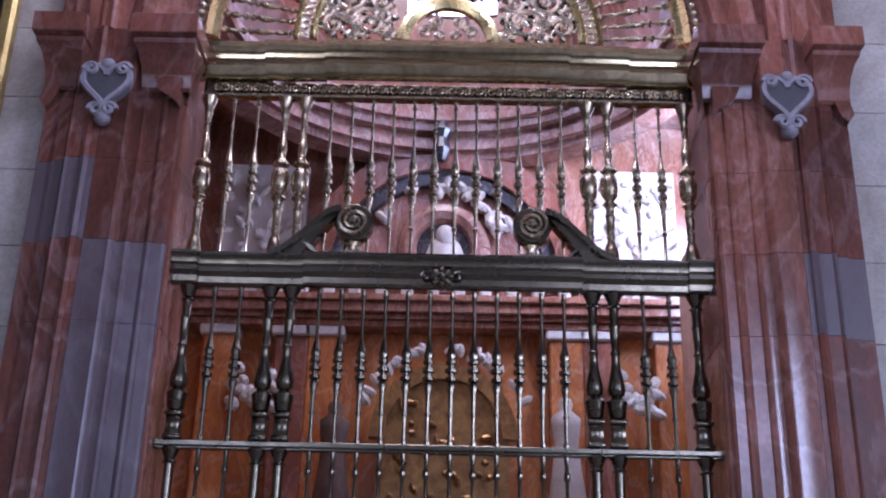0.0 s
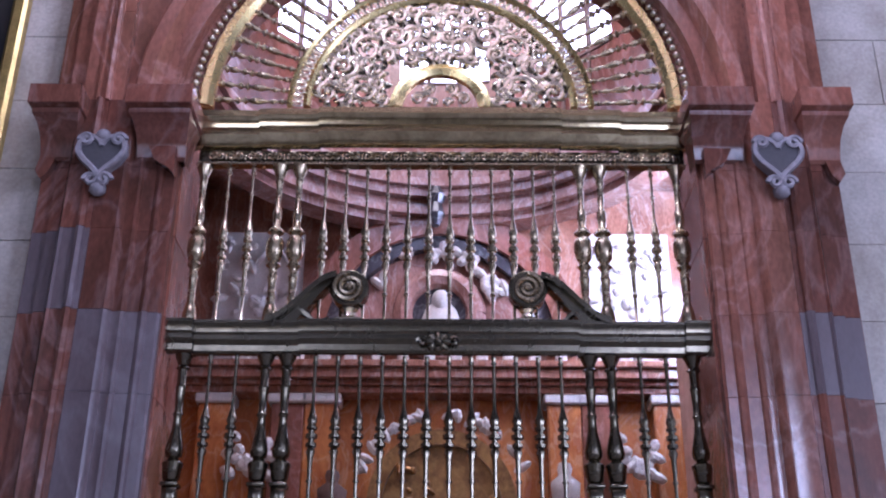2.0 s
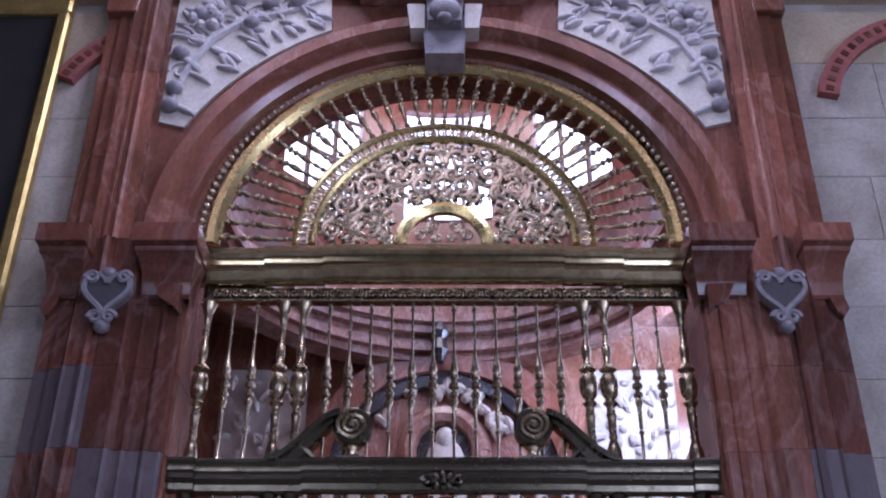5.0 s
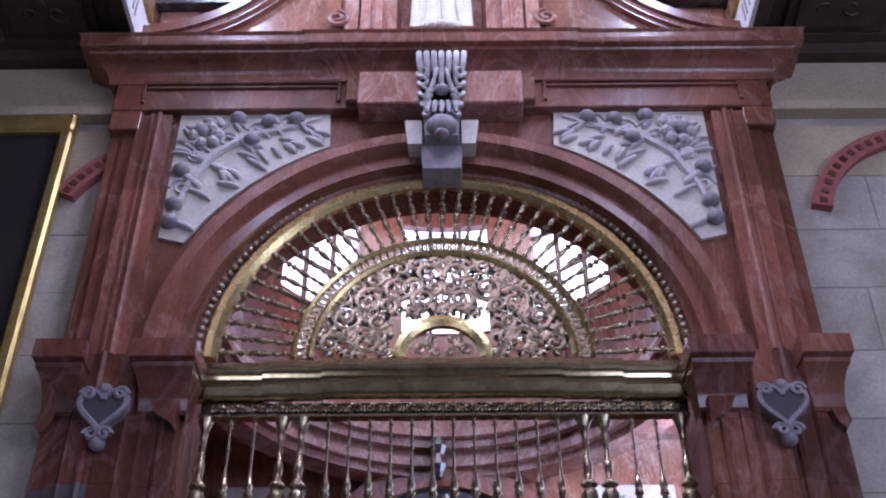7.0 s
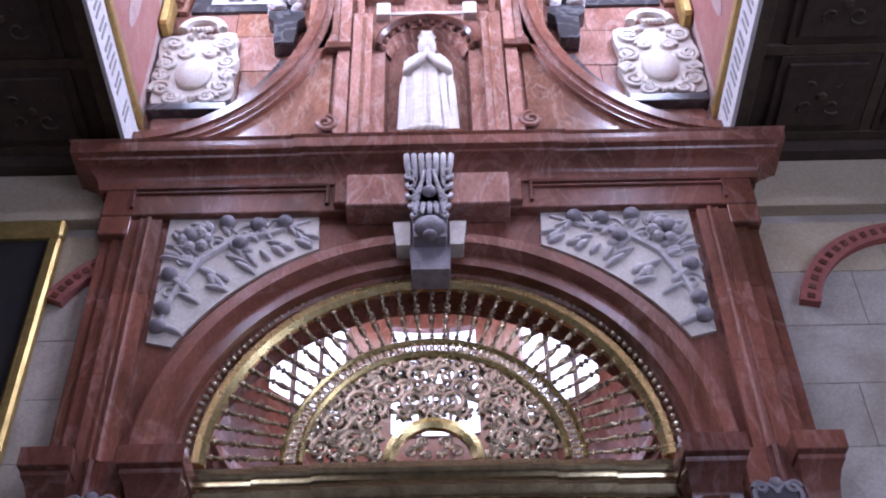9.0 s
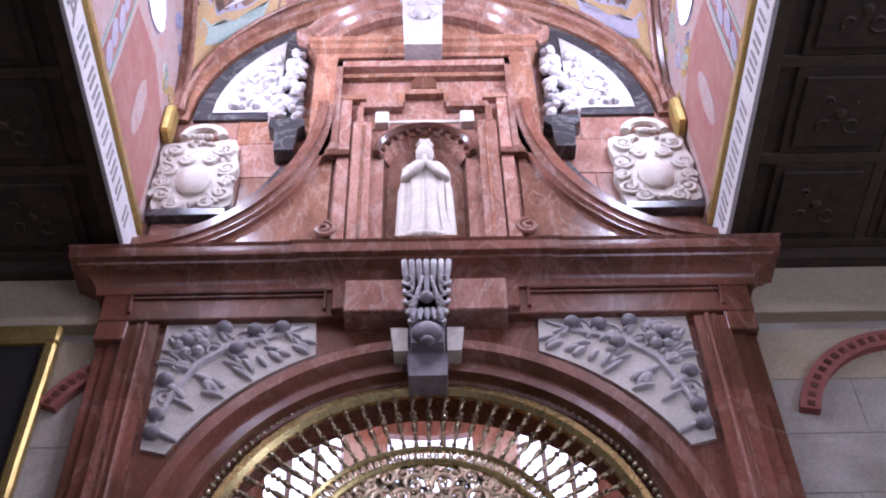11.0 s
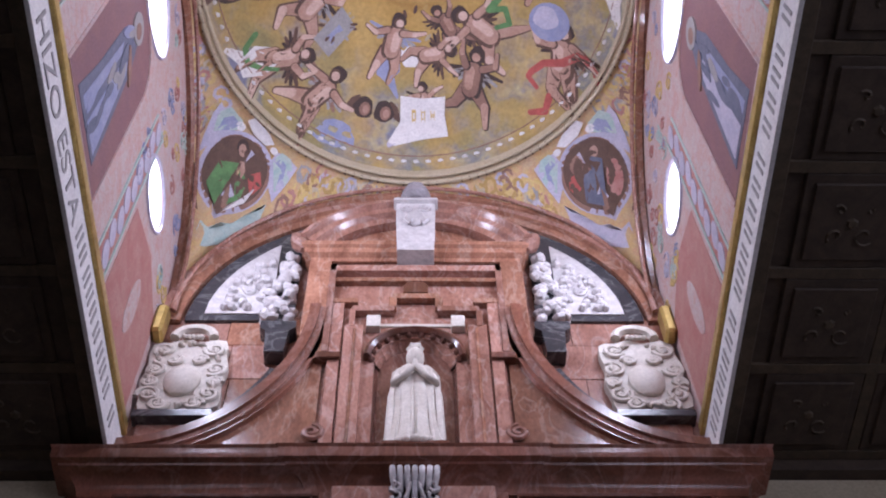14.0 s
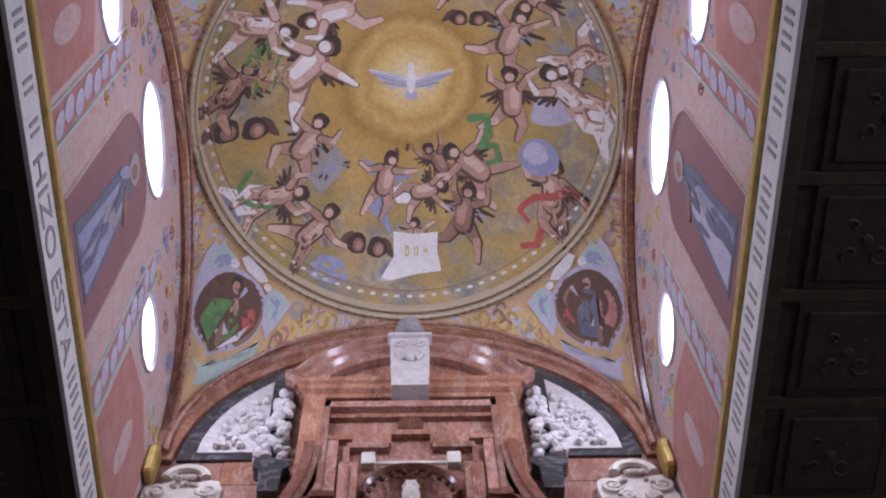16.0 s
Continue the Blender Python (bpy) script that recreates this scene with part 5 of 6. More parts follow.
# sweeping side scrolls
for sx in (-1, 1):
    curve = []
    for i in range(21):
        a = radians(90 * i / 20)
        curve.append((2.62 - 1.55 * math.sin(a) ** 1.05, 9.805 + 2.214 * (1 - math.cos(a)) ** 1.0))
    y = AY + 0.02
    pts = [(sx * x, zz) for x, zz in curve]
    inner = [(sx * (x - 0.02 - 0.07 * min(1, i / 8)), zz - 0.07) for i, (x, zz) in enumerate(curve)]
    for nm, top, off, y0, m in (("sweep_moulding", 0.0, 0.10, AY - 0.10, RED), ("sweep_moulding", 0.10, 0.16, AY - 0.06, PINK), ("sweep_moulding", 0.16, 0.21, AY - 0.03, RED)):
        def shift(d):
            out = []
            for i in range(21):
                a = radians(90 * i / 20)
                out.append(up(sx * (curve[i][0] - d * math.sin(a)), curve[i][1] - d * math.cos(a), y))
            return out
        part(nm, Form().prism(shift(top) + list(reversed(shift(off))), y0, 0.05), m, upper, smooth=40)
    face = shift(0.21) + [up(sx * 0.9, 11.921, y), up(sx * 0.9, 9.538, y)]
    part("sweep_face", Form().prism(face, AY + 0.03, 0.04), ORANGE, upper)
    # black strip beside the upper edge of the sweep
    strip = shift(-0.17)[6:15] + list(reversed(shift(-0.01)[6:15]))
    part("black_fillet", Form().prism(strip, AY + 0.06, 0.035), BLACK, upper, "black strip along the scroll")
    # moulding that runs out over the cornice
    (a, p), (b, q) = up(2.55, 9.572, AY), up(3.0, 9.805, AY)
    part("sweep_foot", Form().box(min(sx * 2.25, sx * 2.84), max(sx * 2.25, sx * 2.84), AY - 0.08, 0.1, 9.12, 9.27, 0.02), RED, upper)

# statue in the niche: one plain robed shape
f = Form()
H, zb0 = 1.52, up(0, 9.886, 0.0)[1] - 0.15
vs, fs, n = [], [], 64
prof = [(0.00, 0.235), (0.03, 0.26), (0.10, 0.225), (0.25, 0.20), (0.42, 0.185), (0.55, 0.19), (0.66, 0.205), (0.74, 0.20), (0.80, 0.15), (0.83, 0.075)]
for h, r in prof:
    for i in range(n):
        a = 2 * math.pi * i / n
        fold = 1 + (0.10 * math.sin(9 * a + 2 * h) + 0.07 * math.sin(17 * a + 4 * h)) * (1 - 0.5 * h)
        vs.append((0.74 * r * H * fold * math.cos(a), 0.03 + 0.48 * r * H * fold * math.sin(a), zb0 + h * H))
for j in range(len(prof) - 1):
    for i in range(n):
        fs.append((j * n + i, j * n + (i + 1) % n, (j + 1) * n + (i + 1) % n, (j + 1) * n + i))
f.add(vs, fs)
f.ball(0, -0.04, zb0 + 0.885 * H, 0.092, 0.10, 0.135, 14)
for s in (-0.14, -0.085, -0.03, 0.03, 0.085, 0.14):
    f.tube([(s * 0.75, -0.105 + abs(s) * 0.35, zb0 + 0.62 * H), (s * 0.95, -0.11 + abs(s) * 0.35, zb0 + 0.35 * H), (s * 1.15, -0.135 + abs(s) * 0.4, zb0 + 0.05 * H)], [0.012, 0.018, 0.024], 6)
f.lathe([(0.065, 0.0), (0.085, 0.05), (0.07, 0.055), (0.02, 0.085), (0.012, 0.13)], 0, -0.04, zb0 + 0.955 * H, 12, flute=0.12, flutes=6)
for s in (-1, 1):
    f.tube([(s * 0.18, 0.0, zb0 + 0.74 * H), (s * 0.185, -0.07, zb0 + 0.60 * H), (s * 0.09, -0.15, zb0 + 0.63 * H), (s * 0.012, -0.16, zb0 + 0.70 * H)], [0.045, 0.055, 0.042, 0.03], 8)
    f.tube([(s * 0.012, -0.16, zb0 + 0.69 * H), (s * 0.01, -0.165, zb0 + 0.78 * H)], [0.026, 0.008], 6)
    f.tube([(s * 0.16, 0.0, zb0 + 0.79 * H), (s * 0.22, -0.03, zb0 + 0.5 * H), (s * 0.235, -0.03, zb0 + 0.06 * H)], [0.03, 0.04, 0.05], 6)
for i in range(9):
    a = math.pi * i / 8
    f.ball(0.2 * math.cos(a), -0.06 - 0.08 * math.sin(a), zb0 + 0.02, 0.06, 0.06, 0.05, 8)
solid("statue", f, WHITE, "white marble praying robed statue in the shell niche", "statue", smooth=60)
solid("statue_plinth", Form().box(-0.3, 0.3, -0.16, 0.18, 9.12, zb0, 0.01), RED_DK, "red marble plinth under the white statue", "plinth")

# coats of arms on black plinths
def coat(sx):
    t = thing("coat_of_arms", "white carved stone coat of arms standing on the cornice", "coat of arms", group="coats of arms")
    x0, x1 = sorted((sx * 1.77, sx * 2.57))
    (a, p), (b, q) = up(x0, 10.237, 0), up(x1, 11.436, 0)
    cx, w, h = (a + b) / 2, b - a, q - p
    out = []
    for i in range(44):
        an = 2 * math.pi * i / 44
        r = 1 / max(abs(math.cos(an)), abs(math.sin(an))) ** 0.9
        r *= 1 + 0.05 * math.sin(an * 8)
        out.append((cx + w * 0.47 * r * math.cos(an), p + h * 0.5 + h * 0.47 * r * math.sin(an)))
    part("slab", Form().prism(out, -0.06, 0.03), WHITE, t)
    f, rnd = Form(), random.Random(31 + sx)
    f.ball(cx, -0.08, p + h * 0.40, w * 0.22, 0.07, h * 0.2, 14)
    for s in (-1, 1):
        for ox, oz, r in ((0.34, 0.22, 0.11), (0.36, 0.55, 0.10), (0.2, 0.1, 0.09), (0.3, 0.82, 0.10), (0.15, 0.68, 0.07), (0.38, 0.38, 0.07)):
            g = Form().tube(spiral(cx + s * w * ox, p + h * oz, r, 0.015, rnd.uniform(0, 360), s * 1.6, -0.075), 0.024, 6)
            part("scroll_ornament", g.ball(cx + s * w * ox, -0.07, p + h * oz, 0.035, 0.035, 0.035), WHITE, t)
    for i in range(40):
        an = rnd.uniform(0, 6.28)
        part("carved_leaf", Form().ball(cx + w * 0.40 * math.cos(an), -0.07, p + h * (0.5 + 0.42 * math.sin(an)), rnd.uniform(0.025, 0.06), 0.04, 0.025, 7, Matrix.Rotation(rnd.uniform(0, 3), 4, "Y")), WHITE, t)
    part("carved_shield", f, WHITE, t)
    f = Form().tube([(cx + w * 0.24 * math.cos(an), -0.06, q + 0.02 + h * 0.14 * math.sin(an)) for an in [math.pi * i / 10 for i in range(11)]], 0.05, 7)
    for i in range(5):
        f.ball(cx + w * 0.05 * (i - 2), -0.1, q - 0.02, 0.03)
    part("crest", f, WHITE, t)
    part("plinth", Form().box(a + 0.04, b - 0.04, -0.12, 0.02, p - 0.11, p - 0.01, 0.008), BLACK, t, "black marble plinth")
    part("pedestal", Form().box(a + 0.08, b - 0.08, -0.02, 0.04, 9.12, p - 0.11, 0.008), PINK, t)
    return t


for sx in (-1, 1):
    coat(sx).scale.x = WIDE
# carved terms on dark brackets
for sx in (-1, 1):
    t = thing("carved_term", "white carved foliage term on a dark bracket beside the attic", "carving", group="carved terms")
    t.scale.x = WIDE
    f, rnd = Form(), random.Random(41)
    for i in range(64):
        s = rnd.random()
        x = 1.33 + 0.08 * (1 - s) + rnd.uniform(-1, 1) * (0.05 + 0.13 * (1 - s))
        a, b = up(sx * x, 11.799 + 1.22 * s, 0)
        f.ball(a, -0.05 + rnd.uniform(-0.06, 0.06), b, rnd.uniform(0.04, 0.09), 0.06, rnd.uniform(0.03, 0.07), 7, Matrix.Rotation(rnd.uniform(0, 3), 4, "Y"))
    part("foliage", f, CARVELT, t)
    a, b = up(sx * 1.36, 11.375, 0)
    part("bracket", Form().prism([(a - 0.17, b + 0.27), (a + 0.17, b + 0.27), (a + 0.17, b + 0.16), (a + 0.11, b + 0.1), (a + 0.09, b - 0.25), (a - 0.09, b - 0.25), (a - 0.11, b + 0.1), (a - 0.17, b + 0.16)], -0.14, 0.04), BLACK, t, "black marble bracket")
# dark quarter panels with pale reliefs under the lunette
LZ, LR = 11.42, 2.28
for sx in (-1, 1):
    out = [(sx * 1.18, LZ + 0.02), (sx * 2.24, LZ + 0.02)] + [(sx * x, z) for x, z in arc(0, LZ, 2.24, 3, 57, 14)]
    t = part("lunette_panel", Form().prism(out, 0.0, 0.07), BLACK, upper, "black marble panel under the arch")
    f, rnd = Form(), random.Random(51)
    inn = [(sx * 1.42, LZ + 0.12), (sx * 2.06, LZ + 0.12)] + [(sx * x, z) for x, z in arc(0, LZ, 2.07, 9, 46, 10)]
    f.prism(inn, -0.02, 0.03)
    for r in (0.12, 0.09, 0.07):
        f.tube([(sx * q[0], q[1], q[2]) for q in spiral(1.6 + r, LZ + 0.3 + 3 * r, r, 0.015, 30, 1.5, -0.03)], 0.02, 5)
    k = 0
    while k < 40:
        x, zz = rnd.uniform(1.47, 1.95), rnd.uniform(LZ + 0.17, LZ + 1.3)
        if math.hypot(x, zz - LZ) < 1.92:
            f.ball(sx * x, -0.03, zz, rnd.uniform(0.03, 0.08), 0.07, rnd.uniform(0.03, 0.06), 7, Matrix.Rotation(rnd.uniform(0, 3), 4, "Y"))
            k += 1
    part("relief", f, CARVELT, t, "pale carved relief")
part("lunette_arch", Form().ring([(LR + 0.20, -0.05), (LR + 0.12, -0.07), (LR + 0.1, -0.03), (LR, -0.02), (LR, 0.07), (LR + 0.20, 0.07)], 0, LZ, 0, 180, 60), ORANGE, upper)
for k in range(16):
    a = 180 * k / 16
    part("arch_stone", Form().ring([(LR + 0.13, -0.075), (LR + 0.21, -0.075), (LR + 0.21, 0.05), (LR + 0.13, 0.05)], 0, LZ, a + 0.15, a + 11.1, 4), PINK, upper)

# ---- lantern over the aisle ----
ZR, RD, APEX = 14.25, 2.45, 15.5
def oval(y, z, ry, rz, n=28, tilt=0.0):
    c, s = math.cos(tilt), math.sin(tilt)
    out = []
    for i in range(n):
        a = 2 * math.pi * i / n
        p, q = ry * math.cos(a), rz * math.sin(a)
        out.append((y + p * c - q * s, z + p * s + q * c))
    return out


WIN = ((-1.25, 11.86, 0.38, 0.34, 0.0), (YC, 12.93, 0.6, 0.46, 0.0), (-4.6, 11.86, 0.38, 0.34, 0.0))
for sx in (-1, 1):
    nm = "wall_lantern_west" if sx < 0 else "wall_lantern_east"
    holes = [oval(*w[:4], tilt=w[4]) for w in WIN]
    wall = solid(nm, Form().prism([(YF - 0.3, CEIL + 0.26), (0.06, CEIL + 0.26), (0.06, 14.9), (YF - 0.3, 14.9)], sx * S, sx * (S + 0.3), axis="x", holes=holes), FRESCO_PINK, "frescoed side wall of the lantern with three oval windows", "wall", kind="structure")
    for w in WIN:
        win = tagged(part("window", Form().prism(oval(w[0], w[1], w[2] + 0.03, w[3] + 0.03), sx * (S + 0.012), sx * (S + 0.03), axis="x"), PANE), "oval daylit window in the lantern wall", "window", "oval windows", "structure")
        win.visible_shadow = False
        part("window_frame", Form().tube([(sx * (S - 0.005), y, z) for y, z in oval(w[0], w[1], w[2] + 0.02, w[3] + 0.02) + oval(w[0], w[1], w[2] + 0.02, w[3] + 0.02)[:1]], 0.022, 6), LILAC, win)
    # inscription band and gilt moulding
    bx = sx * S
    a, b = sorted((bx + sx * 0.003, bx - sx * 0.03))
    band_ob = part("inscription_band", Form().box(a - 0.002, b + 0.002, YF, -0.1, CEIL - 0.2, 9.5, 0.004), PAPER, wall, "white band with painted letters")
    a, b = sorted((bx, bx - sx * 0.07))
    part("gilt_moulding", Form().box(a, b, YF, -0.1, 9.505, 9.56, 0.01).box(a + 0.01, b - 0.01, YF, -0.1, 9.56, 9.65, 0.01), GILT, wall)

    def flat(name, pts, m, d, parent=wall):
        """A painted field of the side wall, (y, z) outline, lying d off the plaster."""
        return part(name, Form().prism(pts, sx * (S + 0.002), sx * (S - d), axis="x"), m, parent)
    # painted fields: three panels parted by garland bands
    for y0, y1 in ((-1.62, -0.05), (YF, -4.2)):
        flat("painted_panel", [(y0 + 0.12, 9.793), (y1 - 0.12, 9.793), (y1 - 0.12, 11.135), ((y0 + y1) / 2, 11.373), (y0 + 0.12, 11.135)], FRESCO_RED, 0.004)
        flat("painted_figure", oval((y0 + y1) / 2, 10.482, 0.13, 0.4), FRESCO_PINK, 0.008)
    mid = (-3.36 + YC) / 2
    c = YC
    pan = [(c - 0.62, 9.793), (c + 0.62, 9.793), (c + 0.62, 11.848)] + arc(c, 11.848, 0.62, 0, 180, 16)[1:-1] + [(c - 0.62, 11.848)]
    flat("painted_panel", pan, FRESCO_PURPLE, 0.004)
    o = Form().tube([(sx * (S - 0.004), y, z) for y, z in pan + pan[:1]], 0.018, 5)
    part("panel_border", o, FRESCO_PINK, wall)
    flat("painted_robe", [(c - 0.34, 9.947), (c + 0.36, 9.947), (c + 0.3, 10.601), (c + 0.2, 11.551), (c + 0.08, 11.916), (c - 0.1, 11.916), (c - 0.22, 11.492), (c - 0.26, 10.601)], BLUE_DK, 0.009)
    flat("painted_robe_fold", [(c + 0.0, 10.006), (c + 0.3, 10.006), (c + 0.16, 11.313), (c + 0.02, 11.67)], LILAC if sx > 0 else BLUE, 0.012)
    flat("painted_robe_fold", [(c - 0.22, 10.006), (c - 0.1, 10.006), (c - 0.05, 11.313), (c - 0.12, 11.432)], BLUE, 0.012)
    rr = random.Random(7 + sx)
    for i in range(12):
        zz = 10.15 + 0.15 * i
        flat("painted_fold", oval(c + rr.uniform(-0.16, 0.16), zz, rr.uniform(0.03, 0.06), rr.uniform(0.14, 0.28), 14, rr.uniform(-0.35, 0.35)), rr.choice((BLUE_DK, GREYF, BLUE, BLUE_DK)), 0.013 + 0.0005 * i)
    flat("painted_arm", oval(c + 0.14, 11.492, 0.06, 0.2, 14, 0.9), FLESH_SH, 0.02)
    flat("painted_veil", oval(c - 0.03, 11.991, 0.15, 0.2), GREYF, 0.0195)
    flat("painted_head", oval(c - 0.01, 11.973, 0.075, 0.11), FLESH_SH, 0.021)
    for gy in (-1.74, -4.1):
        flat("garland_band", [(gy - 0.13, 9.709), (gy + 0.13, 9.709), (gy + 0.13, 12.367), (gy - 0.13, 12.367)], FRESCO_RED, 0.003)
        leaf_m = mesh_of(Form().prism(oval(0, 0, 0.085, 0.15, 16, 0.35), sx * S, sx * (S - 0.012), axis="x"), "garland_leaf", LILAC)
        for i in range(9):
            part("garland_leaf", leaf_m, None, wall).location = (0, gy + 0.02 * (-1) ** i, 9.947 + 0.29 * i)
        for s in (-1, 1):
            o = Form().tube([(sx * (S - 0.003), gy + s * 0.15, 9.709), (sx * (S - 0.003), gy + s * 0.15, 12.367)], 0.016, 5)
            part("band_border", o, TEAL, wall)
    rnd = random.Random(61 + sx)
    for i in range(120):
        y, z = rnd.uniform(YF + 0.2, -0.15), rnd.uniform(11.313, 13.825)
        if min(math.hypot((y - w[0]) / (w[2] + 0.16), (z - w[1]) / (w[3] + 0.16)) for w in WIN) > 1 and abs(y - c) > 0.85 * (z < 12.6):
            part("painted_scroll", Form().tube([(sx * (S - 0.002), p[0], p[2]) for p in spiral(y, z, rnd.uniform(0.06, 0.15), 0.02, rnd.uniform(0, 360), rnd.choice((-1.3, 1.3)), 0, 14)], 0.014, 4), rnd.choice((BLUE, TEAL, LILAC, FRESCO_RED, YELLOW)), wall)
    # small gilt bracket at the springing
    part("gilt_bracket", Form().box(min(bx, bx - sx * 0.12), max(bx, bx - sx * 0.12), -0.24, -0.04, 10.95, 11.4, 0.03), GILT, wall)

solid("wall_lantern_south", Form().box(-S - 0.3, S + 0.3, YF - 0.3, YF, CEIL + 0.26, 14.9, 0), FRESCO_PINK, "frescoed front wall of the lantern", "wall", kind="structure")
# unseen slab added over the dome
solid("roof_lantern", Form().box(-S - 0.4, S + 0.4, YF - 0.4, 0.5, 15.6, 15.8, 0), CREAM, "plain unseen roof added to close the lantern", "roof", kind="structure")

# vault: pendentives between the walls and the rim of the dome
vault = thing("vault", "frescoed dome on painted pendentives over the lantern", "vault", kind="structure")
HX, HY = S, (0.04 - YF) / 2
VC = (0.04 + YF) / 2
def edge(a):
    """Where the wall stands at the plan angle a, and how high the vault meets it."""
    c, s = math.cos(a), math.sin(a)
    k = min(HX / max(abs(c), 1e-6), HY / max(abs(s), 1e-6))
    x, y = c * k, s * k
    along = abs(y) / HY if abs(abs(x) - HX) < 1e-4 else abs(x) / HX
    return x, VC + y, 11.45 + 2.66 * math.sqrt(max(0, 1 - along * along))


f = Form()
NA, NB = 192, 20
vs, fs = [], []
for i in range(NA):
    a = 2 * math.pi * i / NA
    ex, ey, ez = edge(a)
    rx, ry = (RD + 0.06) * math.cos(a), VC + (RD + 0.06) * math.sin(a)
    for j in range(NB + 1):
        s = j / NB
        bulge = math.sin(s * math.pi / 2)
        vs.append((ex + (rx - ex) * s, ey + (ry - ey) * s, ez + (ZR - ez) * bulge))
for i in range(NA):
    for j in range(NB):
        i2 = (i + 1) % NA
        fs.append((i * (NB + 1) + j, i2 * (NB + 1) + j, i2 * (NB + 1) + j + 1, i * (NB + 1) + j + 1))
part("pendentives", f.add(vs, fs), FRESCO_OCHRE, vault, "ochre painted pendentives", smooth=80)


def dz(x, y):
    r2 = ((x) ** 2 + (y - VC) ** 2) / (RD * RD)
    return ZR + 0.04 + (APEX - ZR) * math.sqrt(max(0.0, 1 - r2 * 0.98))


f, vs, fs = Form(), [], []
NR = 14
for j in range(NR + 1):
    r = RD * math.sin(math.pi / 2 * (j + 0.02) / (NR + 0.02))
    for i in range(72):
        a = 2 * math.pi * i / 72
        x, y = r * math.cos(a), VC + r * math.sin(a)
        vs.append((x, y, dz(x, y)))
for j in range(NR):
    for i in range(72):
        fs.append((j * 72 + i, j * 72 + (i + 1) % 72, (j + 1) * 72 + (i + 1) % 72, (j + 1) * 72 + i))
fs.append(tuple(range(72)))
part("dome", f.add(vs, fs), sky_fresco(0, VC, 0.04, -2.79), vault, "golden painted sky of the dome", smooth=80)
# rim mouldings
def hoop(r, z, t, m, n=72):
    pts = [(r * math.cos(2 * math.pi * i / n), VC + r * math.sin(2 * math.pi * i / n), z) for i in range(n + 1)]
    return part("dome_rim", Form().tube(pts, t, 6), m, vault)


f = Form()
n = 72
vs = [(r * math.cos(2 * math.pi * i / n), VC + r * math.sin(2 * math.pi * i / n), z) for r, z in ((RD + 0.07, ZR - 0.005), (RD + 0.06, ZR + 0.05), (RD + 0.01, ZR + 0.12), (RD - 0.01, ZR + 0.24)) for i in range(n)]
fs = [(j * n + i, j * n + (i + 1) % n, (j + 1) * n + (i + 1) % n, (j + 1) * n + i) for j in range(3) for i in range(n)]
part("dome_rim", f.add(vs, fs), CREAM, vault, "cream painted rim of the dome", smooth=60)
hoop(RD + 0.03, ZR - 0.01, 0.03, CREAM), hoop(RD - 0.02, ZR + 0.07, 0.022, CREAM), hoop(RD - 0.11, dz(RD - 0.11, VC) - 0.004, 0.008, FLESH_SH)
bead = mesh_of(Form().ball(0, 0, 0, 0.042, 0.036, 0.014, 6), "rim_bead", PAPER, 60)
for i in range(96):
    a = 2 * math.pi * i / 96
    part("rim_bead", bead, None, vault).location = ((RD - 0.065) * math.cos(a), VC + (RD - 0.065) * math.sin(a), dz((RD - 0.07) * math.cos(a), VC + (RD - 0.07) * math.sin(a)) - 0.01)
# red ribs where the vault meets the walls
for horizontal in (0, 1):
    for s in (-1, 1):
        pts = []
        for i in range(33):
            a = math.pi * i / 32
            u, h = math.cos(a), 11.45 + 2.66 * math.sin(a)
            pts.append((u * (HX - 0.02), VC + s * (HY - 0.04), h) if horizontal else (s * (HX - 0.04), VC + u * (HY - 0.02), h))
        part("vault_rib", Form().tube(pts, 0.055, 6), ORANGE, vault)
        part("vault_rib", Form().tube([(x * 0.965, VC + (y - VC) * 0.965, z + 0.05) for x, y, z in pts], 0.025, 6), PINK, vault)
# ---- paintings of the dome and pendentives ----


def vz(x, y):
    """Height of the pendentives over the plan."""
    dx, dy = x, y - VC
    d = math.hypot(dx, dy)
    ex, ey, ez = edge(math.atan2(dy, dx))
    e = math.hypot(ex, ey - VC)
    s = min(1, max(0, (e - d) / (e - RD - 0.06)))
    return ez + (ZR - ez) * math.sin(s * math.pi / 2)


def vzp(x, y):
    return vz(x, y) - 0.022


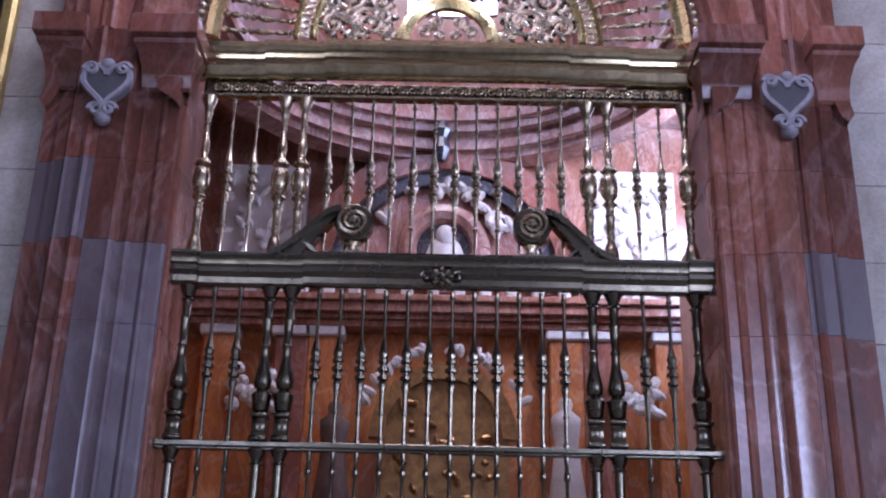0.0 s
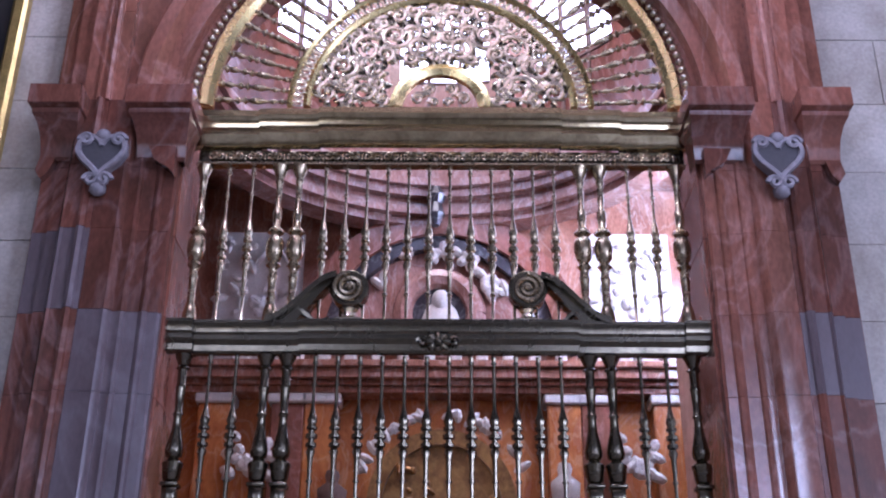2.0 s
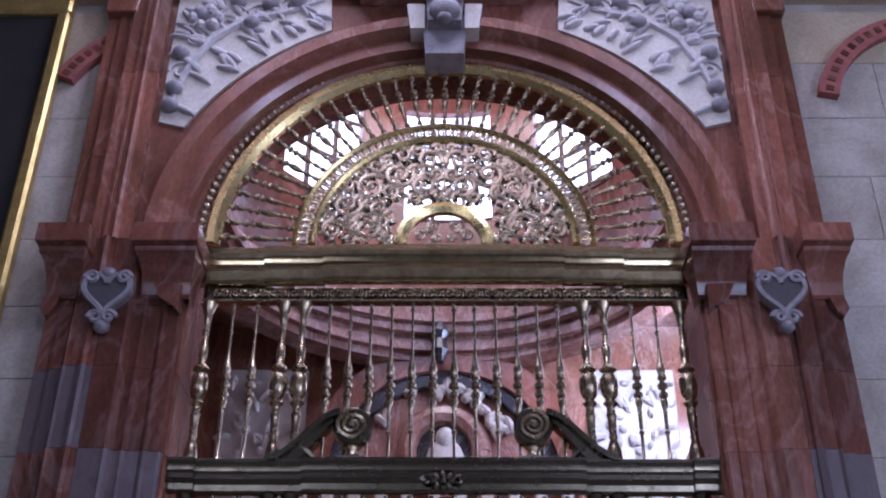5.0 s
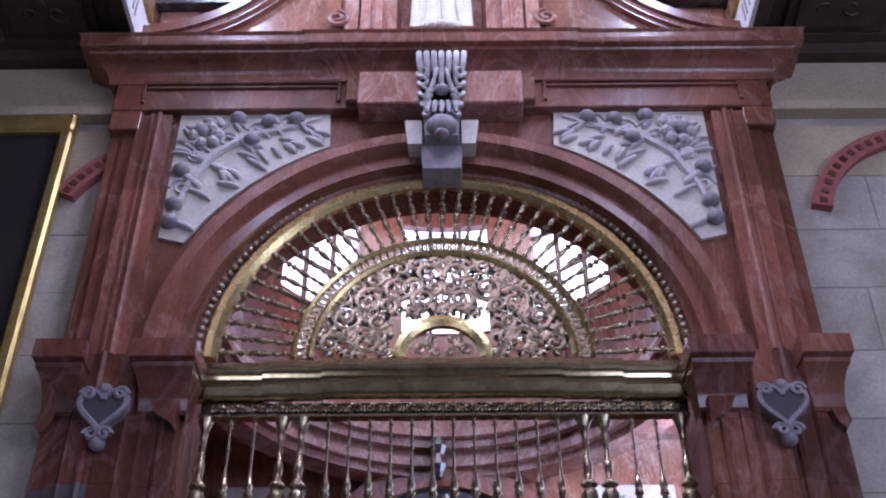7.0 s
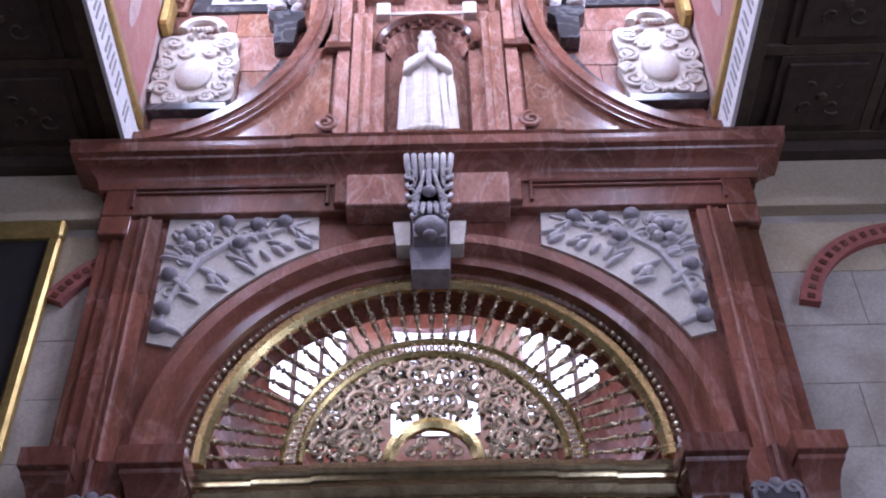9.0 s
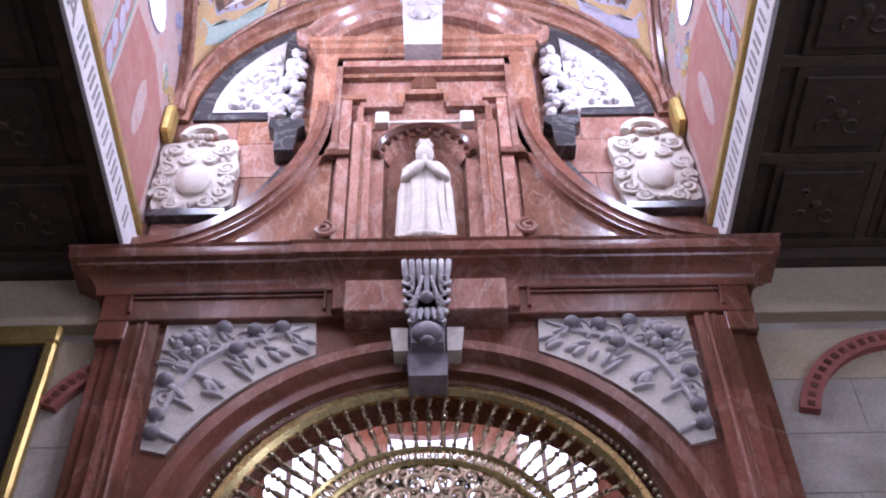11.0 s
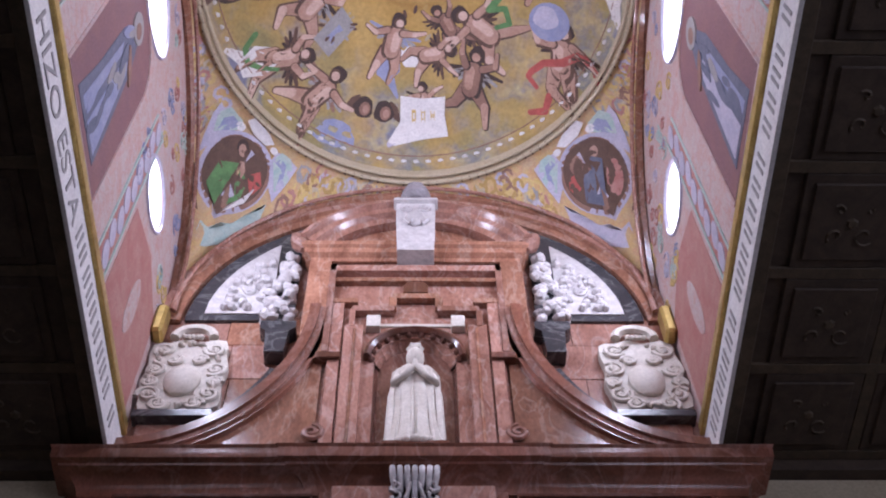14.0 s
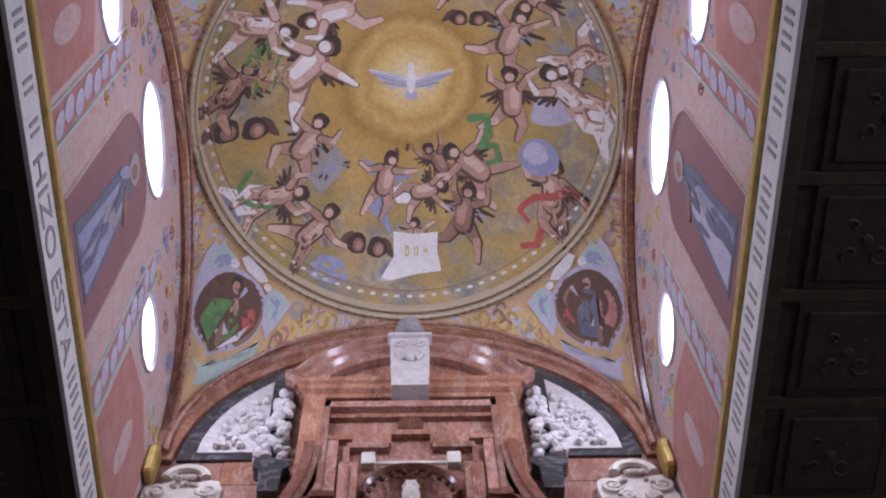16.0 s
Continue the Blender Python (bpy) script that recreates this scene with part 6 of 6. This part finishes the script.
class Paint:
    """Flat coloured fields that follow the curve of the vault; each colour is a material of the one mesh."""

    def __init__(self, height):
        self.h, self.v, self.f, self.m, self.mats = height, [], [], [], []

    def field(self, pts, m, off, centre=None):
        """A star-shaped outline in plan, filled from its centre in three rings."""
        if m not in self.mats:
            self.mats.append(m)
        k = self.mats.index(m)
        cx = centre[0] if centre else sum(p[0] for p in pts) / len(pts)
        cy = centre[1] if centre else sum(p[1] for p in pts) / len(pts)
        o, n = len(self.v), len(pts)
        self.v.append((cx, cy, self.h(cx, cy) - off))
        for s in (0.35, 0.7, 1.0):
            for x, y in pts:
                px, py = cx + (x - cx) * s, cy + (y - cy) * s
                self.v.append((px, py, self.h(px, py) - off))
        for i in range(n):
            j = (i + 1) % n
            self.f.append((o, o + 1 + i, o + 1 + j))
            for r in (0, 1):
                a = o + 1 + r * n
                self.f.append((a + i, a + n + i, a + n + j, a + j))
            self.m += [k] * 3
        return self

    def blob(self, x, y, a, b, turn, m, off=0.007, n=16, wob=0.0, seed=0):
        c, s = math.cos(radians(turn)), math.sin(radians(turn))
        pts = []
        for i in range(n):
            t = 2 * math.pi * i / n
            w = 1 + wob * (math.sin(3 * t + seed) + 0.6 * math.sin(5 * t + 2 * seed))
            p, q = a * w * math.cos(t), b * w * math.sin(t)
            pts.append((x + p * c - q * s, y + p * s + q * c))
        return self.field(pts, m, off, (x, y))

    def limb(self, p, q, r0, r1, m, off, n=6):
        """A tapering rounded stroke from p to q."""
        a = math.atan2(q[1] - p[1], q[0] - p[0])
        pts = [(p[0] + r0 * math.cos(a + math.pi / 2 + math.pi * i / n), p[1] + r0 * math.sin(a + math.pi / 2 + math.pi * i / n)) for i in range(n + 1)]
        pts += [(q[0] + r1 * math.cos(a - math.pi / 2 + math.pi * i / n), q[1] + r1 * math.sin(a - math.pi / 2 + math.pi * i / n)) for i in range(n + 1)]
        return self.field(pts, m, off, ((p[0] + q[0]) / 2, (p[1] + q[1]) / 2))

    def done(self, name, parent, label=""):
        me = bpy.data.meshes.new(name)
        me.from_pydata(self.v, [], self.f)
        for m in self.mats:
            me.materials.append(m)
        for p, k in zip(me.polygons, self.m):
            p.material_index, p.use_smooth = k, True
        return part(name, me, None, parent, label)


def cherub(x, y, turn, s=1.0, wing=FLESH_DK, cloth=None, seed=0, skin=(FLESH, FLESH_DK, FLESH_LT)):
    """A painted winged figure of plain rounded strokes, its hips at (x, y); turn is the way to the head in plan."""
    c, q = math.cos(radians(turn)), math.sin(radians(turn))
    rnd = random.Random(seed)
    flip = rnd.choice((-1, 1))

    def at(u, v):
        v *= flip
        return x + s * (u * c - v * q), y + s * (u * q + v * c)

    def way(p, a, d):
        """From the body point p, d along the angle a (0: toward the head)."""
        return p[0] + d * math.cos(radians(a)), p[1] + d * math.sin(radians(a))
    mid, dark, light = skin
    p = Paint(dz)
    # wings: long feathers fanned from the shoulder
    for side, a0 in ((1, rnd.uniform(60, 110)), (-1, -rnd.uniform(60, 110))):
        root = (0.17, 0.04 * side)
        for k in range(4):
            tip = way(root, a0 + 16 * side * k, 0.25 - 0.035 * k)
            p.limb(at(*root), at(*tip), 0.034 * s, 0.014 * s, wing if k % 2 == 0 else HAIR if wing is FLESH_DK else GREYF, 0.006 + 0.0005 * k)
    if cloth:
        pts = [(-0.08, -0.12), (0.05, -0.02), (-0.02, 0.12), (-0.2, 0.16), (-0.34, 0.05), (-0.28, -0.08)]
        p.field([at(*w) for w in pts], cloth, 0.0085)
        p.limb(at(-0.3, 0.08), at(-0.45, 0.2), 0.05 * s, 0.015 * s, cloth, 0.0087)
    # legs, then arms: each a dark contour under a lit stroke
    for side in (1, -1):
        hip, a1 = (-0.01, 0.05 * side), 180 - side * rnd.uniform(5, 55)
        knee = way(hip, a1, 0.17)
        foot = way(knee, a1 + rnd.uniform(-75, 75), 0.16)
        o = 0.0092 if side > 0 else 0.0112
        p.limb(at(*hip), at(*knee), 0.078 * s, 0.056 * s, dark, o).limb(at(*knee), at(*foot), 0.054 * s, 0.03 * s, dark, o + 0.0003)
        p.limb(at(hip[0], hip[1] + 0.008), at(knee[0], knee[1] + 0.008), 0.064 * s, 0.043 * s, mid, o + 0.0006)
        p.limb(at(knee[0], knee[1] + 0.007), at(foot[0], foot[1] + 0.007), 0.041 * s, 0.022 * s, mid if side > 0 else light, o + 0.0009)
    p.limb(at(-0.01, 0), at(0.17, 0.0), 0.1 * s, 0.105 * s, dark, 0.0126)
    p.limb(at(0.0, 0.014), at(0.165, 0.016), 0.082 * s, 0.086 * s, mid, 0.0131)
    p.limb(at(0.02, 0.034), at(0.16, 0.038), 0.04 * s, 0.046 * s, light, 0.0136)
    for side in (1, -1):
        sh, a1 = (0.2, 0.085 * side), side * rnd.uniform(20, 120)
        elbow = way(sh, a1, 0.13)
        palm = way(elbow, a1 - side * rnd.uniform(-20, 80), 0.12)
        p.limb(at(*sh), at(*elbow), 0.046 * s, 0.038 * s, dark, 0.0141).limb(at(*elbow), at(*palm), 0.036 * s, 0.024 * s, dark, 0.0143)
        p.limb(at(sh[0], sh[1] + 0.007), at(elbow[0], elbow[1] + 0.007), 0.034 * s, 0.028 * s, mid, 0.0147)
        p.limb(at(elbow[0], elbow[1] + 0.006), at(palm[0], palm[1] + 0.006), 0.027 * s, 0.017 * s, light, 0.0149)
    turned_to = rnd.uniform(-0.03, 0.03)
    p.blob(*at(0.325, turned_to), 0.088 * s, 0.082 * s, turn, HAIR, 0.0152, 14, 0.07, seed)
    p.blob(*at(0.3, turned_to * 1.6), 0.056 * s, 0.058 * s, turn, dark, 0.0157, 12)
    p.blob(*at(0.298, turned_to * 1.6 + 0.012), 0.042 * s, 0.044 * s, turn, light, 0.0161, 12)
    p.done("painted_figure", vault)


def heads(x, y, turn, s=1.0):
    """Two winged heads side by side."""
    p = Paint(dz)
    c, q = math.cos(radians(turn)), math.sin(radians(turn))
    for u in (-0.14, 0.14):
        a, b = x + u * s * c, y + u * s * q
        p.blob(a + 1.0 * u * s * c, b + 1.0 * u * s * q - 0.03, 0.14 * s, 0.06 * s, turn + 300 * u, FLESH_DK, 0.008, 12, 0.14, u * 9)
        p.blob(a, b, 0.135 * s, 0.125 * s, turn, HAIR, 0.009, 16, 0.08, u * 50)
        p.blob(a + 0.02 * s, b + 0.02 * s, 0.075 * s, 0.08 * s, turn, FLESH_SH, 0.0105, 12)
        p.blob(a + 0.03 * s, b + 0.025 * s, 0.045 * s, 0.05 * s, turn, FLESH, 0.0115, 12)
    p.done("painted_figure", vault)


# pale bird in the glory
d = Paint(dz)
bx, by = 0.04, -2.79
d.blob(bx, by + 0.02, 0.055, 0.17, 0, PAPER, 0.009, 14).blob(bx, by + 0.2, 0.08, 0.07, 0, LILAC, 0.0085, 12, 0.1)
d.blob(bx, by - 0.17, 0.04, 0.05, 0, PAPER, 0.0095, 10)
for s in (-1, 1):
    for k in range(5):
        d.limb((bx + s * 0.04, by + 0.02 + 0.012 * k), (bx + s * (0.52 - 0.06 * k), by - 0.12 + 0.055 * k), 0.05, 0.014, (LILAC, BLUE, LILAC, GREYF, LILAC)[k], 0.0085 - 0.0004 * k)
    d.limb((bx + s * 0.05, by - 0.01), (bx + s * 0.5, by - 0.13), 0.025, 0.008, PAPER, 0.0092)
d.done("painted_dove", vault, "pale painted bird with spread wings")
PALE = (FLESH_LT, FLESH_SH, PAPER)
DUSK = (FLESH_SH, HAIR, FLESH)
for args in ((-1.36, -2.86, -41, 1.75, FLESH_DK, None, 3, PALE), (-2.15, -2.75, -49, 1.3, FLESH_DK, None, 8, DUSK), (-1.36, -1.96, -47, 1.3, HAIR, None, 5),
             (-1.74, -1.44, 5, 1.2, FLESH_DK, PAPER, 6), (-1.31, -0.92, -31, 1.25, FLESH_SH, None, 12), (-0.33, -1.42, -75, 1.15, BLUE, BLUE, 9),
             (0.12, -1.34, -10, 1.0, FLESH_DK, PAPER, 10), (0.91, -1.62, -146, 1.35, FLESH_DK, None, 11), (0.7, -0.99, -81, 1.25, HAIR, None, 14, DUSK),
             (1.8, -1.37, -90, 1.35, FLESH_DK, None, 15), (1.19, -3.27, -71, 1.3, HAIR, None, 16), (1.28, -2.48, -92, 1.3, FLESH_DK, None, 17),
             (2.05, -2.66, -142, 1.4, FLESH_DK, PAPER, 18, PALE), (2.12, -3.3, 130, 1.25, GREYF, None, 19, PALE), (-0.75, -3.72, 168, 1.4, FLESH_DK, None, 20, PALE),
             (-1.85, -3.61, 13, 1.4, FLESH_DK, None, 21, PALE), (0.1, -0.72, -89, 0.8, HAIR, None, 22), (0.42, -1.66, -120, 0.9, FLESH_DK, HALO_DK, 23, DUSK),
             (0.6, -4.2, 160, 1.3, FLESH_DK, None, 24), (-0.4, -4.5, 190, 1.3, FLESH_DK, BLUE, 25), (1.6, -4.1, 120, 1.3, FLESH_DK, None, 26)):
    cherub(*args)
heads(-2.03, -2.32, 8, 1.15), heads(-0.54, -0.74, 14, 0.95), heads(0.73, -3.59, 0, 0.8)
g = Paint(dz).blob(1.63, -1.89, 0.24, 0.23, 0, BLUE, 0.0170, 24).blob(1.59, -1.93, 0.15, 0.14, 0, LILAC, 0.0176, 18, 0.05)
g.done("painted_globe", vault, "blue painted globe")
Paint(dz).blob(1.8, -2.5, 0.3, 0.2, -20, LILAC, 0.005, 18, 0.08).blob(-1.02, -0.55, 0.26, 0.12, 20, BLUE, 0.005, 14, 0.1).done("painted_cloth", vault)


def ribbon(pts, r, m, off=0.0168):
    """A painted ribbon or palm through points in plan."""
    p = Paint(dz)
    for i in range(len(pts) - 1):
        p.limb(pts[i], pts[i + 1], r * (1 - 0.5 * i / len(pts)), r * (1 - 0.5 * (i + 1) / len(pts)), m, off + 0.00005 * i)
    p.done("painted_ribbon", vault)


ribbon([(0.78, -2.3), (0.98, -2.34), (1.02, -2.1), (0.9, -1.95), (1.1, -1.98), (1.16, -1.8), (1.0, -1.74)], 0.05, GREENF)
ribbon([(-1.95, -1.78), (-2.06, -1.66), (-2.04, -1.5), (-1.9, -1.4), (-1.7, -1.33)], 0.035, GREENF)
for s in (-1, 1):
    ribbon([(1.8, -1.45), (1.8 + 0.22 * s, -1.5 - 0.1 * s), (1.8 + 0.36 * s, -1.38 - 0.1 * s), (1.8 + 0.4 * s, -1.22), (1.8 + 0.3 * s, -1.12)], 0.045, REDF)
ribbon([(1.65, -1.05), (1.6, -0.9), (1.42, -0.84)], 0.04, REDF)
rnd = random.Random(88)
for i in range(26):
    a = rnd.uniform(0.4, 2.4)
    x, y = -1.66 + rnd.uniform(-0.22, 0.22), -3.15 + rnd.uniform(-0.25, 0.3)
    Paint(dz).limb((x, y), (x + 0.16 * math.cos(a), y + 0.16 * math.sin(a)), 0.022, 0.008, rnd.choice((GREENF, CLOUD_GR, HALO_DK)), 0.0165 + 0.0001 * i).done("painted_palm", vault)
t = Paint(dz).field([(-1.28, -1.62), (-0.92, -1.98), (-0.76, -1.72), (-1.1, -1.38)], GREYF, 0.0168).field([(-1.14, -1.6), (-0.96, -1.76), (-0.89, -1.65), (-1.08, -1.5)], BLUE, 0.0174)
for i in range(14):
    a = rnd.uniform(0, 6.28)
    t.blob(-0.98 + 0.2 * math.cos(a), -1.74 + 0.17 * math.sin(a), 0.05, 0.02, math.degrees(a), rnd.choice((CLOUD, FLESH_DK, GREYF)), 0.0177 + 0.00005 * i, 8)
t.done("painted_tablet", vault)
pp = Paint(dz).field([(-0.2, -0.88), (0.08, -0.85), (0.37, -0.88), (0.36, -0.68), (0.41, -0.46), (0.1, -0.42), (-0.27, -0.36), (-0.36, -0.4), (-0.2, -0.6)], PAPER, 0.0185)
pp.limb((-0.34, -0.38), (-0.22, -0.42), 0.03, 0.02, LILAC, 0.0189)
for i in range(3):
    u = -0.03 + 0.12 * i
    pp.limb((u, -0.74), (u, -0.58), 0.028, 0.024, YELLOW, 0.0192)
pp.done("painted_paper", vault, "white painted sheet with gold bars of writing")
for i in range(24):
    a = rnd.uniform(0, 6.28)
    Paint(dz).blob(0.15 + 0.36 * math.cos(a), -1.75 + 0.18 * math.sin(a), 0.06, 0.024, math.degrees(a) + 40, rnd.choice((HALO_DK, FLESH_DK, CLOUD, HALO)), 0.0045 + 0.0001 * i, 8).done("painted_leaf", vault)
# bars of writing round the rim
bar = mesh_of(Form().box(-0.012, 0.012, -0.028, 0.028, -0.003, 0.003, 0.001), "rim_letter", FLESH_DK)
for i in range(150):
    a = 2 * math.pi * i / 150
    if i % 7 in (5, 6):
        continue
    x, y = (RD + 0.035) * math.cos(a), VC + (RD + 0.035) * math.sin(a)
    o = part("rim_letter", bar, None, vault)
    o.matrix_basis = Matrix.Translation((x, y, ZR - 0.028)) @ Matrix.Rotation(a + math.pi / 2, 4, "Z")

# pendentive medallions
for sx in (-1, 1):
    for front in (0, 1):
        cx, cy = sx * 2.13, -0.53
        if front:
            cy = 2 * VC - cy
        fy = -1 if front else 1
        t = thing("pendentive_medallion", "round painted medallion in lilac and blue scroll frame", "painting", group="pendentive medallions")

        def at(u, v):
            """u outward to the middle of the wall, v toward the dome's centre line."""
            return cx - sx * 0.35 * u, cy + fy * (0.12 * u - 0.31 * v)

        def poly(p, pts, m, off):
            return p.field([at(u, v) for u, v in pts], m, off)

        def disc(u, v, a, b, n=20):
            return [(u + a * math.cos(2 * math.pi * i / n), v + b * math.sin(2 * math.pi * i / n)) for i in range(n)]
        p = Paint(vzp)
        poly(p, disc(0, 0, 1.13, 1.13, 28), LILAC, 0.006)
        poly(p, disc(0.02, -0.04, 1.05, 1.05, 28), FLESH_SH, 0.0075)
        poly(p, [(-1.1, 0.6), (-0.95, 1.1), (-0.7, 1.75), (-0.45, 2.1), (-0.35, 1.75), (-0.1, 1.35), (-0.05, 1.1), (-0.5, 0.95)], LILAC, 0.008)
        poly(p, [(-0.7, 1.15), (-0.55, 1.75), (-0.15, 1.95), (0.2, 1.5), (0.05, 1.15), (-0.3, 1.15)], TEAL, 0.0095)
        poly(p, [(-0.6, 1.15), (-0.4, 1.55), (-0.1, 1.65), (0.1, 1.35), (-0.2, 1.15)], BLUE, 0.011)
        poly(p, [(1.05, 0.25), (1.3, 0.6), (1.65, 0.5), (1.95, 0.2), (1.6, -0.35), (1.15, -0.85), (1.02, -0.5)], LILAC, 0.008)
        poly(p, [(1.15, 0.3), (1.45, 0.62), (1.75, 0.45), (1.8, 0.0), (1.5, -0.45), (1.2, -0.6)], TEAL, 0.0095)
        poly(p, [(1.2, 0.2), (1.4, 0.4), (1.58, 0.2), (1.5, -0.2), (1.25, -0.4)], BLUE, 0.011)
        poly(p, [(0.35, 1.55), (0.6, 1.75), (1.05, 1.25), (1.2, 0.85), (0.9, 0.75), (0.5, 1.1)], PAPER, 0.0105)
        poly(p, disc(0.12, 1.3, 0.15, 0.17, 12), PAPER, 0.0125)
        poly(p, disc(1.18, 0.62, 0.13, 0.14, 12), PAPER, 0.0125)
        poly(p, [(-1.5, -0.3), (-1.1, 0.5), (-1.15, -0.2), (-1.0, -0.9)], FLESH_DK, 0.0085)
        poly(p, [(-0.9, -1.1), (-0.2, -1.35), (0.6, -1.2), (1.0, -0.9), (0.7, -1.5), (-0.3, -1.75), (-1.1, -1.6)], TEAL if sx < 0 else LILAC, 0.009)
        p.done("scroll_frame", t)
        p = Paint(vzp)
        poly(p, disc(0, 0, 0.98, 0.98, 28), FLESH_DK, 0.014)
        if sx < 0:
            poly(p, [(-0.85, -0.25), (-0.5, 0.25), (0.1, 0.15), (0.35, -0.4), (0.15, -0.8), (-0.5, -0.85)], GREENF, 0.0155)
            poly(p, [(0.35, -0.2), (0.75, -0.1), (0.8, -0.5), (0.45, -0.75)], REDF, 0.0155)
            poly(p, disc(0.2, 0.6, 0.2, 0.28, 12), HAIR, 0.017)
            poly(p, disc(0.18, 0.52, 0.12, 0.2, 12), FLESH, 0.0185)
            poly(p, [(0.1, 0.2), (0.25, 0.2), (0.28, -0.1), (0.15, -0.3)], FLESH, 0.017)
            poly(p, disc(-0.4, -0.6, 0.14, 0.1, 10), FLESH, 0.017)
            poly(p, [(-0.4, -0.95), (0.3, -0.75), (0.6, -0.55), (0.3, -0.9)], PAPER, 0.018)
        else:
            poly(p, [(-0.3, -0.8), (-0.25, 0.35), (0.1, 0.4), (0.35, -0.2), (0.3, -0.85)], BLUE_DK, 0.0155)
            poly(p, disc(0.0, 0.55, 0.13, 0.18, 12), FLESH, 0.017)
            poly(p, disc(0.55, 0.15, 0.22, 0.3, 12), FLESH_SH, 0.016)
            poly(p, disc(-0.6, -0.1, 0.25, 0.5, 12), FRESCO_RED, 0.016)
            poly(p, disc(0.6, -0.4, 0.2, 0.25, 12), REDF, 0.016)
        p.done("medallion_picture", t)
# painted foliage over the rest of the pendentives
rnd = random.Random(77)
cols = (FRESCO_RED, CREAM, YELLOW, HALO_DK, LILAC, FLESH_SH, YELLOW, GREYF)
k = 0
while k < 270:
    x, y = rnd.uniform(-2.57, 2.57), rnd.uniform(YF + 0.05, 0.0)
    r = math.hypot(x, y - VC)
    if r < RD + 0.14 or vz(x, y) < 11.9 or min(math.hypot((abs(x) - 2.1) / 0.75, (y - c) / 0.62) for c in (-0.55, 2 * VC + 0.55)) < 1:
        continue
    p = Paint(vz)
    m, a0, sg = rnd.choice(cols), rnd.uniform(0, 360), rnd.choice((-1, 1))
    for i in range(6):
        a = a0 + sg * 50 * i
        rr = 0.085 - 0.01 * i
        p.blob(x + rr * math.cos(radians(a)), y + rr * math.sin(radians(a)), 0.046, 0.017, a + 90, m, 0.003 + 0.0003 * i, 8)
    p.done("painted_leaf", vault)
    k += 1

# letters of the lantern band: the two words that can be read, bars for the rest
cu = bpy.data.curves.new("band_inscription", "FONT")
cu.body, cu.size, cu.extrude, cu.space_character = "HIZO ESTA", 0.33, 0.003, 1.02
cu.materials.append(GREYF)
o = new("band_inscription", cu)
o.parent = bpy.data.objects["wall_lantern_west"]
o.matrix_basis = Matrix(((0, 0, 1, -S + 0.036), (1, 0, 0, -4.1), (0, 1, 0, 9.17), (0, 0, 0, 1)))
tagged(o, "dark grey painted capitals")
lt = Form().box(-0.004, 0.004, -0.016, 0.016, -0.1, 0.1, 0.002)
lt_a = mesh_of(lt, "band_letter", GREYF)
for sx, wname in ((-1, "wall_lantern_west"), (1, "wall_lantern_east")):
    rnd = random.Random(90 + sx)
    wall = bpy.data.objects[wname]
    y = YF + 0.15
    while y < -0.3:
        if sx < 0 and -4.2 < y < -2.4:
            y += 0.1
            continue
        for q in (0, 0.075):
            part("band_letter", lt_a, None, wall).location = (sx * (S - 0.035), y + q, 9.3)
        y += rnd.choice((0.17, 0.2, 0.3))
